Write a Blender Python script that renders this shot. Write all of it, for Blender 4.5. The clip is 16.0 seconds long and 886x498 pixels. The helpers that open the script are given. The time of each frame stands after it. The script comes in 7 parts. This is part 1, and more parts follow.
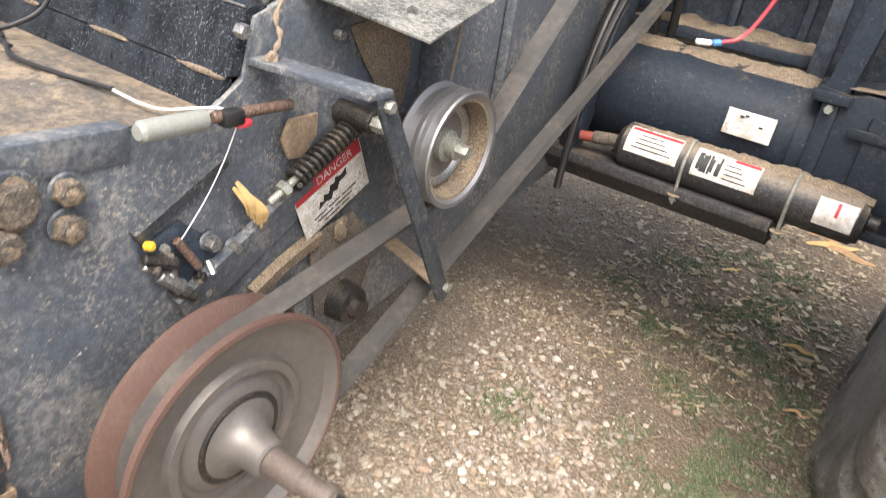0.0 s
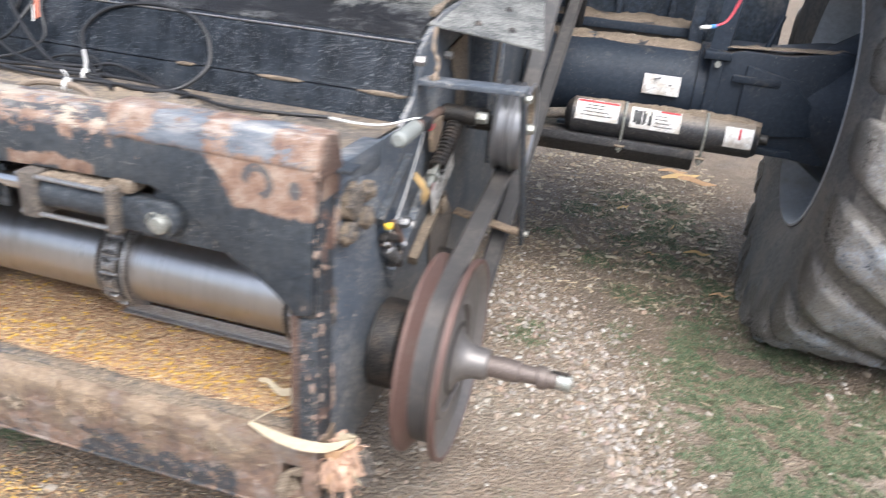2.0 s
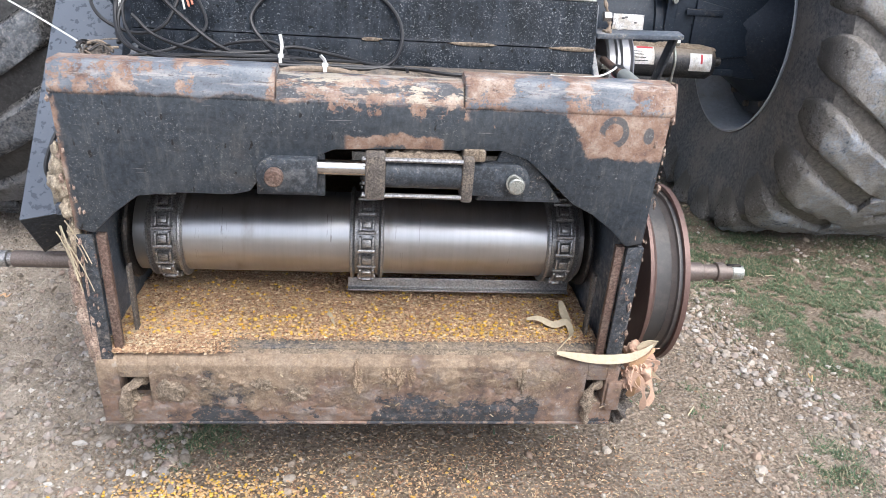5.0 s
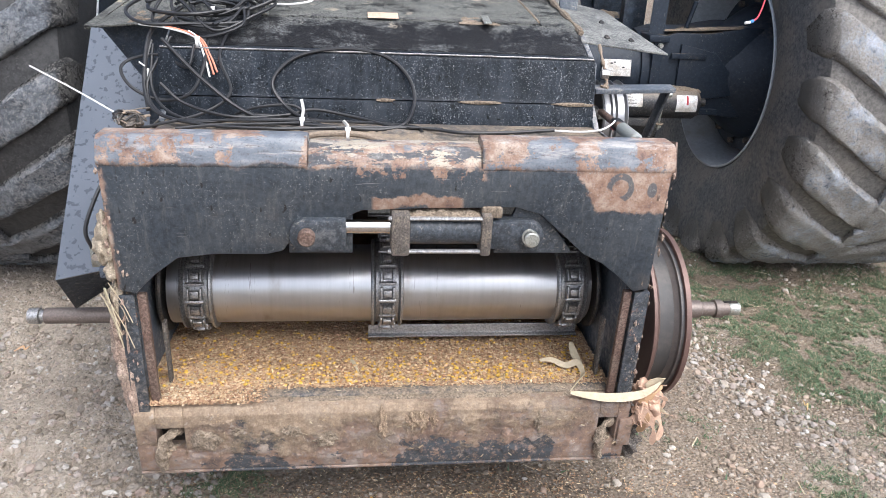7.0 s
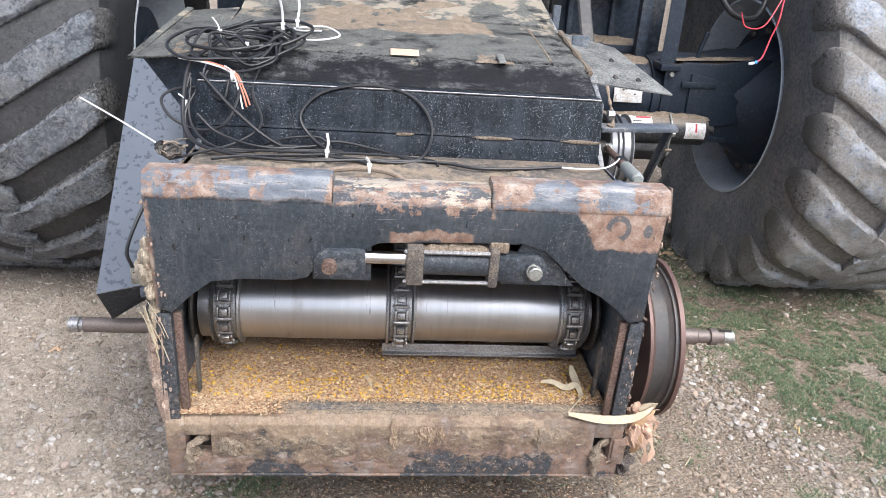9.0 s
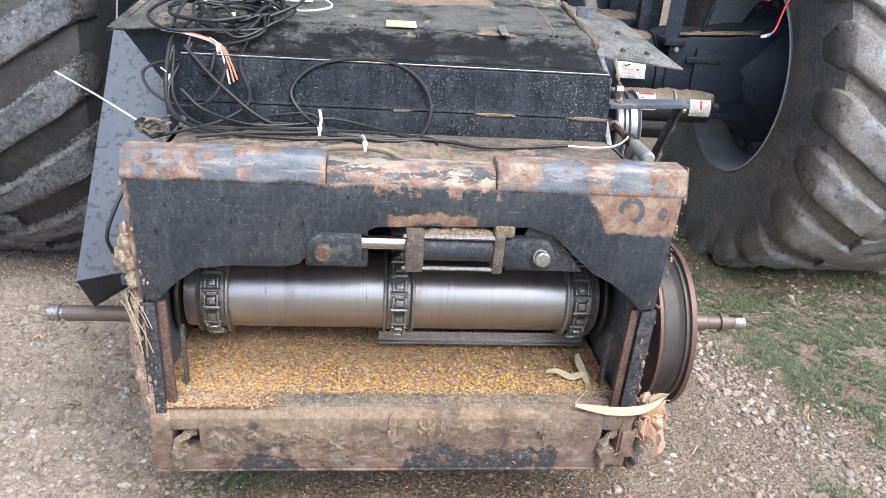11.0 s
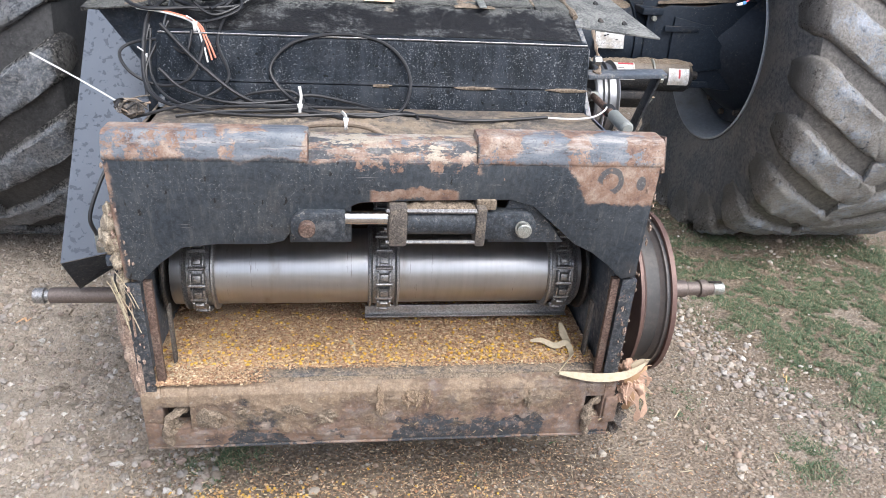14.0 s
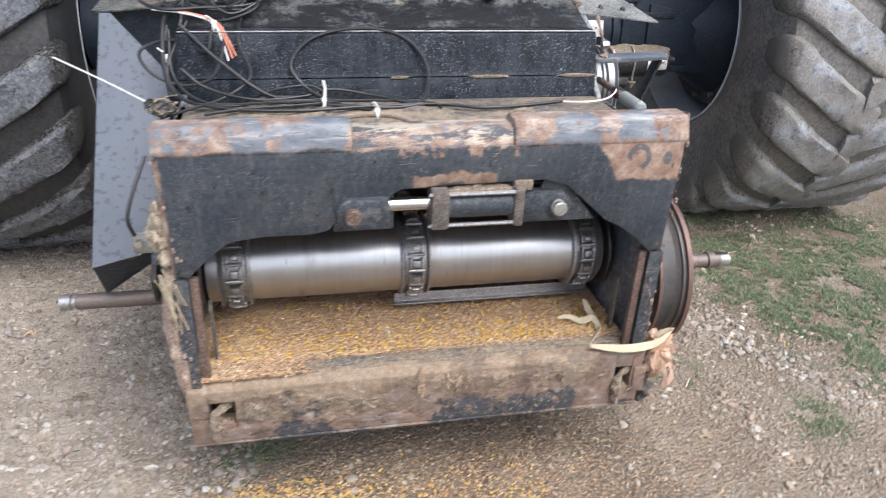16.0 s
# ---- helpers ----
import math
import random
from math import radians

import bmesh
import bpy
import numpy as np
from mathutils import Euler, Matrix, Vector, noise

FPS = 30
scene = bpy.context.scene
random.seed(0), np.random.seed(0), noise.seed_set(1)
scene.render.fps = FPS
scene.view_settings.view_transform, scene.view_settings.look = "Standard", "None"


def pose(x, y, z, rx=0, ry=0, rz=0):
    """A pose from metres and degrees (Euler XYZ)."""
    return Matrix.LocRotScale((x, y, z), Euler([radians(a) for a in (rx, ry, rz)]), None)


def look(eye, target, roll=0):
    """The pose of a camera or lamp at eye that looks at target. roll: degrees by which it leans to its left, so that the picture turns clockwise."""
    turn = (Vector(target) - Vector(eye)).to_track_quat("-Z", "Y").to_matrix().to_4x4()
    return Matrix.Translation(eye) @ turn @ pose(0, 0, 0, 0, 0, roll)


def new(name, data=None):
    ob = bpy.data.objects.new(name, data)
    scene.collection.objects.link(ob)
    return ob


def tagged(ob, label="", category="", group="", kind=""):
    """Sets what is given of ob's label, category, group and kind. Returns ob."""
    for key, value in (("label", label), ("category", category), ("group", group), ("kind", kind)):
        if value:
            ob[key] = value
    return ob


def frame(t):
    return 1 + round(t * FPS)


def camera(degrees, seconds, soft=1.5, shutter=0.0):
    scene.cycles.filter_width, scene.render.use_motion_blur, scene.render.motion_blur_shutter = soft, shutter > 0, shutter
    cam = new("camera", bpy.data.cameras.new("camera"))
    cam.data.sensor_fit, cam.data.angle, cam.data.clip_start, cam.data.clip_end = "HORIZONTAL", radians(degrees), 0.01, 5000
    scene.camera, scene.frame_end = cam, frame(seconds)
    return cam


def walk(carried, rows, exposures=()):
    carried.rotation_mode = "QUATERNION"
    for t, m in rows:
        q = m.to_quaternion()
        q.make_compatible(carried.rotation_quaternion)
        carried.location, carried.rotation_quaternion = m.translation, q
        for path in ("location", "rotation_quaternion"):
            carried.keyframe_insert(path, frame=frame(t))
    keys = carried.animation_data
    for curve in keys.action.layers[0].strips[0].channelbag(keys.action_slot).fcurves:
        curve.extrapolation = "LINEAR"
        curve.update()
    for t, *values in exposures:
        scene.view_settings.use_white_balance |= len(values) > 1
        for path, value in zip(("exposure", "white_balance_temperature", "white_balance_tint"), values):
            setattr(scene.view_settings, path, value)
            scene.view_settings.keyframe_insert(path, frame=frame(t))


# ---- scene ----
cam = camera(61.7, 16.0, soft=0.8, shutter=0.5)
PATH = [
    (0, (1.682, -0.355, 1.626), (0.796, 1.179, 0.787), 10.9),
    (0.5, (1.774, -0.509, 1.623), (0.924, 1.017, 0.733), 10.8),
    (1, (1.808, -0.815, 1.651), (1.099, 0.811, 0.817), 9.9),
    (1.5, (1.64, -1.032, 1.672), (1.091, 0.691, 0.913), 7.8),
    (2, (1.201, -1.19, 1.636), (0.762, 0.562, 0.871), 5.7),
    (2.2, (1.055, -1.258, 1.613), (0.632, 0.487, 0.825), 5.0),
    (2.3, (0.975, -1.305, 1.607), (0.568, 0.44, 0.813), 4.4),
    (2.5, (0.798, -1.375, 1.607), (0.436, 0.367, 0.782), 4.5),
    (2.6, (0.728, -1.392, 1.613), (0.388, 0.354, 0.785), 3.8),
    (3, (0.479, -1.423, 1.631), (0.26, 0.317, 0.755), 2.7),
    (3.2, (0.361, -1.374, 1.618), (0.211, 0.365, 0.725), 2.2),
    (3.5, (0.222, -1.313, 1.642), (0.181, 0.426, 0.739), 2.2),
    (3.7, (0.18, -1.343, 1.672), (0.202, 0.401, 0.772), 2.7),
    (5.8, (-0.042, -1.543, 1.56), (0.165, 0.26, 0.822), 3.4),
    (6, (-0.053, -1.544, 1.558), (0.158, 0.267, 0.839), 3.1),
    (6.5, (-0.071, -1.584, 1.65), (0.151, 0.221, 0.917), 2.9),
    (7, (-0.075, -1.593, 1.692), (0.149, 0.204, 0.937), 2.8),
    (7.5, (-0.066, -1.625, 1.736), (0.154, 0.164, 0.966), 3.2),
    (8, (-0.07, -1.692, 1.795), (0.141, 0.1, 1.025), 3.6),
    (8.5, (-0.077, -1.698, 1.816), (0.122, 0.096, 1.05), 4.0),
    (9, (-0.086, -1.704, 1.822), (0.101, 0.096, 1.067), 4.1),
    (11.5, (-0.099, -1.579, 1.783), (0.115, 0.19, 0.965), 4.2),
    (12, (-0.104, -1.584, 1.786), (0.117, 0.179, 0.958), 4.1),
    (12.5, (-0.104, -1.595, 1.792), (0.124, 0.162, 0.954), 4.0),
    (13, (-0.099, -1.61, 1.791), (0.134, 0.143, 0.944), 3.9),
    (13.5, (-0.102, -1.614, 1.795), (0.14, 0.133, 0.938), 3.7),
    (14, (-0.095, -1.613, 1.795), (0.154, 0.13, 0.932), 3.5),
    (14.5, (-0.092, -1.611, 1.795), (0.162, 0.13, 0.93), 3.2),
    (15, (-0.094, -1.61, 1.795), (0.178, 0.129, 0.931), 2.8),
    (15.5, (-0.107, -1.603, 1.798), (0.199, 0.13, 0.934), 2.5),
    (16, (-0.312, -1.648, 1.772), (0.052, 0.076, 0.913), 2.0),
]
walk(cam, [(t, look(eye, target, roll)) for t, eye, target, roll in PATH], [(0.0, 1.45, 7000, 10), (1.0, 1.29, 6100, 10), (2.0, 1.22, 6150, 10), (3.2, 0.99, 6080, 10), (9.0, 1.05, 6080, 10), (12.5, 1.0, 6090, 10), (14.5, 0.94, 6090, 10), (16.0, 0.95, 6090, 10)])

# ---- light ----
world = bpy.data.worlds.new("overcast")
scene.world = world
world.use_nodes = True
wn, wl = world.node_tree.nodes, world.node_tree.links
sky = wn.new("ShaderNodeTexSky")
sky.sky_type, sky.sun_disc = "NISHITA", False
sky.sun_elevation, sky.sun_rotation = radians(56), radians(151)
sky.air_density, sky.dust_density = 0.8, 4.0
grey_sky = wn.new("ShaderNodeHueSaturation")
grey_sky.inputs["Saturation"].default_value = 0.7
wl.new(sky.outputs["Color"], grey_sky.inputs["Color"])
wl.new(grey_sky.outputs["Color"], wn["Background"].inputs["Color"])
wn["Background"].inputs["Strength"].default_value = 0.15
sun_data = bpy.data.lights.new("sun", "SUN")
sun_data.energy, sun_data.angle, sun_data.color = 1.60, radians(50), (1.0, 0.985, 0.96)
sun = new("sun", sun_data)
sun.matrix_world = look((3.1, -5.6, 9.6), (0, 0, 0))

# ---- materials ----


class Nodes:
    """A material's node tree, written short."""

    def __init__(self, name):
        self.mat = bpy.data.materials.new(name)
        self.mat.use_nodes = True
        self.t = self.mat.node_tree
        self.bsdf = self.t.nodes["Principled BSDF"]
        self.coord = self.t.nodes.new("ShaderNodeTexCoord").outputs["Object"]

    def put(self, socket, value):
        if hasattr(value, "is_linked"):
            self.t.links.new(value, socket)
        elif isinstance(value, (tuple, list)) and len(value) == 3 and socket.type == "RGBA":
            socket.default_value = (*value, 1)
        else:
            socket.default_value = value

    def noise(self, scale, detail=6.0, rough=0.6, stretch=(1, 1, 1), offset=(0, 0, 0), distort=0.0):
        m = self.t.nodes.new("ShaderNodeMapping")
        m.inputs["Scale"].default_value, m.inputs["Location"].default_value = stretch, offset
        self.put(m.inputs["Vector"], self.coord)
        n = self.t.nodes.new("ShaderNodeTexNoise")
        for key, v in (("Scale", scale), ("Detail", detail), ("Roughness", rough), ("Distortion", distort)):
            n.inputs[key].default_value = v
        self.put(n.inputs["Vector"], m.outputs["Vector"])
        return n.outputs["Fac"]

    def cells(self, scale, out="Distance", feature="F1"):
        n = self.t.nodes.new("ShaderNodeTexVoronoi")
        n.feature = feature
        n.inputs["Scale"].default_value = scale
        self.put(n.inputs["Vector"], self.coord)
        return n.outputs[out]

    def step(self, value, lo, hi):
        n = self.t.nodes.new("ShaderNodeMapRange")
        n.interpolation_type = "SMOOTHSTEP"
        self.put(n.inputs["Value"], value)
        n.inputs["From Min"].default_value, n.inputs["From Max"].default_value = lo, hi
        return n.outputs["Result"]

    def math(self, op, a, b=0.0):
        n = self.t.nodes.new("ShaderNodeMath")
        n.operation, n.use_clamp = op, op in ("ADD", "SUBTRACT")
        self.put(n.inputs[0], a)
        self.put(n.inputs[1], b)
        return n.outputs[0]

    def raw(self, op, a, b=0.0):
        n = self.t.nodes.new("ShaderNodeMath")
        n.operation = op
        self.put(n.inputs[0], a)
        self.put(n.inputs[1], b)
        return n.outputs[0]

    def axis(self, k):
        n = self.t.nodes.new("ShaderNodeSeparateXYZ")
        self.put(n.inputs[0], self.coord)
        return n.outputs[k]

    def band(self, value, lo, hi, soft=0.03):
        """One between lo and hi, falling off softly."""
        return self.math("MULTIPLY", self.step(value, lo, lo + soft), self.step(value, hi + soft, hi))

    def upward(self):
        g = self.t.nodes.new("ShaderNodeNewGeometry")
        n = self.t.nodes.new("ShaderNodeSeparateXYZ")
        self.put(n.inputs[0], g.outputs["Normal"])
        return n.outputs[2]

    def island(self):
        return self.t.nodes.new("ShaderNodeNewGeometry").outputs["Random Per Island"]

    def chance(self):
        return self.t.nodes.new("ShaderNodeObjectInfo").outputs["Random"]

    def mix(self, f, a, b):
        n = self.t.nodes.new("ShaderNodeMix")
        n.data_type = "RGBA"
        self.put(n.inputs[0], f)
        self.put(n.inputs[6], a)
        self.put(n.inputs[7], b)
        return n.outputs[2]

    def ramp(self, f, stops):
        n = self.t.nodes.new("ShaderNodeValToRGB")
        el = n.color_ramp.elements
        while len(el) < len(stops):
            el.new(0.5)
        for e, (p, c) in zip(el, stops):
            e.position, e.color = p, (*c, 1)
        self.put(n.inputs[0], f)
        return n.outputs[0]

    def bump(self, height, strength=0.3, distance=0.004, base=None):
        n = self.t.nodes.new("ShaderNodeBump")
        n.inputs["Strength"].default_value, n.inputs["Distance"].default_value = strength, distance
        self.put(n.inputs["Height"], height)
        if base is not None:
            self.put(n.inputs["Normal"], base)
        return n.outputs[0]

    def done(self, color, rough=0.6, metal=0.0, normal=None, spec=0.5):
        self.put(self.bsdf.inputs["Base Color"], color)
        self.put(self.bsdf.inputs["Roughness"], rough)
        self.put(self.bsdf.inputs["Metallic"], metal)
        self.bsdf.inputs["Specular IOR Level"].default_value = spec
        if normal is not None:
            self.put(self.bsdf.inputs["Normal"], normal)
        return self.mat


def worn(name, base, dirt, amount=0.45, rough=0.5, metal=0.0, speck=0.5, dust=0.0, scale=7.0, bump=0.25, speck_colour=(0.42, 0.38, 0.32), chip=0.0, chip_colour=(0.2, 0.09, 0.05), gritty=1.0, spec=0.5):
    """Paint or metal with dirt films at two scales, fine specks and, on faces that look up, settled dust."""
    n = Nodes(name)
    big, fine = n.noise(scale), n.noise(scale * 9, 8, 0.7)
    grain = n.noise(210, 5, 0.75)
    col = n.mix(n.raw("ADD", n.raw("MULTIPLY", n.step(fine, 0.35, 0.70), gritty), 0.5 * (1 - gritty)), tuple(c * 0.7 for c in base), tuple(min(1, c * 1.7 + 0.012) for c in base))
    both = n.raw("ADD", n.raw("MULTIPLY", big, 0.62), n.raw("MULTIPLY", fine, 0.38))
    film = n.step(both, 0.76 - amount * 0.6, 0.90 - amount * 0.55)
    if chip:
        col = n.mix(n.step(n.noise(scale * 2.1, 7, 0.65, offset=(4, 2, 7)), 0.70 - chip * 0.4, 0.73 - chip * 0.4), col, chip_colour)
    tone = n.mix(n.raw("ADD", n.raw("MULTIPLY", n.step(fine, 0.3, 0.7), gritty), 0.6 * (1 - gritty)), tuple(c * 0.55 for c in dirt), tuple(min(1, c * 1.3) for c in dirt))
    col = n.mix(n.math("MULTIPLY", film, 0.8), col, tone)
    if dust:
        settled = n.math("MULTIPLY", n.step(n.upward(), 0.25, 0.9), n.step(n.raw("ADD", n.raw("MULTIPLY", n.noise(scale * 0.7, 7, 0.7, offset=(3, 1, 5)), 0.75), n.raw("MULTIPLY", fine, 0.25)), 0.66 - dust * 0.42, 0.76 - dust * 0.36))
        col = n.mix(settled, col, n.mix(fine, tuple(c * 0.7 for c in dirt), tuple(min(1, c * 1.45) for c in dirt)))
    if speck:
        dots = n.math("MULTIPLY", n.step(n.noise(95, 9, 0.82), 0.61 - speck * 0.07, 0.665 - speck * 0.07), n.step(n.noise(8, 5, 0.7), 0.42, 0.62))
        col = n.mix(n.math("MULTIPLY", dots, 0.65), col, speck_colour)
    col = n.mix(n.math("MULTIPLY", n.step(grain, 0.50, 0.32), 0.75 * gritty), col, tuple(c * 0.35 for c in base))
    col = n.mix(n.math("MULTIPLY", n.step(grain, 0.54, 0.68), 0.40 * gritty), col, tuple(min(1, c * 1.5 + 0.05) for c in dirt))
    r = n.raw("ADD", rough - 0.1, n.raw("MULTIPLY", both, 0.35))
    return n.done(col, r, metal, n.bump(grain, bump * 0.8 * gritty, 0.003, n.bump(both, bump * (0.3 + 0.7 * gritty), 0.004)), spec)


def plain(name, colour, rough=0.5, metal=0.0, vary=0.3, scale=40.0, bump=0.15):
    n = Nodes(name)
    f = n.noise(scale, 5)
    col = n.mix(f, tuple(c * (1 - vary) for c in colour), tuple(min(1, c * (1 + vary)) for c in colour))
    return n.done(col, rough, metal, n.bump(f, bump, 0.002))


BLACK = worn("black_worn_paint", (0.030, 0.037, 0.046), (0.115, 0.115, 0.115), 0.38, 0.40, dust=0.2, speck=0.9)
POST = worn("chipped_post_paint", (0.030, 0.036, 0.044), (0.17, 0.14, 0.115), 0.36, 0.5, speck=1.0, chip=0.30, chip_colour=(0.17, 0.10, 0.075), speck_colour=(0.48, 0.42, 0.35))
CLAY = worn("pale_pinkish_clay", (0.29, 0.208, 0.162), (0.42, 0.335, 0.265), 0.5, 0.95, speck=0.7, bump=1.0, scale=22, speck_colour=(0.58, 0.50, 0.40))
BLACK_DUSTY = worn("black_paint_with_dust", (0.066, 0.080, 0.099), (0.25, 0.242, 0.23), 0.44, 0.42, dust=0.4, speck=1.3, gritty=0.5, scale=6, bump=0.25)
STRIP = worn("worn_blue_grey_strip", (0.085, 0.086, 0.088), (0.27, 0.205, 0.14), 0.66, 0.6, speck=0.6, scale=9, bump=0.5)
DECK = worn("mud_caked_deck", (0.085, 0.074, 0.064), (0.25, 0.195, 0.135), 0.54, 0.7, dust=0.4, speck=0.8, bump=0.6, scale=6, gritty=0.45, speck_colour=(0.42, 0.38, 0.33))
MUD = worn("dried_mud", (0.17, 0.132, 0.095), (0.29, 0.23, 0.165), 0.5, 0.95, speck=0.5, bump=0.9, scale=24)
BEIGE = worn("beige_packed_chaff", (0.32, 0.265, 0.195), (0.47, 0.40, 0.305), 0.5, 0.95, speck=0.7, bump=1.0, scale=45, speck_colour=(0.56, 0.50, 0.40))
CHAFF_MUD = worn("chaff_in_dried_mud", (0.26, 0.185, 0.125), (0.40, 0.305, 0.205), 0.5, 0.95, speck=1.0, bump=1.0, scale=40, speck_colour=(0.52, 0.42, 0.29))
MUDDY_IRON = worn("mud_smeared_iron", (0.085, 0.073, 0.063), (0.21, 0.172, 0.135), 0.5, 0.8, speck=0.6, bump=0.8, scale=30)
RUST = worn("brown_rusted_iron", (0.125, 0.078, 0.060), (0.20, 0.15, 0.12), 0.5, 0.6, metal=0.25, speck=0.4, scale=18)
SHEAVE = worn("dusty_cast_sheave", (0.150, 0.138, 0.130), (0.225, 0.200, 0.180), 0.5, 0.40, metal=0.5, speck=0.0, scale=5, gritty=0.2, bump=0.08)
RIM_RUST = worn("red_brown_sheave_flange", (0.118, 0.070, 0.058), (0.160, 0.112, 0.094), 0.45, 0.42, metal=0.35, speck=0.1, scale=14, gritty=0.2, bump=0.1)
SHAFT = worn("brown_grey_worn_shaft", (0.135, 0.108, 0.094), (0.19, 0.16, 0.135), 0.45, 0.42, metal=0.4, speck=0.2, scale=16, gritty=0.35, bump=0.3)
SPUN = worn("belt_polished_steel", (0.27, 0.27, 0.275), (0.19, 0.175, 0.16), 0.36, 0.34, metal=0.8, speck=0.0, scale=8, gritty=0.1, bump=0.05)
GREASE = worn("greasy_black_iron", (0.026, 0.025, 0.024), (0.095, 0.075, 0.06), 0.5, 0.4, metal=0.4, speck=0.3, scale=20)
IRON = worn("bare_dusty_iron", (0.33, 0.325, 0.32), (0.27, 0.23, 0.19), 0.42, 0.28, metal=0.8, speck=0.2, scale=25)
BRIGHT = plain("bright_steel", (0.62, 0.61, 0.60), 0.22, 1.0, 0.15)
ZINC = worn("zinc_hardware", (0.33, 0.34, 0.31), (0.22, 0.18, 0.13), 0.45, 0.4, metal=0.6, speck=0.2, scale=40)
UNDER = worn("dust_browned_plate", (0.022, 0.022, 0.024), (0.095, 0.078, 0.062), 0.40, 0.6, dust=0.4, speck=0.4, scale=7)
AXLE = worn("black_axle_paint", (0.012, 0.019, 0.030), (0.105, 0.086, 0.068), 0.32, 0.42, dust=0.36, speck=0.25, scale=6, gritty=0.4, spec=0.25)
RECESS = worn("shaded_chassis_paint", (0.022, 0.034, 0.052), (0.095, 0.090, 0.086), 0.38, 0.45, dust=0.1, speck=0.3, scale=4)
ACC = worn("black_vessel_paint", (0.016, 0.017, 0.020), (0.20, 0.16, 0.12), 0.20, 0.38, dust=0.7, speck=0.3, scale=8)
BELT_M = worn("rubber_belt", (0.040, 0.038, 0.037), (0.105, 0.094, 0.084), 0.5, 0.5, speck=0.0, scale=5, gritty=0.1, bump=0.05)
CABLE = plain("black_cable_sheath", (0.018, 0.018, 0.019), 0.45)
CORD = plain("dirty_tan_cord", (0.25, 0.195, 0.145), 0.9, vary=0.6, scale=160, bump=0.8)
WHITE_PLASTIC = plain("white_plastic_tie", (0.72, 0.71, 0.68), 0.45, vary=0.1)
RED_WIRE = plain("red_wire_sheath", (0.55, 0.05, 0.07), 0.4, vary=0.15)
ORANGE_WIRE = plain("orange_wire_sheath", (0.62, 0.20, 0.12), 0.45, vary=0.15)
BLUE_PLASTIC = plain("blue_crimp_sleeve", (0.06, 0.22, 0.50), 0.35, vary=0.1)
YELLOW_PLASTIC = plain("yellow_plastic", (0.75, 0.50, 0.04), 0.4, vary=0.1)
GREY_GREEN = worn("grey_green_grip", (0.22, 0.232, 0.215), (0.19, 0.17, 0.14), 0.4, 0.4, speck=0.0, scale=20, gritty=0.25, bump=0.1)
HUSK = plain("dry_pale_husk", (0.46, 0.385, 0.265), 0.75, vary=0.35, scale=90, bump=0.6)
HUSK_BROWN = plain("brown_dry_husk", (0.46, 0.29, 0.16), 0.8, vary=0.35, scale=50)
FIBRE = plain("torn_husk_fibre", (0.52, 0.345, 0.245), 0.85, vary=0.35, scale=120, bump=0.8)
LEAF_M = plain("ochre_dry_leaf", (0.50, 0.34, 0.15), 0.75, vary=0.3, scale=60)
LABEL = worn("white_label", (0.74, 0.73, 0.71), (0.46, 0.40, 0.32), 0.56, 0.5, speck=1.4, scale=26, bump=0.05, speck_colour=(0.14, 0.12, 0.10))
LABEL_RED = plain("red_label_print", (0.42, 0.035, 0.045), 0.5, vary=0.2)
CAP_RED = plain("dirty_red_plastic", (0.30, 0.065, 0.05), 0.6, vary=0.5, scale=70)
LABEL_INK = plain("black_label_print", (0.02, 0.02, 0.02), 0.5)
LABEL_ORANGE = worn("faded_orange_label", (0.62, 0.41, 0.29), (0.48, 0.36, 0.28), 0.4, 0.6, speck=0.6, scale=30)


def make_steel_drum():
    """Polished by crop: bright streaked metal with brown bands."""
    n = Nodes("crop_polished_steel")
    rings = n.noise(5, 8, 0.75, stretch=(9, 0.6, 0.6))
    film = n.noise(3.5, 6, 0.6, stretch=(2.5, 1, 1), offset=(1, 2, 3))
    col = n.mix(rings, (0.34, 0.335, 0.33), (0.60, 0.60, 0.60))
    col = n.mix(n.math("MULTIPLY", n.step(film, 0.52, 0.74), 0.8), col, (0.24, 0.18, 0.135))
    col = n.mix(n.math("MULTIPLY", n.step(rings, 0.62, 0.66), 0.7), col, (0.16, 0.14, 0.125))
    return n.done(col, n.raw("ADD", 0.22, n.raw("MULTIPLY", rings, 0.24)), 0.95, n.bump(rings, 0.12, 0.001))


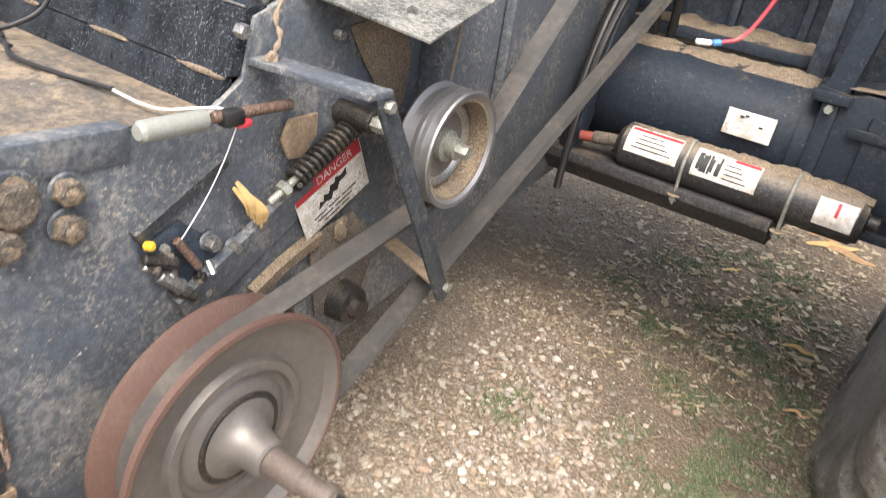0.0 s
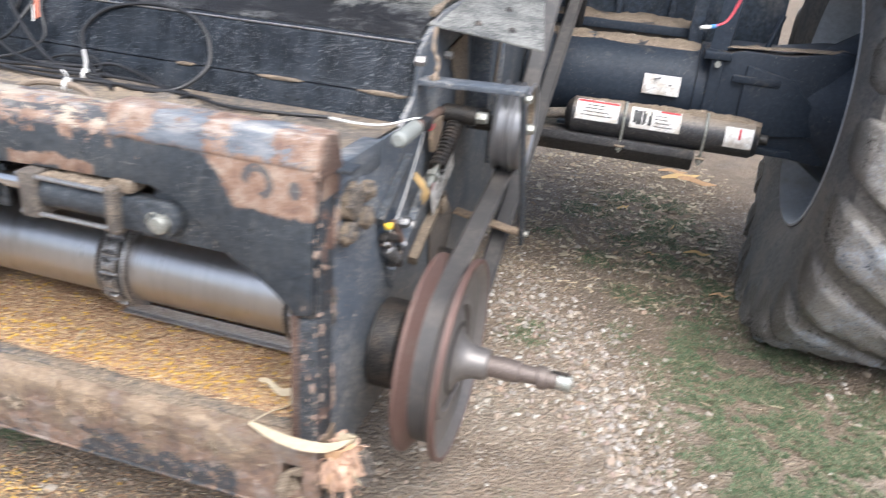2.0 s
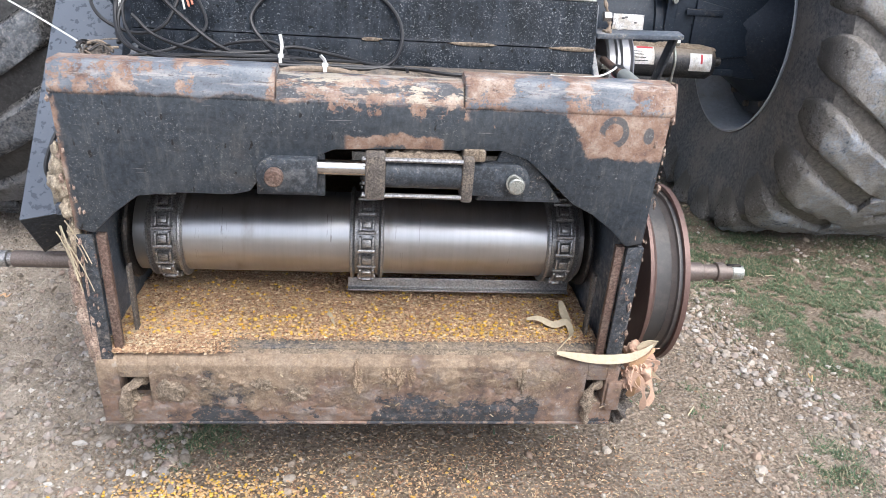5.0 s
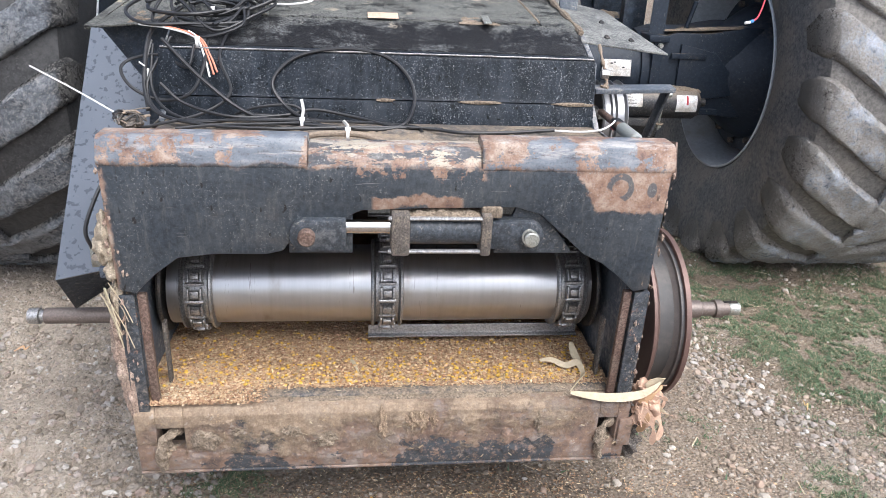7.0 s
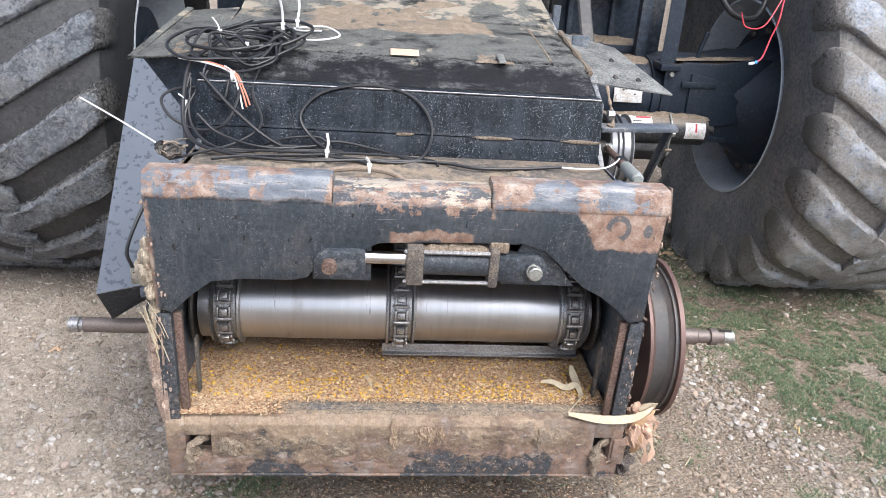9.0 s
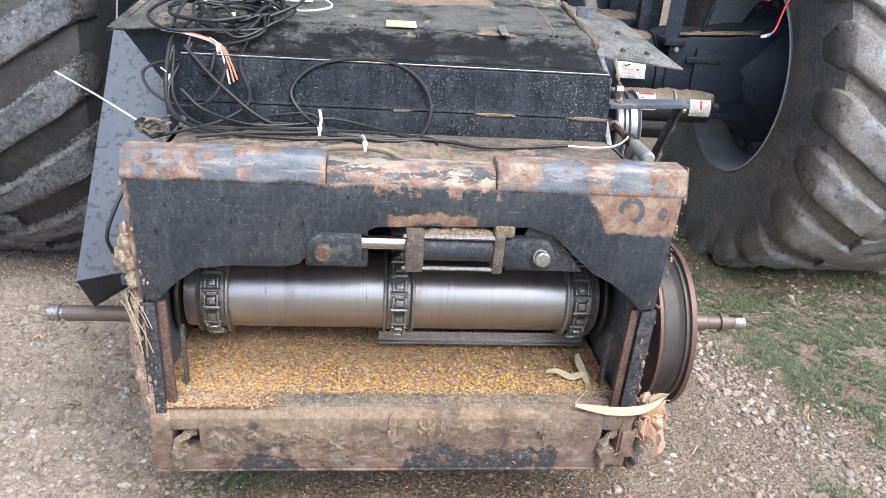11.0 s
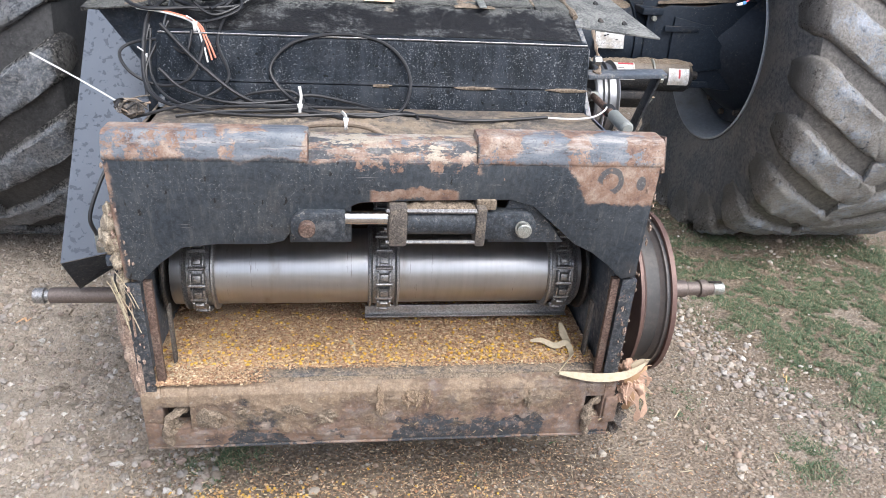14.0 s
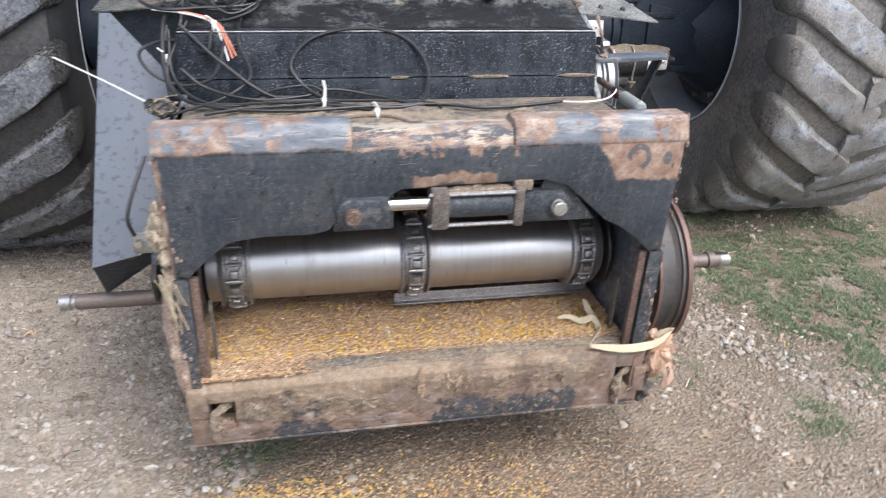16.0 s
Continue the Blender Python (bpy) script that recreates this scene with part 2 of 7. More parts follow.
def make_faceplate():
    """Black paint, with rust and blue-grey primer where the header has rubbed along the top and by the corner."""
    n = Nodes("rubbed_faceplate_paint")
    x, z = n.axis(0), n.axis(2)
    big, fine = n.noise(9, 7, 0.65), n.noise(70, 8, 0.7)
    ragged = n.raw("MULTIPLY", n.raw("SUBTRACT", n.noise(13, 8, 0.72, offset=(8, 1, 2)), 0.5), 0.07)
    col = n.mix(n.step(fine, 0.3, 0.7), (0.012, 0.018, 0.026), (0.046, 0.058, 0.072))
    col = n.mix(n.math("MULTIPLY", n.step(n.noise(4.5, 8, 0.72, offset=(3, 7, 7)), 0.42, 0.66), 0.42), col, n.mix(fine, (0.050, 0.058, 0.066), (0.130, 0.138, 0.144)))
    col = n.mix(n.math("MULTIPLY", n.step(big, 0.55, 0.75), 0.35), col, (0.11, 0.09, 0.075))
    streaky = n.step(n.noise(38, 8, 0.72, stretch=(1.8, 1, 0.35), offset=(2, 2, 5)), 0.50, 0.66)
    col = n.mix(n.math("MULTIPLY", streaky, 0.38), col, n.mix(fine, (0.10, 0.106, 0.104), (0.17, 0.172, 0.165)))
    drops = n.math("MULTIPLY", n.step(n.noise(62, 2, 0.5, stretch=(1.25, 1, 0.5)), 0.665, 0.685), n.step(n.noise(6, 2), 0.44, 0.55))
    col = n.mix(drops, col, (0.006, 0.006, 0.007))
    zz = n.raw("ADD", z, ragged)
    top = n.step(zz, 1.244, 1.256)
    corner = n.math("MULTIPLY", n.step(zz, 1.142, 1.150), n.step(n.raw("ADD", x, n.raw("ADD", ragged, n.raw("MULTIPLY", n.raw("SUBTRACT", z, 1.15), 0.58))), 0.472, 0.482))
    middle = n.math("MULTIPLY", n.step(n.raw("ABSOLUTE", n.raw("ADD", x, ragged)), 0.215, 0.20), n.math("MULTIPLY", n.step(zz, 1.218, 1.226), n.step(n.noise(7, 6, 0.7, offset=(9, 9, 9)), 0.50, 0.53)))
    low = n.math("MULTIPLY", n.math("MULTIPLY", n.step(n.raw("ABSOLUTE", n.raw("SUBTRACT", x, 0.05)), 0.11, 0.10), n.step(zz, 1.15, 1.155)), n.step(zz, 1.185, 1.178))
    spots = n.step(n.noise(16, 5, 0.6, offset=(5, 5, 1)), 0.70, 0.715)
    edge = n.math("MULTIPLY", n.step(n.raw("ADD", x, n.raw("MULTIPLY", ragged, 0.5)), -0.634, -0.645), n.step(n.noise(9, 6, 0.7, offset=(2, 1, 6)), 0.42, 0.48))
    wear = n.math("MAXIMUM", n.math("MAXIMUM", n.math("MAXIMUM", top, edge), corner), n.math("MAXIMUM", n.math("MAXIMUM", middle, low), spots))
    rust = n.ramp(n.noise(20, 7, 0.7, offset=(2, 9, 4)), [(0.22, (0.060, 0.042, 0.037)), (0.36, (0.130, 0.080, 0.062)), (0.47, (0.235, 0.143, 0.100)), (0.56, (0.300, 0.212, 0.160)), (0.66, (0.42, 0.335, 0.265)), (0.8, (0.50, 0.43, 0.36))])
    rubbed = n.math("MAXIMUM", n.math("MAXIMUM", n.band(x, -0.50, -0.425), n.band(x, -0.37, -0.23)), n.math("MAXIMUM", n.band(x, 0.285, 0.395), n.math("MULTIPLY", n.band(x, 0.485, 0.545), 0.8)))
    primer = n.step(n.raw("ADD", n.noise(9, 9, 0.78, offset=(7, 3, 3)), n.raw("SUBTRACT", n.raw("MULTIPLY", rubbed, 0.11), 0.045)), 0.49, 0.525)
    sheen = n.noise(16, 6, 0.6, stretch=(0.5, 1, 1.6), offset=(3, 6, 2))
    rust = n.mix(n.math("MULTIPLY", primer, top), rust, n.ramp(sheen, [(0.3, (0.070, 0.080, 0.096)), (0.5, (0.145, 0.162, 0.188)), (0.68, (0.27, 0.276, 0.276)), (0.78, (0.40, 0.385, 0.355))]))
    damp = n.math("MULTIPLY", n.step(n.raw("ABSOLUTE", x), 0.205, 0.195), n.step(n.noise(12, 7, 0.7, stretch=(0.5, 1, 1.6), offset=(5, 2, 9)), 0.515, 0.55))
    rust = n.mix(n.math("MULTIPLY", damp, top), rust, n.mix(fine, (0.030, 0.033, 0.040), (0.11, 0.112, 0.118)))
    dx, dz = n.raw("ADD", n.raw("SUBTRACT", x, 0.528), n.raw("MULTIPLY", ragged, 0.25)), n.raw("ADD", n.raw("SUBTRACT", z, 1.207), n.raw("MULTIPLY", ragged, 0.2))
    ring = n.band(n.raw("SQRT", n.raw("ADD", n.raw("MULTIPLY", dx, dx), n.raw("MULTIPLY", dz, dz))), 0.019, 0.034, 0.003)
    ring = n.math("MULTIPLY", ring, n.step(n.raw("ADD", n.raw("MULTIPLY", dx, 0.6), dz), -0.024, -0.017))
    ex, ez = n.raw("SUBTRACT", x, 0.607), n.raw("MULTIPLY", n.raw("SUBTRACT", z, 1.203), 0.65)
    spot = n.step(n.raw("ADD", n.raw("SQRT", n.raw("ADD", n.raw("MULTIPLY", ex, ex), n.raw("MULTIPLY", ez, ez))), n.raw("MULTIPLY", ragged, 0.15)), 0.013, 0.010)
    left_black = n.math("MULTIPLY", n.math("MULTIPLY", corner, n.math("MAXIMUM", ring, spot)), n.step(n.noise(45, 6, 0.7, offset=(1, 3, 8)), 0.36, 0.46))
    rust = n.mix(n.math("MULTIPLY", left_black, 0.85), rust, (0.060, 0.072, 0.080))
    col = n.mix(wear, col, rust)
    clay = n.math("MULTIPLY", n.step(n.raw("ABSOLUTE", x), 0.215, 0.19), n.math("MULTIPLY", n.step(zz, 1.245, 1.262), n.step(n.noise(15, 9, 0.75, stretch=(0.45, 1, 2)), 0.515, 0.545)))
    col = n.mix(clay, col, n.mix(fine, (0.29, 0.24, 0.175), (0.50, 0.44, 0.355)))
    pale = n.math("MULTIPLY", n.step(n.noise(24, 8, 0.7, stretch=(0.35, 1, 2), offset=(9, 2, 1)), 0.52, 0.66), n.step(zz, 1.25, 1.29))
    col = n.mix(n.math("MULTIPLY", pale, 0.6), col, (0.46, 0.42, 0.38))
    scar = n.math("MULTIPLY", n.step(n.noise(60, 8, 0.75, stretch=(0.4, 1, 1.4), offset=(4, 4, 9)), 0.60, 0.64), n.step(zz, 1.235, 1.26))
    col = n.mix(n.math("MULTIPLY", scar, 0.7), col, (0.07, 0.055, 0.05))
    dots = n.math("MULTIPLY", n.step(n.noise(150, 9, 0.82), 0.555, 0.60), n.step(n.noise(6, 6, 0.7), 0.44, 0.56))
    col = n.mix(n.math("MULTIPLY", dots, 0.65), col, (0.34, 0.345, 0.335))
    scratch = n.step(n.noise(40, 5, 0.6, stretch=(0.12, 1, 3.0), offset=(1, 1, 1)), 0.665, 0.69)
    col = n.mix(n.math("MULTIPLY", scratch, 0.5), col, (0.32, 0.31, 0.30))
    grain = n.noise(210, 5, 0.75)
    col = n.mix(n.math("MULTIPLY", n.step(grain, 0.50, 0.32), 0.42), col, (0.012, 0.013, 0.015))
    col = n.mix(n.math("MULTIPLY", n.step(grain, 0.56, 0.70), 0.25), col, (0.26, 0.26, 0.255))
    return n.done(col, n.raw("ADD", 0.36, n.raw("MULTIPLY", wear, 0.3)), 0.0, n.bump(n.raw("ADD", big, n.raw("MULTIPLY", wear, 0.5)), 0.3, 0.003))


def make_pan():
    """Smooth blue-grey sheet, wet in ragged spots."""
    n = Nodes("dark_blue_grey_sheet")
    wet = n.step(n.noise(52, 4, 0.55), 0.575, 0.60)
    haze = n.noise(5, 5)
    col = n.mix(haze, (0.050, 0.062, 0.082), (0.094, 0.110, 0.138))
    col = n.mix(n.math("MULTIPLY", wet, 0.75), col, (0.045, 0.052, 0.066))
    col = n.mix(n.math("MULTIPLY", n.step(n.noise(230, 3, 0.6), 0.66, 0.72), 0.4), col, (0.25, 0.25, 0.25))
    return n.done(col, n.raw("SUBTRACT", 0.42, n.raw("MULTIPLY", wet, 0.2)), 0.0, n.bump(haze, 0.1, 0.003))


def make_lid():
    """Black lid: soaked black moss-like dirt along its front slope, dry grey film and pale clay further back."""
    n = Nodes("blotchy_wet_lid")
    y = n.axis(1)
    back = n.step(n.raw("ADD", y, n.raw("MULTIPLY", n.raw("SUBTRACT", n.noise(9, 6, 0.7, offset=(1, 4, 4)), 0.5), 0.12)), 0.74, 0.84)
    mottle = n.raw("ADD", n.raw("MULTIPLY", n.noise(13, 8, 0.72, stretch=(0.7, 1, 1)), 0.52), n.raw("MULTIPLY", n.noise(85, 9, 0.82), 0.48))
    dry = n.step(n.raw("ADD", mottle, n.raw("MULTIPLY", back, 0.075)), 0.50, 0.575)
    fine = n.noise(200, 5, 0.75)
    grey = n.mix(back, n.mix(n.step(fine, 0.35, 0.65), (0.020, 0.021, 0.022), (0.125, 0.128, 0.128)), n.mix(n.step(fine, 0.35, 0.65), (0.050, 0.052, 0.048), (0.205, 0.205, 0.185)))
    col = n.mix(dry, n.mix(fine, (0.004, 0.004, 0.005), (0.020, 0.020, 0.021)), grey)
    clay = n.step(n.raw("ADD", n.noise(7, 6, 0.7, offset=(2, 2, 2)), n.raw("MULTIPLY", n.raw("SUBTRACT", y, 1.0), 0.24)), 0.61, 0.68)
    col = n.mix(n.math("MULTIPLY", clay, 0.85), col, n.mix(fine, (0.23, 0.195, 0.145), (0.42, 0.365, 0.285)))
    return n.done(col, n.raw("ADD", 0.42, n.raw("MULTIPLY", dry, 0.35)), 0.0, n.bump(mottle, 0.9, 0.008), 0.2)


def make_cover():
    """Black sheet under a thin blue-grey film, rain streaks down it and fine pale flecks."""
    n = Nodes("streaked_black_cover")
    streak = n.noise(26, 7, 0.7, stretch=(1, 0.25, 0.22))
    blot, fine, fleck = n.noise(7, 6, 0.65), n.noise(70, 8, 0.75), n.noise(185, 9, 0.82)
    col = n.mix(n.step(n.raw("ADD", n.raw("MULTIPLY", streak, 0.6), n.raw("MULTIPLY", fine, 0.4)), 0.40, 0.62), (0.005, 0.007, 0.010), (0.024, 0.030, 0.039))
    col = n.mix(n.math("MULTIPLY", n.step(blot, 0.5, 0.68), 0.5), col, (0.042, 0.047, 0.054))
    thick = n.raw("ADD", n.raw("MULTIPLY", n.step(n.noise(5, 6, 0.7, offset=(3, 1, 8)), 0.36, 0.66), 0.030), fleck)
    col = n.mix(n.math("MULTIPLY", n.step(thick, 0.58, 0.62), 0.7), col, (0.27, 0.283, 0.297))
    drops = n.step(n.noise(60, 2, 0.5, offset=(6, 6, 1)), 0.665, 0.685)
    col = n.mix(drops, col, (0.004, 0.005, 0.006))
    return n.done(col, n.raw("ADD", 0.38, n.raw("MULTIPLY", streak, 0.30)), 0.0, n.bump(n.raw("ADD", fine, n.raw("MULTIPLY", fleck, 0.5)), 0.4, 0.003), 0.16)


def make_sill():
    """Beam face: rust under smeared tan mud, black paint left in patches low down."""
    n = Nodes("rusty_muddy_beam")
    x, z = n.axis(0), n.axis(2)
    fine, grain = n.noise(60, 8, 0.75), n.noise(210, 5, 0.75)
    smear = n.noise(7, 9, 0.74, stretch=(0.85, 1, 1.1))
    col = n.ramp(n.noise(13, 8, 0.7, offset=(3, 3, 3)), [(0.28, (0.065, 0.048, 0.042)), (0.40, (0.140, 0.100, 0.082)), (0.49, (0.225, 0.146, 0.104)), (0.56, (0.222, 0.175, 0.150)), (0.70, (0.36, 0.305, 0.255))])
    paint = n.step(n.raw("ADD", n.noise(8, 7, 0.66, stretch=(0.8, 1, 1.3), offset=(6, 0, 4)), n.raw("ADD", n.raw("MULTIPLY", n.raw("SUBTRACT", 0.475, z), 1.5), n.raw("SUBTRACT", n.raw("MULTIPLY", n.math("MAXIMUM", n.band(x, 0.0, 0.36, 0.05), n.math("MAXIMUM", n.band(x, -0.46, -0.30, 0.05), n.band(x, 0.375, 0.44, 0.03))), 0.16), 0.10))), 0.53, 0.555)
    col = n.mix(n.math("MULTIPLY", paint, n.step(n.noise(48, 6, 0.75, offset=(7, 7, 2)), 0.66, 0.50)), col, n.mix(fine, (0.018, 0.021, 0.026), (0.075, 0.080, 0.088)))
    mud = n.step(n.raw("ADD", smear, n.raw("SUBTRACT", n.raw("MULTIPLY", n.raw("SUBTRACT", z, 0.515), 1.3), n.raw("MULTIPLY", x, 0.06))), 0.435, 0.585)
    col = n.mix(n.math("MULTIPLY", mud, 0.80), col, n.ramp(n.raw("ADD", n.raw("MULTIPLY", fine, 0.6), n.raw("MULTIPLY", grain, 0.4)), [(0.3, (0.105, 0.077, 0.051)), (0.46, (0.232, 0.172, 0.116)), (0.58, (0.355, 0.272, 0.185)), (0.72, (0.52, 0.41, 0.295))]))
    flake = n.math("MULTIPLY", n.step(n.noise(35, 6, 0.7, offset=(1, 8, 8)), 0.63, 0.66), 0.7)
    col = n.mix(flake, col, (0.36, 0.31, 0.26))
    col = n.mix(n.math("MULTIPLY", n.step(n.noise(150, 4, 0.7), 0.60, 0.66), 0.6), col, (0.42, 0.30, 0.17))
    h = n.raw("ADD", n.raw("MULTIPLY", mud, 0.6), n.raw("ADD", n.raw("MULTIPLY", fine, 0.4), n.raw("MULTIPLY", smear, 0.6)))
    return n.done(col, 0.78, 0.0, n.bump(h, 0.9, 0.008))


def wheel_radius(n):
    """Distance from the wheel's axis, for wear that follows the tread."""
    n.coord = n.t.nodes.new("ShaderNodeNewGeometry").outputs["Position"]
    y, z = n.raw("SUBTRACT", n.axis(1), 2.38), n.raw("SUBTRACT", n.axis(2), 1.10)
    return n.raw("SQRT", n.raw("ADD", n.raw("MULTIPLY", y, y), n.raw("MULTIPLY", z, z)))


def make_rubber(name, dry, soil):
    """Carcass: dark sidewall, soil packed between the lugs."""
    n = Nodes(name)
    r = wheel_radius(n)
    big, fine = n.noise(3.2, 7, 0.65), n.noise(55, 9, 0.78)
    col = n.mix(n.step(fine, 0.3, 0.7), (0.012 + 0.026 * dry, 0.013 + 0.026 * dry, 0.015 + 0.026 * dry), (0.045 + 0.085 * dry, 0.046 + 0.084 * dry, 0.048 + 0.082 * dry))
    film = n.step(n.raw("ADD", n.raw("MULTIPLY", big, 0.65), n.raw("MULTIPLY", fine, 0.35)), 0.46, 0.58)
    col = n.mix(n.math("MULTIPLY", film, 0.6), col, (0.055 + 0.13 * dry, 0.055 + 0.11 * dry, 0.056 + 0.086 * dry))
    packed = n.math("MULTIPLY", n.step(n.raw("ADD", r, n.raw("MULTIPLY", n.raw("SUBTRACT", fine, 0.5), 0.08)), 0.955 - 0.02 * soil, 1.01 - 0.02 * soil), 0.05 + 0.73 * soil)
    col = n.mix(packed, col, n.ramp(fine, [(0.3, (0.055, 0.050, 0.045)), (0.5, (0.150, 0.138, 0.122)), (0.7, (0.28, 0.262, 0.235))]))
    col = n.mix(n.math("MULTIPLY", n.math("MULTIPLY", n.step(n.noise(80, 9, 0.82), 0.56, 0.61), n.step(n.noise(5, 5, 0.7, offset=(2, 7, 1)), 0.42, 0.58)), 0.3 + 0.3 * dry), col, (0.30, 0.285, 0.265))
    return n.done(col, n.raw("ADD", 0.40, n.raw("MULTIPLY", big, 0.35)), 0.0, n.bump(fine, 0.8, 0.006))


def make_lug(name, dry):
    """Lugs: worn tops with blue-grey sky sheen put into their colour, a crust of pale soil, darker soiled flanks."""
    n = Nodes(name)
    r = wheel_radius(n)
    big, mid, fine = n.noise(4.5, 7, 0.65), n.noise(17, 8, 0.72), n.noise(60, 9, 0.8)
    top = n.step(n.raw("ADD", r, n.raw("MULTIPLY", n.raw("SUBTRACT", mid, 0.5), 0.03)), 1.040, 1.058)
    k = 0.66 + 1.06 * dry
    flank = n.ramp(fine, [(0.3, (0.014, 0.015, 0.016)), (0.5, (0.042 + 0.17 * dry, 0.042 + 0.15 * dry, 0.042 + 0.13 * dry)), (0.72, (0.15 + 0.16 * dry, 0.145 + 0.14 * dry, 0.135 + 0.12 * dry))])
    # wear mottling, with the bluish sheen of the tops as colour
    worn_sheen_top = n.ramp(n.raw("ADD", n.raw("MULTIPLY", mid, 0.5), n.raw("MULTIPLY", fine, 0.5)), [(0.36, (0.030, 0.033, 0.038)), (0.47, (0.215 * k, 0.234 * k, 0.262 * k)), (0.57, (0.39 * k, 0.42 * k, 0.46 * k))])
    crusty = n.step(n.raw("ADD", n.raw("MULTIPLY", big, 0.45), n.raw("MULTIPLY", fine, 0.55)), 0.48 - 0.035 * dry, 0.54 - 0.03 * dry)
    soil = n.ramp(n.noise(130, 6, 0.75), [(0.3, (0.105, 0.095, 0.082)), (0.5, (0.335, 0.308, 0.272)), (0.70, (0.53, 0.495, 0.45))])
    col = n.mix(top, flank, worn_sheen_top)
    col = n.mix(n.math("MULTIPLY", crusty, n.raw("ADD", 0.15 + 0.30 * dry, n.raw("MULTIPLY", top, 0.10 + 0.38 * dry))), col, soil)
    col = n.mix(n.math("MULTIPLY", n.math("MULTIPLY", n.step(n.noise(80, 9, 0.82), 0.545, 0.58), n.step(n.noise(6, 5, 0.7, offset=(2, 7, 1)), 0.38, 0.50)), 0.55 + 0.30 * dry), col, (0.50, 0.48, 0.45))
    col = n.mix(n.step(n.raw("ADD", r, n.raw("MULTIPLY", n.raw("SUBTRACT", mid, 0.5), 0.10)), 0.90, 1.0), n.mix(fine, (0.014 + 0.05 * dry, 0.015 + 0.046 * dry, 0.016 + 0.04 * dry), (0.075 + 0.17 * dry, 0.072 + 0.15 * dry, 0.067 + 0.12 * dry)), col)
    return n.done(col, n.raw("ADD", 0.20 + 0.04 * dry, n.raw("MULTIPLY", crusty, 0.45)), 0.0, n.bump(fine, 1.0, 0.014, n.bump(mid, 0.8, 0.03)))


def make_ground():
    """Gravel yard: fine grit and soil, greyer mud to one side, browner bare soil under the machine with its shade
    painted in.
    """
    n = Nodes("gravel_yard_soil")
    x, y = n.axis(0), n.axis(1)
    big, mid, fine = n.noise(0.9, 6), n.noise(7, 7, 0.65), n.noise(95, 6, 0.7)
    grit = n.cells(75)
    tone = n.raw("ADD", n.raw("MULTIPLY", fine, 0.7), n.raw("MULTIPLY", mid, 0.3))
    col = n.mix(n.step(n.noise(1.7, 6, 0.65, offset=(4, 9, 1)), 0.38, 0.62), n.ramp(tone, [(0.30, (0.095, 0.071, 0.050)), (0.46, (0.245, 0.188, 0.136)), (0.66, (0.44, 0.355, 0.27))]), n.ramp(tone, [(0.30, (0.115, 0.090, 0.066)), (0.46, (0.275, 0.222, 0.168)), (0.66, (0.48, 0.41, 0.325))]))
    shift = n.raw("MULTIPLY", n.raw("SUBTRACT", mid, 0.5), 1.1)
    # brown soil, darkened for the machine's shade on the ground
    brown = n.math("MULTIPLY", n.step(n.raw("ADD", y, shift), 1.0, 1.9), n.step(n.raw("ADD", x, shift), 0.2, 0.9))
    # dark strip under and before the beam: brown soil plus the beam's shadow
    trodden = n.math("MULTIPLY", n.step(n.raw("ADD", n.raw("ABSOLUTE", n.raw("ADD", x, -0.05)), n.raw("MULTIPLY", shift, 0.4)), 0.85, 0.6), n.math("MULTIPLY", n.step(n.raw("ADD", y, n.raw("MULTIPLY", shift, 0.4)), 0.55, 0.3), n.step(n.raw("ADD", y, shift), -0.9, -0.5)))
    brown = n.math("MAXIMUM", brown, trodden)
    col = n.mix(n.math("MULTIPLY", brown, 0.8), col, n.ramp(tone, [(0.33, (0.070, 0.052, 0.037)), (0.5, (0.180, 0.136, 0.098)), (0.68, (0.345, 0.275, 0.205))]))
    muddy = n.math("MULTIPLY", n.step(n.raw("ADD", x, n.raw("MULTIPLY", shift, 0.6)), -0.55, -1.0), n.math("MULTIPLY", n.step(n.raw("ADD", x, shift), -3.6, -2.4), n.step(n.raw("ADD", y, shift), -1.6, -0.7)))
    col = n.mix(n.math("MULTIPLY", muddy, 0.8), col, n.ramp(tone, [(0.30, (0.19, 0.156, 0.122)), (0.46, (0.365, 0.308, 0.247)), (0.66, (0.53, 0.465, 0.39))]))
    col = n.mix(n.math("MULTIPLY", n.math("MULTIPLY", n.step(grit, 0.42, 0.15), n.step(n.cells(75, "Color"), 0.55, 0.62)), n.raw("SUBTRACT", 1.0, n.raw("MULTIPLY", muddy, 0.85))), col, n.mix(fine, (0.22, 0.195, 0.165), (0.46, 0.42, 0.37)))
    turf = n.math("MULTIPLY", n.math("MULTIPLY", n.step(n.raw("ADD", x, shift), 1.15, 1.5), n.step(n.raw("ADD", y, n.raw("MULTIPLY", shift, 0.8)), 0.35, 0.7)), n.step(n.noise(3.1, 5, 0.6, offset=(5, 1, 0)), 0.38, 0.52))
    col = n.mix(n.math("MULTIPLY", turf, 0.7), col, n.ramp(tone, [(0.33, (0.075, 0.055, 0.036)), (0.5, (0.200, 0.150, 0.102)), (0.68, (0.36, 0.285, 0.205))]))
    h = n.raw("ADD", n.raw("MULTIPLY", fine, 0.6), n.raw("MULTIPLY", grit, n.raw("SUBTRACT", n.raw("MULTIPLY", muddy, 0.55), 0.6)))
    return n.done(col, 0.92, 0.0, n.bump(h, 1.0, 0.02, n.bump(mid, 0.8, 0.05)))


def make_islands(name, stops, rough=0.8, bump=0.4, scale=120):
    n = Nodes(name)
    f = n.noise(scale, 5)
    col = n.mix(n.math("MULTIPLY", f, 0.35), n.ramp(n.island(), stops), (0.12, 0.10, 0.08))
    return n.done(col, rough, 0.0, n.bump(f, bump, 0.003))


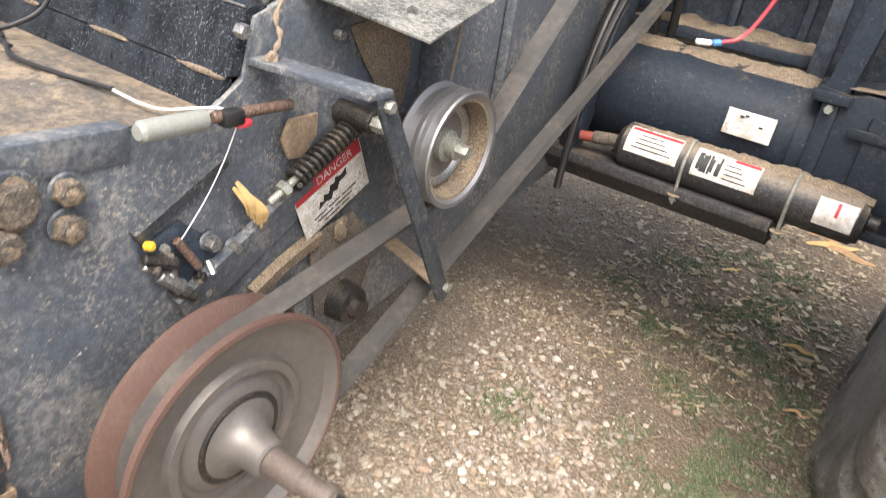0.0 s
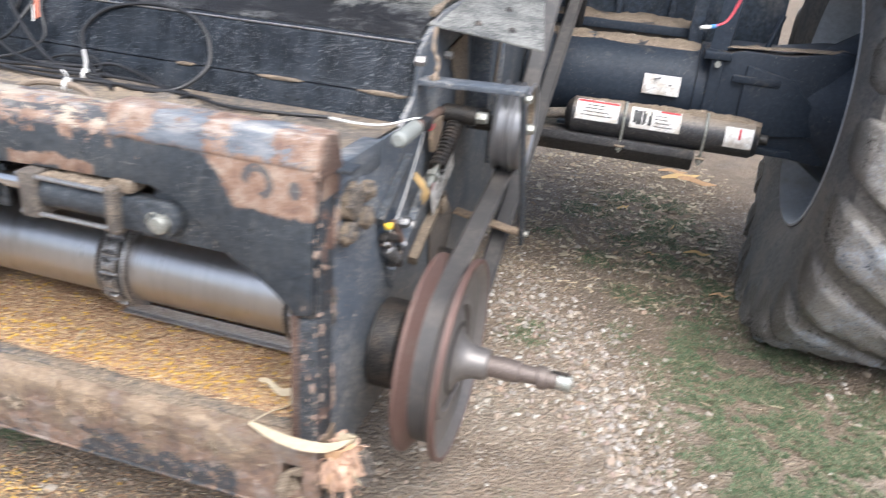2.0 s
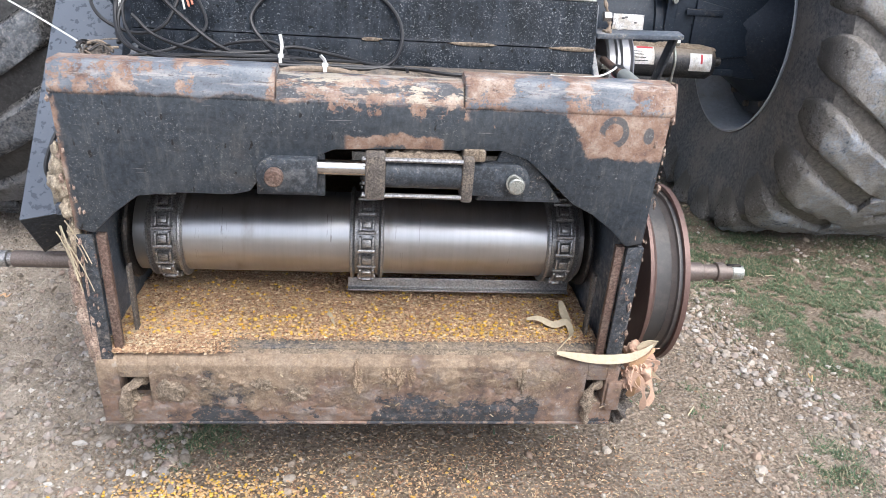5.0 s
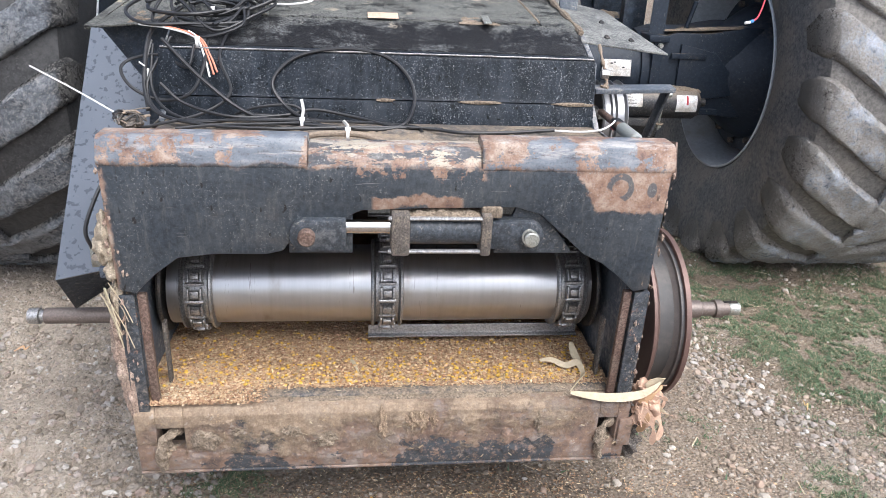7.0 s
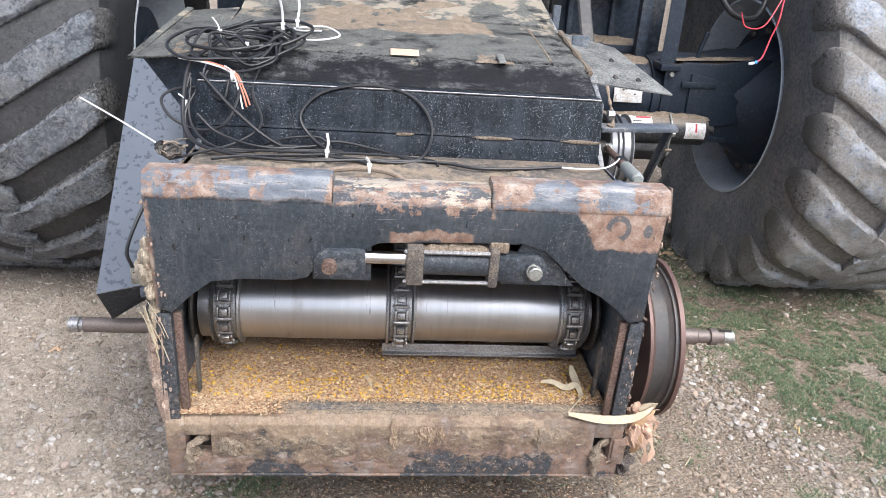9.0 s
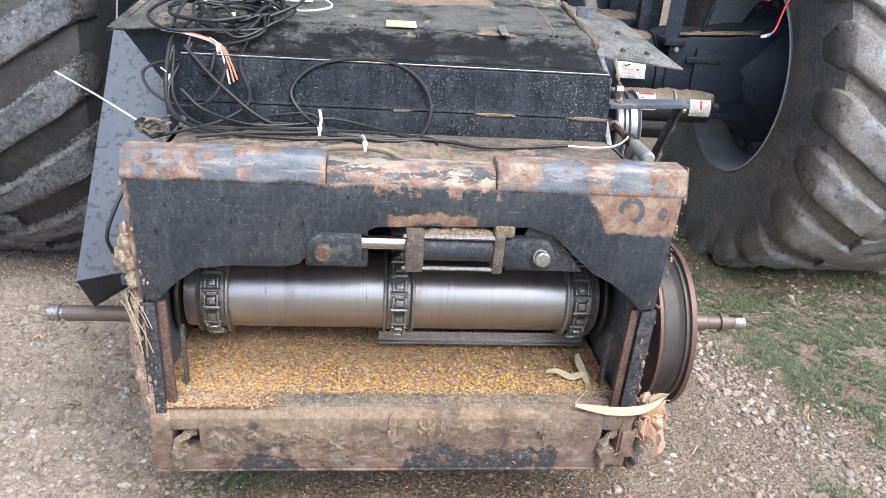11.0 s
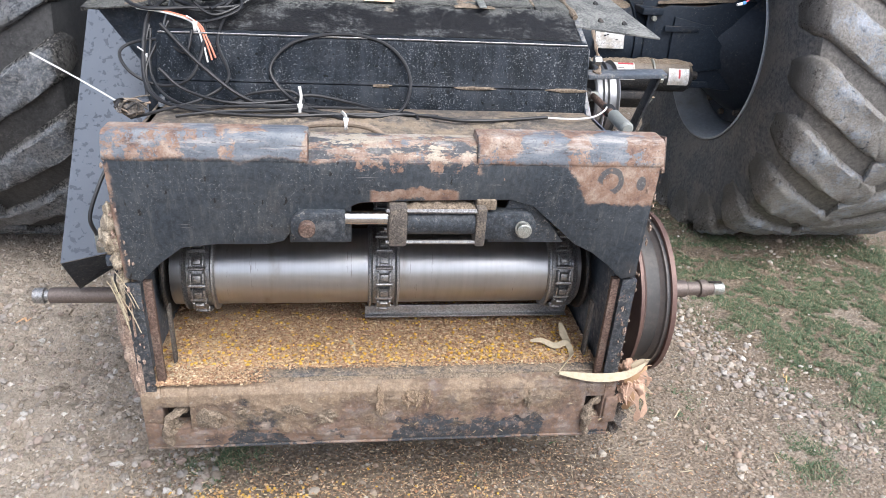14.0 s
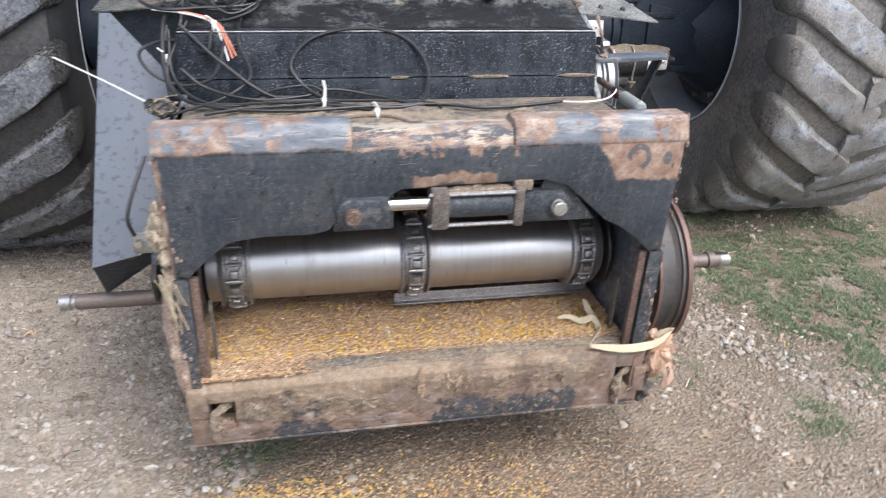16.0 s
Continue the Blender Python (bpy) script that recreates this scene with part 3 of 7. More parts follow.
PAN = make_pan()
LID = make_lid()
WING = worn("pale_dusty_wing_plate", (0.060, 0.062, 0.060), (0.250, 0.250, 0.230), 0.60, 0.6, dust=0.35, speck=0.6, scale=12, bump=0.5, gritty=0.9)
COVER = make_cover()
SILL = make_sill()
DRUM = make_steel_drum()
FACE = make_faceplate()
RUBBER_WET = make_rubber("dark_tyre_rubber", 0.0, 0.0)
RUBBER_DRY = make_rubber("dusty_tyre_rubber", 1.6, 0.8)
LUG_WET = make_lug("wet_dark_lug_rubber", 0.0)
LUG_DRY = make_lug("dusty_grey_lug_rubber", 1.0)
GROUND = make_ground()
STONES = make_islands("gravel_stones", [(0.0, (0.19, 0.146, 0.105)), (0.22, (0.31, 0.244, 0.180)), (0.45, (0.38, 0.308, 0.236)), (0.58, (0.36, 0.255, 0.185)), (0.70, (0.39, 0.338, 0.275)), (0.90, (0.46, 0.415, 0.35)), (0.995, (0.57, 0.53, 0.47))])
PALE_STONES = make_islands("pale_stones", [(0.0, (0.19, 0.155, 0.12)), (0.30, (0.275, 0.238, 0.200)), (0.62, (0.355, 0.320, 0.284)), (0.72, (0.33, 0.245, 0.198)), (0.92, (0.44, 0.41, 0.37)), (1.0, (0.58, 0.55, 0.505))])
GRASS = make_islands("grass_blades", [(0.0, (0.042, 0.080, 0.032)), (0.42, (0.085, 0.152, 0.066)), (0.68, (0.155, 0.215, 0.108)), (0.82, (0.27, 0.235, 0.145)), (1.0, (0.44, 0.35, 0.235))], 0.6)
STRAW = make_islands("straw_bits", [(0.0, (0.22, 0.16, 0.10)), (0.4, (0.42, 0.33, 0.21)), (0.75, (0.60, 0.51, 0.35)), (1.0, (0.36, 0.24, 0.14))], 0.8)
KERNEL = make_islands("maize_kernels", [(0.0, (0.70, 0.37, 0.03)), (0.30, (0.80, 0.52, 0.07)), (0.40, (0.60, 0.36, 0.14)), (0.55, (0.60, 0.38, 0.17)), (0.8, (0.70, 0.52, 0.30)), (1.0, (0.42, 0.20, 0.10))], 0.45)
CLODS = make_islands("dried_mud_clods", [(0.0, (0.24, 0.20, 0.158)), (0.45, (0.36, 0.31, 0.255)), (0.82, (0.46, 0.41, 0.35)), (1.0, (0.64, 0.60, 0.54))], 0.95, 0.7, 70)
MUD_LUMPS = make_islands("trodden_mud_lumps", [(0.0, (0.30, 0.252, 0.20)), (0.6, (0.37, 0.315, 0.256)), (1.0, (0.43, 0.375, 0.315))], 0.95, 1.0, 45)
CHAFF = make_islands("grain_chaff", [(0.0, (0.22, 0.110, 0.062)), (0.25, (0.42, 0.245, 0.145)), (0.6, (0.55, 0.355, 0.20)), (0.88, (0.66, 0.48, 0.285)), (1.0, (0.76, 0.63, 0.44))], 0.85)
GRAIN_BED = worn("grain_dust_bed", (0.42, 0.29, 0.175), (0.52, 0.385, 0.245), 0.6, 0.95, speck=0.8, bump=1.0, scale=26, speck_colour=(0.55, 0.43, 0.25))

# ---- building helpers ----


# where the section that is being built stands: the leaning face frame, the side gear, the axle
HOME = Matrix()
FACE_SET = Matrix.Translation((0.012, 0.0, 1.288)) @ Matrix.Rotation(radians(2.5), 4, "X") @ Matrix.Diagonal((0.985, 1, 1, 1)) @ Matrix.Translation((0, -0.006, -1.318))
RAM_SET = Matrix.Translation((0, 0.04, 0.011)) @ FACE_SET
FLOOR_SET = Matrix.Translation((0, 0, -0.022))
SIDE_SET = Matrix.Translation((0.010, 0.45, 1.05)) @ Matrix.Rotation(radians(4), 4, "X") @ Matrix.Translation((0, -0.45, -1.05))
SHIELD_SET = Matrix.Translation((0.034, -0.02, 0.006))
AXLE_SET = Matrix.Translation((0.026, -0.004, 0.092))
VESSEL_SET = Matrix.Translation((0.026, -0.050, 0.084))
PLACE = HOME


def finish(bm, name, material, sharp=32):
    bmesh.ops.recalc_face_normals(bm, faces=bm.faces[:])
    me = bpy.data.meshes.new(name)
    bm.to_mesh(me)
    bm.free()
    me.materials.append(material)
    me.polygons.foreach_set("use_smooth", [True] * len(me.polygons))
    me.set_sharp_from_angle(angle=radians(sharp))
    return me


def thing(name, place, label, category, group="", kind=""):
    ob = new(name)
    ob.location = place
    ob.empty_display_size = 0.1
    return tagged(ob, label, category, group, kind)


def part(name, bm, material, parent, label="", sharp=32):
    """One mesh, given in world metres, as a part of a thing or of a part."""
    ob = new(name, finish(bm, name, material, sharp))
    ob.parent = parent
    if parent.type == "EMPTY":
        ob.matrix_parent_inverse = Matrix.Translation(-parent.location)
        ob.matrix_basis = PLACE
    return tagged(ob, label)


def single(name, bm, material, label, category, group="", kind="", sharp=32):
    ob = new(name, finish(bm, name, material, sharp))
    ob.matrix_basis = PLACE
    return tagged(ob, label, category, group, kind)


def box(x0, x1, y0, y1, z0, z1, bevel=0.004, bm=None, turn=None):
    own = bmesh.new()
    bmesh.ops.create_cube(own, size=1.0)
    m = Matrix.Translation(((x0 + x1) / 2, (y0 + y1) / 2, (z0 + z1) / 2)) @ (turn or Matrix()) @ Matrix.Diagonal((x1 - x0, y1 - y0, z1 - z0, 1))
    own.transform(m)
    if bevel:
        bmesh.ops.bevel(own, geom=own.edges[:], offset=bevel, segments=2, affect="EDGES", profile=0.5)
    return joined(own, bm)


def joined(own, bm):
    if bm is None:
        return own
    me = bpy.data.meshes.new("scratch")
    own.to_mesh(me)
    own.free()
    bm.from_mesh(me)
    bpy.data.meshes.remove(me)
    return bm


def prism(outline, axis, lo, hi, bevel=0.003, bm=None):
    """A flat outline of (a, b) pairs pushed along axis; the pairs are the two other axes in x, y, z order."""
    own = bmesh.new()
    k = "xyz".index(axis)

    def place(a, b, c):
        v = [a, b]
        v.insert(k, c)
        return v

    vs = [own.verts.new(place(a, b, lo)) for a, b in outline]
    f = own.faces.new(vs)
    out = bmesh.ops.extrude_face_region(own, geom=[f])
    step = Vector(place(0, 0, hi - lo))
    bmesh.ops.translate(own, verts=[g for g in out["geom"] if isinstance(g, bmesh.types.BMVert)], vec=step)
    if bevel:
        bmesh.ops.bevel(own, geom=own.edges[:], offset=bevel, segments=2, affect="EDGES", profile=0.5)
    bmesh.ops.triangulate(own, faces=[f for f in own.faces if len(f.verts) > 4])
    return joined(own, bm)


def basis(a, b):
    d = (Vector(b) - Vector(a))
    return Matrix.Translation(a) @ d.to_track_quat("Z", "Y").to_matrix().to_4x4(), d.length


def lathe(profile, a, b, seg=32, bm=None):
    """Profile of (radius, way from a towards b as a share) turned round the line from a to b."""
    own = bmesh.new()
    m, length = basis(a, b)
    rings = []
    for r, s in profile:
        rings.append([own.verts.new(m @ Vector((r * math.cos(2 * math.pi * i / seg), r * math.sin(2 * math.pi * i / seg), s * length))) for i in range(seg)] if r > 1e-6 else [own.verts.new(m @ Vector((0, 0, s * length)))])
    for p, q in zip(rings, rings[1:]):
        for i in range(seg):
            j = (i + 1) % seg
            if len(p) == 1 and len(q) == 1:
                continue
            if len(p) == 1:
                own.faces.new((p[0], q[i], q[j]))
            elif len(q) == 1:
                own.faces.new((p[i], p[j], q[0]))
            else:
                own.faces.new((p[i], p[j], q[j], q[i]))
    return joined(own, bm)


def rod(a, b, r, seg=16, bm=None, round_end=0.003):
    length = max(1e-4, (Vector(b) - Vector(a)).length)
    e = min(round_end, r * 0.45) / length
    c = min(round_end, r * 0.45)
    return lathe([(0, 0), (r - c, 0), (r, e), (r, 1 - e), (r - c, 1), (0, 1)], a, b, seg, bm)


def curve_points(knots, steps=8):
    p = [Vector(k) for k in knots]
    p = [2 * p[0] - p[1]] + p + [2 * p[-1] - p[-2]]
    out = []
    for i in range(1, len(p) - 2):
        for s in range(steps):
            t = s / steps
            out.append(0.5 * (2 * p[i] + (p[i + 1] - p[i - 1]) * t + (2 * p[i - 1] - 5 * p[i] + 4 * p[i + 1] - p[i + 2]) * t * t + (3 * p[i] - p[i - 1] - 3 * p[i + 1] + p[i + 2]) * t ** 3))
    return out + [p[-2]]


def tube(knots, r, seg=8, steps=8, bm=None, section=None, taper=None, face=(0.13, 0.31, 0.94)):
    """A round or flat strand along a smooth line through the knots. section: (half width, half thickness) of a flat strap."""
    own = bmesh.new()
    pts = curve_points(knots, steps)
    up = Vector(face)
    rings = []
    for i, p in enumerate(pts):
        d = (pts[min(i + 1, len(pts) - 1)] - pts[max(i - 1, 0)]).normalized()
        side = d.cross(up)
        side = side.normalized() if side.length > 1e-4 else Vector((1, 0, 0))
        up = side.cross(d).normalized()
        k = taper(i / (len(pts) - 1)) if taper else 1.0
        if section:
            w, h = section[0] * k, section[1]
            ring = [p + side * w * a + up * h * b for a, b in ((1, 1), (-1, 1), (-1, -1), (1, -1))]
        else:
            ring = [p + (side * math.cos(2 * math.pi * j / seg) + up * math.sin(2 * math.pi * j / seg)) * r * k for j in range(seg)]
        rings.append([own.verts.new(v) for v in ring])
    n = len(rings[0])
    for p, q in zip(rings, rings[1:]):
        for j in range(n):
            own.faces.new((p[j], p[(j + 1) % n], q[(j + 1) % n], q[j]))
    own.faces.new(rings[0])
    own.faces.new(rings[-1][::-1])
    return joined(own, bm)


def lump(centre, size, seed, rough=0.35, bm=None, level=3):
    """An uneven clod."""
    own = bmesh.new()
    bmesh.ops.create_icosphere(own, subdivisions=level, radius=1.0)
    for v in own.verts:
        k = 1 + rough * noise.noise(v.co * 1.7 + Vector((seed * 3.1, seed, 0))) + rough * 0.5 * noise.noise(v.co * 4.5 + Vector((0, seed, seed)))
        v.co = Vector((v.co.x * size[0], v.co.y * size[1], v.co.z * size[2])) * k + Vector(centre)
    return joined(own, bm)


def crust(place, nu, nv, height, seed, scale=9.0, bm=None):
    """A ragged sheet of dried dirt: place(u, v) gives a point and a normal; it thins out to nothing where the noise is low."""
    own = bmesh.new()
    rows = []
    for i in range(nu + 1):
        row = []
        for j in range(nv + 1):
            p, nrm = place(i / nu, j / nv)
            p, nrm = Vector(p), Vector(nrm)
            edge = min(1.0, 6 * min(i / nu, 1 - i / nu, j / nv, 1 - j / nv))
            h = 0.55 * noise.noise(p * scale + Vector((seed, 0, 0))) + 0.3 * noise.noise(p * scale * 3.1 + Vector((0, seed, 0))) + 0.2 * noise.noise(p * scale * 9 + Vector((0, 0, seed))) + 0.22
            row.append(own.verts.new(p + nrm * (height * h * edge - 0.0025 * (1 - edge) - 0.001)))
        rows.append(row)
    for r0, r1 in zip(rows, rows[1:]):
        for j in range(nv):
            own.faces.new((r0[j], r0[j + 1], r1[j + 1], r1[j]))
    return joined(own, bm)


def hexagon(centre, axis, r, h, bm=None):
    a = Vector(centre)
    return lathe([(0, 0), (r, 0), (r, 0.85), (r * 0.88, 1), (0, 1)], a, a + Vector(axis) * h, 6, bm)


# ---- ground ----
gbm = bmesh.new()
cols = [-220, -60, -20, -8, -4, -3.2] + [-2.6 + 0.035 * i for i in range(16)] + [-2.04 + 0.012 * i for i in range(130)] + [-0.48 + 0.035 * i for i in range(104)] + [3.5, 4.5, 8, 20, 60, 220]
rows_y = [-220, -60, -20, -8, -4, -2, -1.2] + [-0.6 + 0.035 * i for i in range(6)] + [-0.39 + 0.012 * i for i in range(190)] + [1.89 + 0.035 * i for i in range(84)] + [5.2, 6.0, 7.5, 10, 20, 60, 220]


def ground_height(x, y):
    if abs(x) > 4 or y < -2 or y > 7:
        return 0.10
    h = 0.10 + 0.016 * noise.noise(Vector((x * 1.3, y * 1.3, 0))) + 0.008 * noise.noise(Vector((x * 5, y * 5, 2)))
    h += 0.004 * noise.noise(Vector((x * 19, y * 19, 4)))
    if x < -0.6:
        clod = noise.noise(Vector((x * 24, y * 24, 9)))
        fade = max(0.0, min(1.0, (x + 2.0) * 6, (y + 0.38) * 6, (1.86 - y) * 4))
        h += fade * min(1.0, (-0.6 - x) * 4) * (0.024 * noise.noise(Vector((x * 6, y * 6, 5))) + 0.022 * noise.noise(Vector((x * 12, y * 12, 9))) + 0.026 * abs(clod) + 0.012 * noise.noise(Vector((x * 46, y * 46, 2))))
    return h


grid = [[gbm.verts.new((x, y, ground_height(x, y))) for x in cols] for y in rows_y]
for r0, r1 in zip(grid, grid[1:]):
    for i in range(len(cols) - 1):
        gbm.faces.new((r0[i], r0[i + 1], r1[i + 1], r1[i]))
tagged(single("ground", gbm, GROUND, "gravel yard with bare soil and mud", "ground", kind="structure", sharp=80))

# ---- feeder house ----
feeder = thing("feeder_house", (0, 0.6, 0.4), "worn black steel feeder house of a combine, held off the gravel", "feeder house")

# face plate: upper plate with its cut-out
PLACE = FACE_SET
face_outline = [(-0.65, 1.25), (-0.648, 1.10), (-0.644, 0.945), (-0.606, 0.935), (-0.555, 0.985), (-0.502, 1.026), (-0.42, 1.036), (-0.30, 1.036), (-0.262, 1.045),
                (-0.235, 1.08), (-0.20, 1.115), (-0.15, 1.128), (-0.115, 1.130), (-0.08, 1.146), (0.05, 1.152), (0.285, 1.156), (0.345, 1.138), (0.40, 1.09),
                (0.463, 1.035), (0.51, 1.012), (0.56, 0.975), (0.605, 0.932), (0.64, 0.94), (0.645, 1.10), (0.65, 1.25)]
plate = part("face_plate", prism(face_outline, "y", 0.0, 0.018), FACE, feeder, "black plate with rust and primer rubbed bare along its top")
# rolled top edge: two proud outer stretches and a lower middle one
for x0, x1, lift in ((-0.652, -0.2, 0.0), (0.195, 0.655, 0.0)):
    prof = [(-0.002, 1.245), (-0.002, 1.258), (0.014, 1.299), (0.026, 1.307), (0.085, 1.305), (0.095, 1.293), (0.095, 1.18), (0.02, 1.18), (0.02, 1.245)]
    part("top_roll", prism(prof, "x", x0, x1, 0.004), FACE, feeder, "top edge rubbed to rust and blue-grey primer")
prof = [(0.002, 1.247), (0.005, 1.254), (0.022, 1.285), (0.034, 1.290), (0.085, 1.289), (0.085, 1.18), (0.02, 1.18), (0.02, 1.247)]
part("top_roll", prism(prof, "x", -0.1995, 0.1945, 0.004), FACE, feeder, "middle of the top edge, smeared with pale clay")
# end caps that stand out at the right top corner
part("corner_gusset", prism([(0.0, 1.23), (0.10, 1.23), (0.075, 1.30), (0.03, 1.312)], "x", 0.656, 0.662, 0.002), RUST, feeder)
part("corner_tab", box(0.60, 0.69, 0.075, 0.125, 1.222, 1.232, 0.002), BLACK, feeder)
# posts
for s in (-1, 1):
    xo = 0.652 * s
    prof = [(s * 0.652, 0.003), (s * 0.612, 0.003), (s * 0.612, 0.012), (s * 0.640, 0.012), (s * 0.640, 0.085), (s * 0.652, 0.085)]
    part("post", prism(prof, "z", 0.55, 0.928, 0.002), POST, feeder, "black post with chipped paint and clay smears")
    part("cheek", box(min(s * 0.640, s * 0.652), max(s * 0.640, s * 0.652), 0.019, 0.085, 0.930, 1.243, 0.002), POST, feeder)
    part("seal_strip", box(min(s * 0.575, s * 0.583), max(s * 0.575, s * 0.583), 0.09, 0.115, 0.62, 0.80, 0.002), MUDDY_IRON, feeder, "rusty inner strip")
    part("inner_flange", box(min(s * 0.588, s * 0.609), max(s * 0.588, s * 0.609), 0.014, 0.030, 0.60, 0.925, 0.002), RUST, feeder, "rusty brown inner flange")
    # worn clay specks stuck on the edge
    rng = random.Random(11 + s)
    bm = bmesh.new()
    for i in range(64):
        z = rng.uniform(0.58, 1.25)
        r = 0.0015 + 0.0065 * rng.random() ** 2.5
        lump((xo + s * 0.002 - s * (0.035 * rng.random() ** 2 if i % 2 else 0), 0.001 if i % 2 else rng.uniform(0.0, 0.05), z), (r * 0.6, r, r * rng.uniform(0.8, 1.8)), i + s * 50, 0.9, bm, 2)
    tagged(part("clay_specks", bm, CLAY, feeder, sharp=10), kind="stuff")

rng = random.Random(77)
for i in range(16):
    z = rng.uniform(0.66, 1.20)
    part("packed_chaff", lump((0.650, 0.090 + rng.uniform(-0.006, 0.006), z), (0.006, rng.uniform(0.003, 0.008), rng.uniform(0.008, 0.03)), i + 3, 0.8, level=2), (CLAY, MUDDY_IRON, RUST)[i % 3], feeder, "chaff packed behind the post", sharp=20)
# lower beam with its two latch slots
sill = bmesh.new()
for x0, x1 in ((-0.655, -0.603), (-0.533, 0.570), (0.622, 0.655)):
    prism([(0.0, 0.41), (-0.004, 0.47), (-0.004, 0.585), (0.006, 0.602), (0.03, 0.608), (0.10, 0.606), (0.10, 0.41)], "x", x0, x1, 0.003, sill)
for x0, x1 in ((-0.603, -0.533), (0.570, 0.622)):
    prism([(0.0, 0.41), (-0.002, 0.472), (0.10, 0.472), (0.10, 0.41)], "x", x0, x1, 0.002, sill)
    prism([(-0.004, 0.548), (-0.004, 0.585), (0.006, 0.602), (0.03, 0.608), (0.10, 0.606), (0.10, 0.548)], "x", x0, x1, 0.002, sill)
part("lower_beam", sill, SILL, feeder, "rusty lower beam caked with tan mud")
part("beam_lip", box(-0.655, 0.655, -0.003, 0.06, 0.402, 0.409, 0.002), SILL, feeder)
part("wear_strip", box(-0.60, 0.60, 0.035, 0.10, 0.607, 0.613, 0.002), STRIP, feeder, "worn flat strip along the beam")
for x, k in ((-0.578, 1.0), (0.594, 0.95)):
    bent = tube([(x + 0.022 * k, 0.035, 0.515), (x + 0.016 * k, 0.012, 0.527), (x - 0.004, -0.004, 0.518), (x - 0.016 * k, -0.012, 0.490), (x - 0.017 * k, -0.014, 0.450), (x - 0.012 * k, -0.010, 0.425)], 0.0125 * k, 10, 6, taper=lambda t: 1 + 0.22 * math.sin(11 * t + 1))
    for v in bent.verts:
        v.co += Vector((noise.noise(v.co * 55), noise.noise(v.co * 55 + Vector((9, 0, 0))), noise.noise(v.co * 55 + Vector((0, 9, 0))))) * 0.008
    lump((x - 0.006 * k, 0.012, 0.470), (0.024 * k, 0.02, 0.020), 4 + k, 0.7, bent)
    part("latch_hook", bent, MUD, feeder, "bent latch hook under dried mud", sharp=25)
# black sheets give the latch slots their deep shade
part("slot_shade", box(-0.606, -0.530, 0.045, 0.052, 0.465, 0.552, 0.001), GREASE, feeder, "dark sheet for the shade inside the latch slot")
part("slot_shade", box(0.567, 0.625, 0.045, 0.052, 0.465, 0.552, 0.001), GREASE, feeder, "dark sheet for the shade inside the latch slot")
part("mud_blob", lump((-0.478, -0.006, 0.508), (0.036, 0.012, 0.032), 41, 0.5), MUD, feeder, "round blob of dried mud", sharp=30)
for i, (x, z, w, h) in enumerate(((-0.022, 0.545, 0.016, 0.045), (0.058, 0.560, 0.020, 0.030), (0.085, 0.550, 0.018, 0.034), (0.115, 0.560, 0.013, 0.026), (-0.40, 0.535, 0.020, 0.014), (-0.265, 0.530, 0.034, 0.018), (-0.17, 0.500, 0.040, 0.026), (0.40, 0.545, 0.014, 0.030))):
    part("mud_blob" if i > 3 else "chaff_smear", lump((x, -0.004, z), (w * 0.7, 0.009, h * 0.8), 50 + i, 0.9, level=4), MUD if i > 3 else CHAFF_MUD, feeder, "" if i > 3 else "smear of torn chaff", sharp=18)
part("slot_block", box(0.628, 0.668, -0.012, 0.004, 0.455, 0.545, 0.006), SILL, feeder)
rng = random.Random(5)
cake = crust(lambda u, v: ((-0.65 + 1.30 * u, -0.004, 0.415 + 0.175 * v), (0, -1, 0)), 320, 46, 0.011, 3.0, 21.0)
holes = [f for f in cake.faces if 0.465 < f.calc_center_median().z < 0.555 and (-0.608 < f.calc_center_median().x < -0.528 or 0.566 < f.calc_center_median().x < 0.627)]
bmesh.ops.delete(cake, geom=holes, context="FACES")
part("mud_cake", cake, SILL, feeder, "dried mud caked on the beam's face", sharp=60)
part("mud_cake", crust(lambda u, v: ((-0.60 + 1.2 * u, 0.02 + 0.09 * v, 0.609), (0, 0, 1)), 150, 14, 0.009, 8.0, 11.0), MUD, feeder, "tan dust lying on the beam", sharp=60)

# sides, floor, deck and covers
PLACE = Matrix.Translation((0.006, 0, 0))
side_outline = [(0.10, 0.41), (0.10, 1.19), (0.52, 1.19), (0.60, 1.25), (0.62, 1.365), (0.80, 1.44), (1.35, 1.50), (2.55, 1.78), (2.55, 0.84), (1.60, 0.665), (1.20, 0.565), (0.95, 0.515), (0.60, 0.43)]
for s in (-1, 1):
    lo, hi = sorted((s * 0.618, s * 0.634))
    part("side_plate", prism(side_outline, "x", lo, hi, 0.002), BLACK_DUSTY, feeder, "dusty black side plate")
PLACE = FLOOR_SET
part("floor_plate", prism([(0.10, 0.575), (0.10, 0.59), (0.9, 0.60), (2.5, 0.92), (2.5, 0.90), (0.9, 0.575)], "x", -0.617, 0.617, 0.0), SILL, feeder)
part("belly_plate", prism([(0.10, 0.412), (0.10, 0.425), (0.60, 0.445), (1.20, 0.58), (2.5, 0.86), (2.5, 0.845), (1.2, 0.565), (0.6, 0.43)], "x", -0.617, 0.617, 0.0), BLACK_DUSTY, feeder)
PLACE = HOME
deck = part("deck", box(-0.635, 0.635, 0.097, 0.56, 1.178, 1.19, 0.002), DECK, feeder, "top deck caked with tan mud")
part("mud_bed", crust(lambda u, v: ((-0.62 + 1.24 * u, 0.105 + 0.43 * v, 1.188), (0, 0, 1)), 150, 56, 0.028, 5.0, 7.0), DECK, feeder, "tan mud dried on the deck", sharp=60)
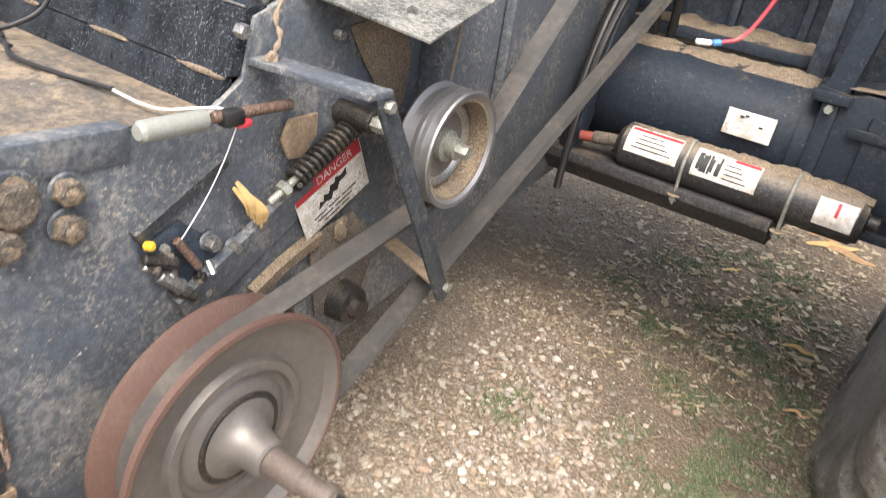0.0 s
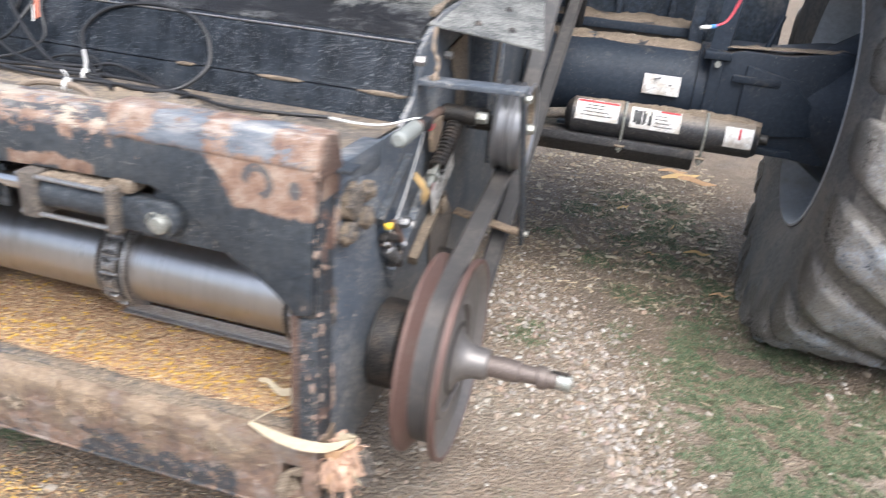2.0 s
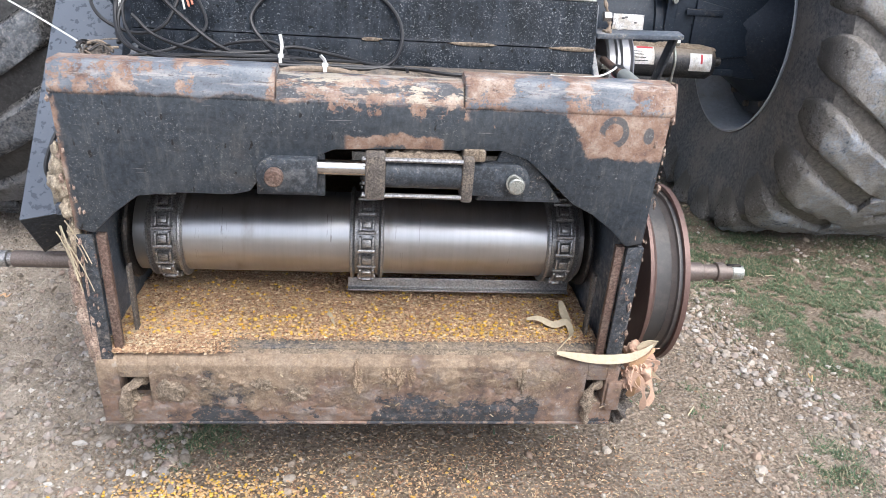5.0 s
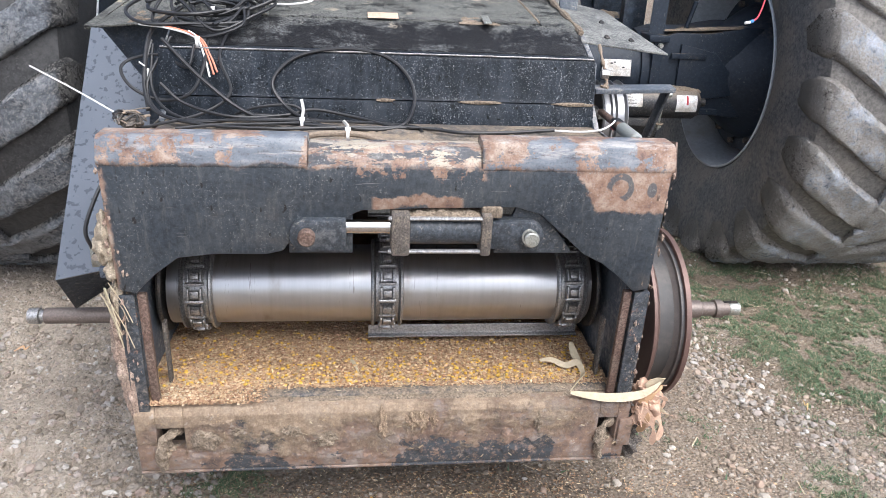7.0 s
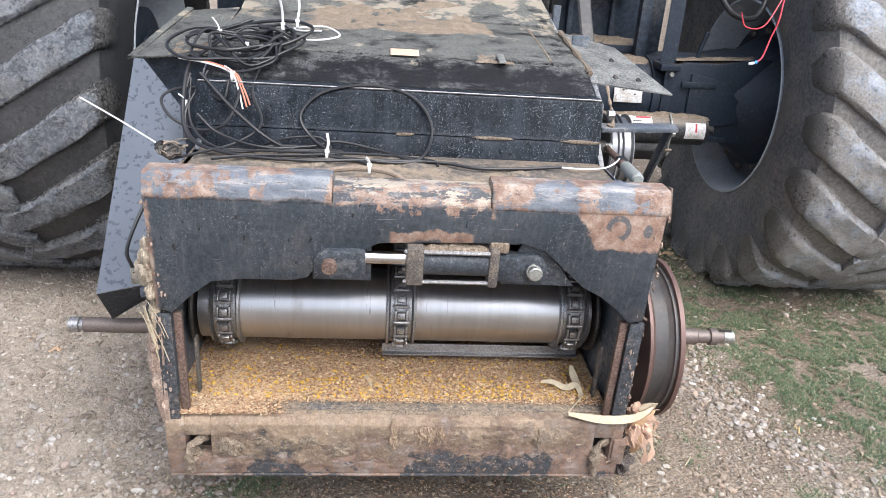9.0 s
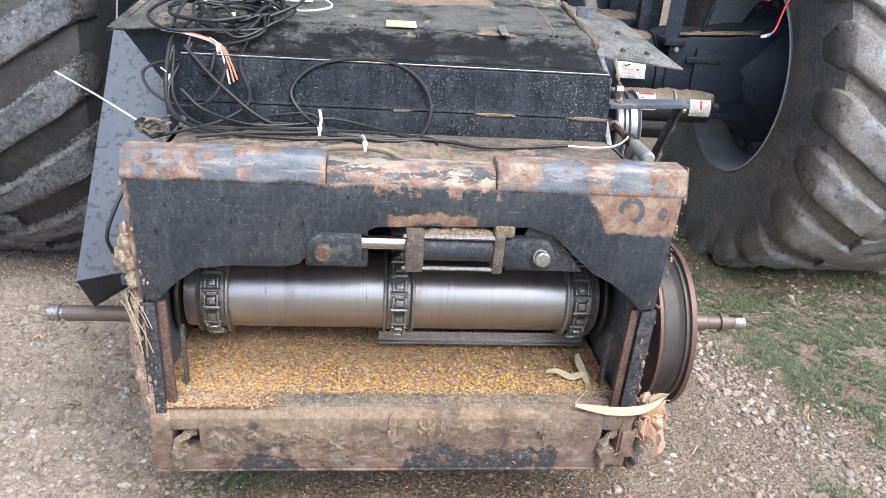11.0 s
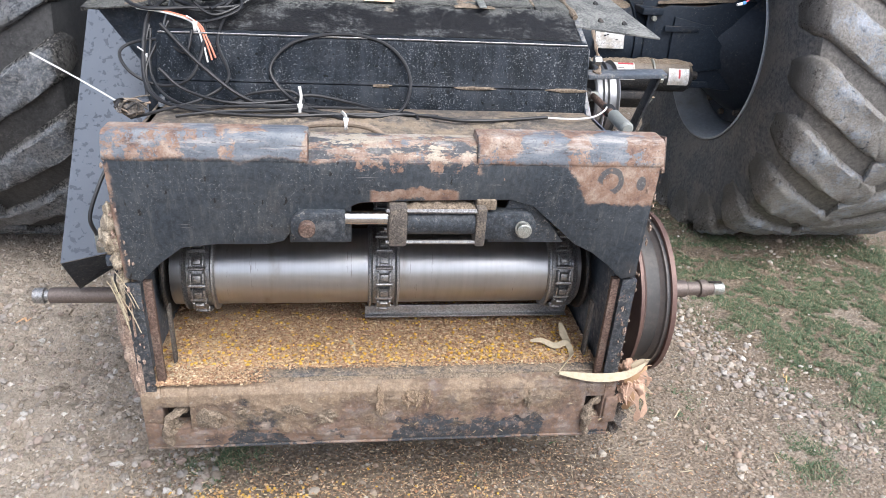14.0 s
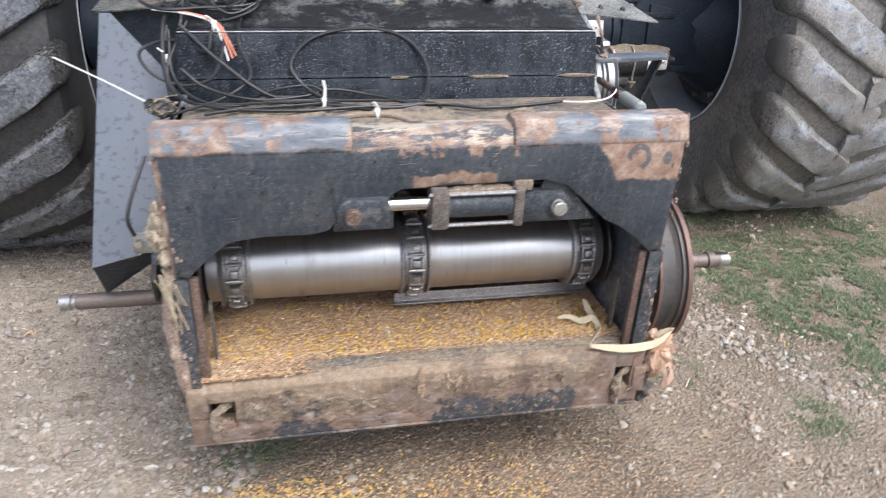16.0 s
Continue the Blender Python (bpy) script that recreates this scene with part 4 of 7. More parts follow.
part("deck_angle", prism([(0.634, 1.135), (0.646, 1.135), (0.646, 1.196), (0.60, 1.196), (0.60, 1.192), (0.634, 1.19)], "y", 0.105, 0.36, 0.002), BLACK_DUSTY, feeder)
# front cover: two leaning panels, one above the other
part("front_cover", prism([(0.546, 1.188), (0.565, 1.252), (0.585, 1.252), (0.585, 1.188)], "x", -0.628, 0.628, 0.002), COVER, feeder, "lower smooth black cover panel")
part("front_cover", prism([(0.566, 1.2545), (0.574, 1.262), (0.604, 1.372), (0.616, 1.383), (0.66, 1.383), (0.66, 1.2545)], "x", -0.632, 0.632, 0.004), COVER, feeder, "upper black cover panel with a rolled top edge")
for x0, x1 in ((0.22, 0.34), (0.50, 0.625), (-0.02, 0.03)):
    part("seam_mud", lump(((x0 + x1) / 2, 0.563, 1.254), ((x1 - x0) / 2, 0.004, 0.005), x0 * 40, 0.5), MUD, feeder)
part("cover_edge", tube([(-0.626, 0.6085, 1.3805), (0.0, 0.6085, 1.3812), (0.626, 0.6085, 1.3805)], 0.0026, 6), IRON, feeder, "rolled edge worn to pale metal")
# sloping lid behind it
part("lid", prism([(0.662, 1.372), (0.662, 1.386), (0.80, 1.452), (0.812, 1.452), (0.812, 1.436)], "x", -0.62, 0.62, 0.002), LID, feeder, "wet-blotched sloping front of the lid")
part("lid", prism([(0.815, 1.440), (0.815, 1.458), (1.36, 1.520), (1.36, 1.505)], "x", -0.62, 0.50, 0.002), LID, feeder, "dusty blotched lid panel")
part("lid", prism([(0.80, 1.436), (0.80, 1.454), (1.36, 1.517), (1.36, 1.50)], "x", 0.504, 0.62, 0.002), LID, feeder, "lid's side panel with a mud-filled seam")
part("lid", prism([(1.364, 1.505), (1.364, 1.526), (2.55, 1.82), (2.55, 1.79)], "x", -0.62, 0.62, 0.002), LID, feeder, "rear lid under pale mud")
part("lid_mud", crust(lambda u, v: ((-0.42 + 0.80 * u, 1.10 + 0.55 * v, 1.490 + 0.063 * v + (0.07 * max(0, v - 0.48))), (0, -0.1, 1)), 70, 50, 0.030, 2.0, 6.0), MUD, feeder, "pale mud lying on the lid", sharp=60)
part("lid_mud", crust(lambda u, v: ((0.24 + 0.13 * u, 0.79 + 0.10 * v, 1.4545 + 0.011 * v), (0, 0, 1)), 26, 20, 0.012, 4.0, 20.0), MUD, feeder, "tan dirt round the tab", sharp=60)
part("lid_mud", crust(lambda u, v: ((-0.78 + 0.18 * u, 0.82 + 0.16 * v, 1.413 + 0.02 * u + 0.025 * v), (0, 0, 1)), 26, 20, 0.018, 6.0, 16.0), MUD, feeder, "chaff heaped on the wing", sharp=60)
part("seam_mud", tube([(0.502, 0.84, 1.459), (0.505, 1.0, 1.477), (0.50, 1.3, 1.512)], 0.005, 6), MUD, feeder)
for x, y in ((-0.36, 0.86), (0.325, 0.82)):
    part("hinge_tab", box(x - 0.012, x + 0.012, y - 0.055, y + 0.03, 1.462, 1.468, 0.002, turn=Matrix.Rotation(radians(9), 4, "X")), ZINC, feeder, "pale metal tab")
part("lid_label", box(-0.045, 0.05, 0.795, 0.875, 1.4640, 1.4655, 0.0005, turn=Matrix.Rotation(radians(6.5), 4, "X")), LABEL_ORANGE, feeder, "faded orange label")
# wings of the lid
part("seam_mud", tube([(0.622, 0.76, 1.440), (0.618, 0.95, 1.474), (0.62, 1.15, 1.500), (0.622, 1.28, 1.516)], 0.009, 8, taper=lambda t: 1 + 0.4 * math.sin(23 * t)), MUD, feeder, "tan dirt packed along the hinge")
flap = part("wing_plate", prism([(0.62, 0.73), (0.925, 0.775), (0.83, 1.24), (0.62, 1.30)], "z", -0.006, 0.0, 0.001), WING, feeder, "blotched wing plate standing out over the belt")
flap.data.transform(Matrix.Translation((0.62, 0.73, 1.418)) @ Matrix.Rotation(radians(8), 4, "Y") @ Matrix.Rotation(radians(9.5), 4, "X") @ Matrix.Translation((-0.62, -0.73, 0)))
# black discs laid on the plate for the dark of its holes
for dx, dy in ((0.11, 0.10), (0.20, 0.12), (0.15, 0.30)):
    p = Vector((0.62 + dx, 0.73 + dy, 1.418 - dx * 0.14 + dy * 0.165))
    part("hole_disc", lathe([(0, 0), (0.011, 0), (0.011, 1), (0, 1)], p, p + Vector((0.002, -0.003, 0.0035)), 12), GREASE, feeder)
lwing = part("wing_plate", prism([(-0.62, 0.80), (-0.89, 0.83), (-0.82, 1.40), (-0.62, 1.40)], "z", -0.006, 0.0, 0.001), LID, feeder, "blotched wing plate with straw on it")
lwing.data.transform(Matrix.Translation((-0.62, 0.80, 1.43)) @ Matrix.Rotation(radians(-7), 4, "Y") @ Matrix.Rotation(radians(9), 4, "X") @ Matrix.Translation((0.62, -0.80, 0)))
part("wing_edge", tube([(-0.885, 0.83, 1.398), (-0.85, 1.15, 1.46), (-0.82, 1.40, 1.505)], 0, section=(0.012, 0.006)), LID, feeder)

# grey sheet shield hanging at the side
PLACE = SHIELD_SET
shield = thing("side_shield", (-0.85, 0.5, 0.64), "dark blue-grey sheet metal shield with damp blotches", "shield")
bm = bmesh.new()
front = [(-0.905, 0.835, 1.395), (-0.872, 0.828, 1.395), (-0.715, 0.69, 1.255), (-0.700, 0.55, 1.05), (-0.705, 0.43, 0.86), (-0.80, 0.375, 0.805), (-0.918, 0.333, 0.793)]
a = [bm.verts.new(p) for p in front]
b = [bm.verts.new((p[0] - 0.002, p[1] + 0.004, p[2] - 0.003)) for p in front]
bm.faces.new(a)
bm.faces.new(b[::-1])
for i in range(len(a)):
    bm.faces.new((a[i], b[i], b[(i + 1) % len(a)], a[(i + 1) % len(a)]))
part("panel", bm, PAN, shield)
# added dark plate: stands for the shaded void behind the shield
part("shade_backing", box(-0.90, -0.637, 0.93, 0.942, 0.72, 1.40, 0.002), RECESS, shield, "dark plate added for the shade behind the shield")
bm = bmesh.new()
low = [(-0.918, 0.336, 0.790), (-0.80, 0.378, 0.801), (-0.715, 0.43, 0.85), (-0.72, 0.50, 0.75), (-0.79, 0.455, 0.735), (-0.86, 0.47, 0.69), (-0.925, 0.453, 0.645)]
a = [bm.verts.new(p) for p in low]
b = [bm.verts.new((p[0], p[1] + 0.004, p[2] - 0.002)) for p in low]
bm.faces.new(a)
bm.faces.new(b[::-1])
for i in range(len(a)):
    bm.faces.new((a[i], b[i], b[(i + 1) % len(a)], a[(i + 1) % len(a)]))
part("lower_flange", bm, BLACK, shield, "folded lower flange in black")

PLACE = HOME
part("bracket", prism([(-0.745, 0.885), (-0.66, 0.885), (-0.66, 0.945), (-0.745, 0.945)], "y", 0.205, 0.215, 0.003), ZINC, shield, "grey bracket behind the post")
for bx in (-0.727, -0.694):
    part("bolt", hexagon((bx, 0.205, 0.918), (0, -1, 0), 0.012, 0.014), BRIGHT, shield)
part("cable", tube([(-0.70, 0.30, 1.12), (-0.725, 0.24, 1.06), (-0.745, 0.20, 0.99), (-0.735, 0.20, 0.94)], 0.005, 8), CABLE, shield, "black cable hanging to the bracket")
part("hook", prism([(0.20, 0.80), (0.27, 0.86), (0.30, 0.93), (0.34, 0.93), (0.33, 0.82), (0.27, 0.74), (0.22, 0.73)], "x", -0.715, -0.700, 0.003), GREASE, shield, "black hooked plate")
# hex bolts and bosses on the side plate
PLACE = SIDE_SET
for y, z, r, h, mud in ((0.163, 1.134, 0.036, 0.035, 1), (0.249, 1.128, 0.021, 0.03, 1), (0.243, 1.066, 0.023, 0.03, 1), (0.143, 1.072, 0.024, 0.035, 1), (0.52, 0.935, 0.016, 0.03, 0), (0.575, 0.905, 0.012, 0.03, 0), (0.45, 0.86, 0.013, 0.03, 0)):
    bolt = part("bolt", hexagon((0.634, y, z), (1, 0, 0), r, h), MUDDY_IRON if mud else IRON, feeder, "bolt head caked in mud" if mud else "")
    part("washer", rod((0.634, y, z), (0.641, y, z), r * 1.35, 20), BLACK_DUSTY, bolt)
    if mud:
        part("mud_cap", lump((0.646, y, z - r * 0.15), (0.024, r * 1.12, r * 1.08), y * 31, 0.30), MUD, bolt, "dried mud over the bolt head", sharp=60)
part("bolt", hexagon((0.634, 0.60, 1.335), (1, 0, 0), 0.014, 0.022), IRON, feeder)
part("bolt", hexagon((0.634, 0.86, 1.30), (1, 0, 0), 0.012, 0.02), IRON, feeder)
# cut-out's shade as a dark sheet on the plate, hydraulic couplings before it
pocket_shade = [(0.365, 0.972), (0.455, 1.003), (0.55, 0.915), (0.525, 0.87), (0.475, 0.825), (0.43, 0.85), (0.40, 0.91)]
part("pocket_shade", prism(pocket_shade, "x", 0.6345, 0.637, 0.0008), RECESS, feeder, "dark sheet for the shaded cut-out in the side plate")
for (y0, z0, y1, z1, r, m) in ((0.37, 0.955, 0.43, 0.93, 0.012, GREASE), (0.40, 0.91, 0.44, 0.87, 0.014, IRON), (0.43, 0.86, 0.47, 0.84, 0.012, GREASE), (0.44, 0.97, 0.48, 0.90, 0.009, RUST), (0.39, 0.935, 0.36, 0.945, 0.006, BRIGHT)):
    part("coupling", rod((0.645, y0, z0), (0.66, y1, z1), r, 10), m, feeder)
rng = random.Random(23)
for i in range(16):
    y, z = 0.37 + 0.15 * rng.random(), 0.0
    z = 1.00 - (y - 0.37) * 0.75 - rng.uniform(0.0, 0.075)
    d = Vector((0.012, rng.uniform(-0.02, 0.02), rng.uniform(-0.02, 0.02)))
    if i % 3:
        part("coupling", rod(Vector((0.640, y, z)) - d * 0.3, Vector((0.648, y, z)) + d, rng.uniform(0.004, 0.010), 8), (GREASE, IRON, MUDDY_IRON, RUST)[i % 4], feeder)
    else:
        part("fitting", hexagon((0.638, y, z), (1, 0, 0), rng.uniform(0.006, 0.011), 0.014), (ZINC, MUDDY_IRON)[i % 2], feeder)
part("cap", rod((0.65, 0.372, 0.985), (0.668, 0.378, 0.988), 0.009, 10), YELLOW_PLASTIC, feeder, "small yellow plastic cap")
# stiffening bars along the side
part("stiffener", tube([(0.640, 0.36, 1.00), (0.640, 0.56, 1.10)], 0, section=(0.010, 0.012)), BLACK, feeder)
part("stiffener", tube([(0.640, 0.45, 0.80), (0.640, 0.70, 0.925), (0.640, 0.80, 0.975)], 0, section=(0.011, 0.045)), BLACK_DUSTY, feeder, "long black rail on the side")
part("skid", tube([(0.644, 0.63, 0.765), (0.644, 0.72, 0.805), (0.644, 0.83, 0.838)], 0, section=(0.013, 0.016)), MUD, feeder, "ledge heaped with tan dust")
part("cleat", lump((0.650, 0.90, 0.835), (0.012, 0.022, 0.03), 9, 0.4), MUD, feeder)
part("bearing_plate", prism([(0.84, 0.60), (0.80, 0.84), (0.95, 0.86), (1.06, 0.74), (1.0, 0.58)], "x", 0.634, 0.642, 0.002), MUDDY_IRON, feeder)
part("boss", lathe([(0, 0), (0.055, 0), (0.05, 0.7), (0.03, 0.75), (0.028, 1), (0, 1)], (0.634, 0.92, 0.62), (0.72, 0.92, 0.62), 20), GREASE, feeder)
# rust-filled opening behind the idler
part("rusty_panel", prism([(0.90, 1.31), (1.08, 1.335), (1.13, 1.20), (1.10, 1.03), (1.02, 1.05), (1.0, 1.17), (0.95, 1.23)], "x", 0.6345, 0.638, 0.001), MUD, feeder, "panel coated with brown dust")
part("rib", box(0.634, 0.70, 1.17, 1.185, 1.0, 1.47, 0.003), BLACK_DUSTY, feeder)
part("rib", box(0.634, 0.665, 1.55, 1.57, 0.75, 1.52, 0.003), BLACK_DUSTY, feeder)
part("hanging_cord", tube([(0.70, 1.20, 1.46), (0.715, 1.205, 1.30), (0.71, 1.20, 1.16)], 0.004, 6), CORD, feeder)

# ---- right-hand linkage ----
bracket = thing("belt_guard_bracket", (0.66, 0.65, 1.28), "black flat-bar bracket bent down beside the belt", "bracket")
part("arm", prism([(0.632, 0.620), (0.90, 0.655), (0.905, 0.715), (0.632, 0.682)], "z", 1.268, 1.282, 0.002), BLACK_DUSTY, bracket, "black flat arm with dust along it")
part("drop_bar", prism([(0.672, 1.280), (0.722, 1.280), (1.035, 0.715), (1.02, 0.69), (0.99, 0.70)], "x", 0.886, 0.896, 0.002), BLACK, bracket)
part("foot_bar", prism([(0.64, 1.075), (0.64, 1.125), (0.886, 1.04), (0.886, 0.99)], "z", 0.728, 0.735, 0.001), SILL, bracket, "tan-dusted lower bar")
part("bolt", hexagon((0.897, 0.71, 1.25), (1, 0, 0), 0.012, 0.015), ZINC, bracket)
part("bolt", hexagon((0.897, 1.01, 0.735), (1, 0, 0), 0.011, 0.012), ZINC, bracket)

tension = thing("tension_spring", (0.67, 0.66, 1.0), "greasy coil spring on a threaded rod with a zinc nut", "spring")
a, b = Vector((0.672, 0.645, 0.990)), Vector((0.672, 0.915, 1.115))
part("threaded_rod", rod(a, b, 0.009, 12), ZINC, tension)
part("nut", hexagon(a + (b - a) * 0.12, (b - a).normalized(), 0.019, 0.02), ZINC, tension)
coil = []
d = (b - a).normalized()
u = d.cross(Vector((1, 0, 0))).normalized()
for i in range(14 * 10 + 1):
    w = 2 * math.pi * i / 10
    coil.append(a + (b - a) * (0.24 + 0.72 * i / 140) + (Vector((1, 0, 0)) * math.cos(w) + u * math.sin(w)) * 0.021)
part("coil", tube(coil, 0.0062, 6, 1), GREASE, tension, "greasy black coil")

arm = thing("belt_tensioner", (0.68, 0.9, 1.12), "dusty pivot arm that carries the belt idler", "tensioner")
part("pivot_tube", rod((0.634, 0.885, 1.13), (0.735, 0.885, 1.13), 0.027, 20), GREASE, arm)
part("pivot_bolt", hexagon((0.735, 0.885, 1.13), (1, 0, 0), 0.018, 0.03), ZINC, arm, "zinc pivot bolt")
part("link", rod((0.70, 0.885, 1.13), (0.72, 1.05, 1.09), 0.022, 12), GREASE, arm)
part("lever", prism([(0.69, 1.11), (0.71, 1.15), (0.79, 1.15), (0.79, 1.10), (0.75, 1.06), (0.71, 1.065)], "x", 0.650, 0.660, 0.002), SILL, arm, "dust-covered lever plate")

grip = thing("latch_handle", (0.68, 0.35, 1.2), "grey-green handle grip on a rusty rod", "handle")
part("grip", lathe([(0, 0), (0.013, 0), (0.019, 0.06), (0.019, 0.94), (0.016, 1), (0, 1)], (0.68, 0.352, 1.211), (0.68, 0.485, 1.205), 18), GREY_GREEN, grip)
part("rod", rod((0.68, 0.50, 1.205), (0.68, 0.69, 1.194), 0.011, 12), RUST, grip, "rusty rod")
part("clip", box(0.676, 0.698, 0.545, 0.578, 1.178, 1.192, 0.004), RED_WIRE, grip, "small red plastic clip")
part("clip", box(0.67, 0.70, 0.515, 0.56, 1.185, 1.215, 0.006), CABLE, grip, "black connector body")

# danger sticker
sticker = thing("danger_sticker", (0.642, 0.87, 0.95), "dirty white danger sticker with a red header", "sticker")
sm = Matrix.Translation((0.6505, 0.860, 0.952)) @ Matrix.Rotation(radians(23), 4, "X") @ Matrix.Diagonal((1, 1.15, 1.16, 1))


def on_sticker(bm):
    bm.transform(sm)
    return bm


part("plate", on_sticker(box(-0.001, 0.001, -0.098, 0.098, -0.062, 0.062, 0.0006)), LABEL, sticker)
part("header", on_sticker(box(0.001, 0.0014, -0.096, 0.096, 0.026, 0.060, 0)), LABEL_RED, sticker, "red header band")
text = bpy.data.curves.new("danger_word", "FONT")
text.body, text.size, text.align_x, text.align_y = "DANGER", 0.026, "CENTER", "CENTER"
scratch = new("scratch_text", text)
bpy.context.view_layer.update()
me = bpy.data.meshes.new_from_object(scratch.evaluated_get(bpy.context.evaluated_depsgraph_get()))
bpy.data.objects.remove(scratch)
me.transform(sm @ Matrix.Translation((0.0018, 0.018, 0.043)) @ Matrix(((0, 0, 1, 0), (1, 0, 0, 0), (0, 1, 0, 0), (0, 0, 0, 1))))
me.materials.append(LABEL)
word = new("word", me)
word.parent, word.matrix_parent_inverse, word.matrix_basis = sticker, Matrix.Translation(-sticker.location), PLACE
part("pictogram", on_sticker(prism([(-0.048, -0.020), (-0.040, -0.004), (-0.030, -0.010), (-0.026, 0.004), (-0.012, -0.002), (-0.004, 0.012), (0.008, 0.010), (0.014, 0.020), (0.030, 0.014), (0.046, 0.022), (0.044, 0.004), (0.020, 0.002), (0.012, -0.010), (-0.002, -0.008), (-0.010, -0.020), (-0.026, -0.014)], "x", 0.0011, 0.0014, 0)), LABEL_INK, sticker)
for k, (y0, y1) in enumerate(((-0.066, -0.028), (-0.022, 0.012), (0.018, 0.062), (-0.058, -0.012), (-0.006, 0.046), (-0.040, 0.004), (0.010, 0.034))):
    row = (0, 0, 0, 1, 1, 2, 2)[k]
    part("text_bar", on_sticker(box(0.0011, 0.0014, y0, y1, -0.0335 - row * 0.0105, -0.0300 - row * 0.0105, 0)), LABEL_INK, sticker)

# ---- pulleys and belt ----
PLACE = HOME
AXIS_Y, AXIS_Z = 0.446, 0.626
pulley = thing("drive_pulley", (0.80, AXIS_Y, AXIS_Z), "large rusty V-belt pulley on a stub shaft", "pulley")
C = lambda x: (x, AXIS_Y, AXIS_Z)
PLACE = Matrix.Translation(C(0.014)) @ Matrix.Diagonal((1, 0.955, 0.955, 1)) @ Matrix.Translation(-Vector(C(0)))
part("outer_flange", lathe([(0.10, 0.45), (0.19, 0.43), (0.23, 0.62), (0.258, 0.66), (0.262, 0.85), (0.274, 0.9), (0.276, 1.0), (0.268, 1.03), (0.262, 0.97), (0.23, 0.30), (0.20, 0.0), (0.09, 0.0)], C(0.80), C(0.86), 72), SHEAVE, pulley, "spun outer sheave face dusted brown")
part("flange_rim", lathe([(0.2685, 0), (0.2775, 0.1), (0.2775, 0.9), (0.2685, 1), (0.262, 0.5), (0.2685, 0)], C(0.846), C(0.864), 72), RIM_RUST, pulley, "bare red-brown rim")
part("inner_flange", lathe([(0.08, 0), (0.22, 0), (0.268, -0.3), (0.276, -0.25), (0.276, 0.0), (0.225, 0.75), (0.20, 1.0), (0.08, 1.0)], C(0.762), C(0.80), 72), RIM_RUST, pulley, "red-brown inner sheave face")
part("dished_ring", lathe([(0.175, 0), (0.168, 1), (0.150, 1.1), (0.146, 0)], C(0.825), C(0.84), 64), SHEAVE, pulley)
part("hub", lathe([(0, 0), (0.135, 0), (0.128, 0.06), (0.112, 0.13), (0.095, 0.17), (0.078, 0.22), (0.062, 0.32), (0.052, 0.46), (0.046, 0.62), (0.042, 0.96), (0.036, 1.0), (0, 1.0)], C(0.825), C(0.93), 48), SHEAVE, pulley, "tapering iron hub")
part("hub_ring", lathe([(0.100, 0.0), (0.104, 0.6), (0.098, 1.0), (0.090, 0.9), (0.088, 0.0)], C(0.836), C(0.846), 48), GREASE, pulley)
part("shaft_collar", lathe([(0.024, 0), (0.031, 0.1), (0.031, 0.9), (0.024, 1)], C(1.055), C(1.085), 24), SHAFT, pulley)
part("key", box(1.09, 1.135, AXIS_Y - 0.005, AXIS_Y + 0.005, AXIS_Z + 0.020, AXIS_Z + 0.0275, 0.001), GREASE, pulley)
part("shaft", lathe([(0, 0), (0.030, 0), (0.030, 0.45), (0.024, 0.47), (0.024, 0.84), (0.020, 0.86), (0.020, 1), (0, 1)], C(0.90), C(1.142), 24), SHAFT, pulley, "brown stub shaft with a bare tip")
part("shaft_tip", rod(C(1.105), C(1.144), 0.0225, 20), ZINC, pulley, "bare metal shaft end")
part("cam_housing", lathe([(0, 0), (0.125, 0), (0.125, 0.55), (0.105, 0.65), (0.10, 1), (0, 1)], C(0.636), C(0.755), 40), GREASE, pulley, "black drum-shaped housing behind the pulley")

PLACE = HOME
IDLER_Y, IDLER_Z = 1.050, 1.108
idler = thing("idler_pulley", (0.82, IDLER_Y, IDLER_Z), "steel double-groove idler pulley polished by the belt", "pulley")
I = lambda x: (x, IDLER_Y, IDLER_Z)
part("rim", lathe([(0.120, 0.03), (0.137, 0.0), (0.140, 0.06), (0.128, 0.14), (0.128, 0.34), (0.138, 0.38), (0.138, 0.42), (0.126, 0.46), (0.126, 0.54), (0.138, 0.58), (0.138, 0.62), (0.128, 0.66), (0.128, 0.88), (0.140, 0.95), (0.137, 1.0), (0.128, 0.985), (0.120, 0.9), (0.118, 0.45), (0.120, 0.03)], I(0.782), I(0.875), 56), SPUN, idler, "grooved polished rim")
part("web", lathe([(0, 0), (0.121, 0), (0.121, 1), (0, 1)], I(0.805), I(0.815), 48), SHEAVE, idler, "dull pressed steel web")
part("web_ring", lathe([(0.10, 0), (0.104, 0.6), (0.095, 1), (0.085, 0.6), (0.08, 0)], I(0.815), I(0.825), 40), IRON, idler)
part("dust_lining", lathe([(0.1195, 0.0), (0.1205, 1.0), (0.114, 1.0), (0.112, 0.0), (0.1195, 0.0)], I(0.816), I(0.866), 40), MUD, idler, "tan dust packed inside the rim")
part("hub", lathe([(0, 0), (0.040, 0), (0.038, 0.4), (0.026, 0.5), (0.026, 1), (0, 1)], I(0.815), I(0.86), 24), ZINC, idler)
part("axle_bolt", hexagon(I(0.86), (1, 0, 0), 0.017, 0.03), ZINC, idler, "pale bolt end")
part("axle_stub", rod(I(0.70), I(0.81), 0.025, 16), GREASE, idler)

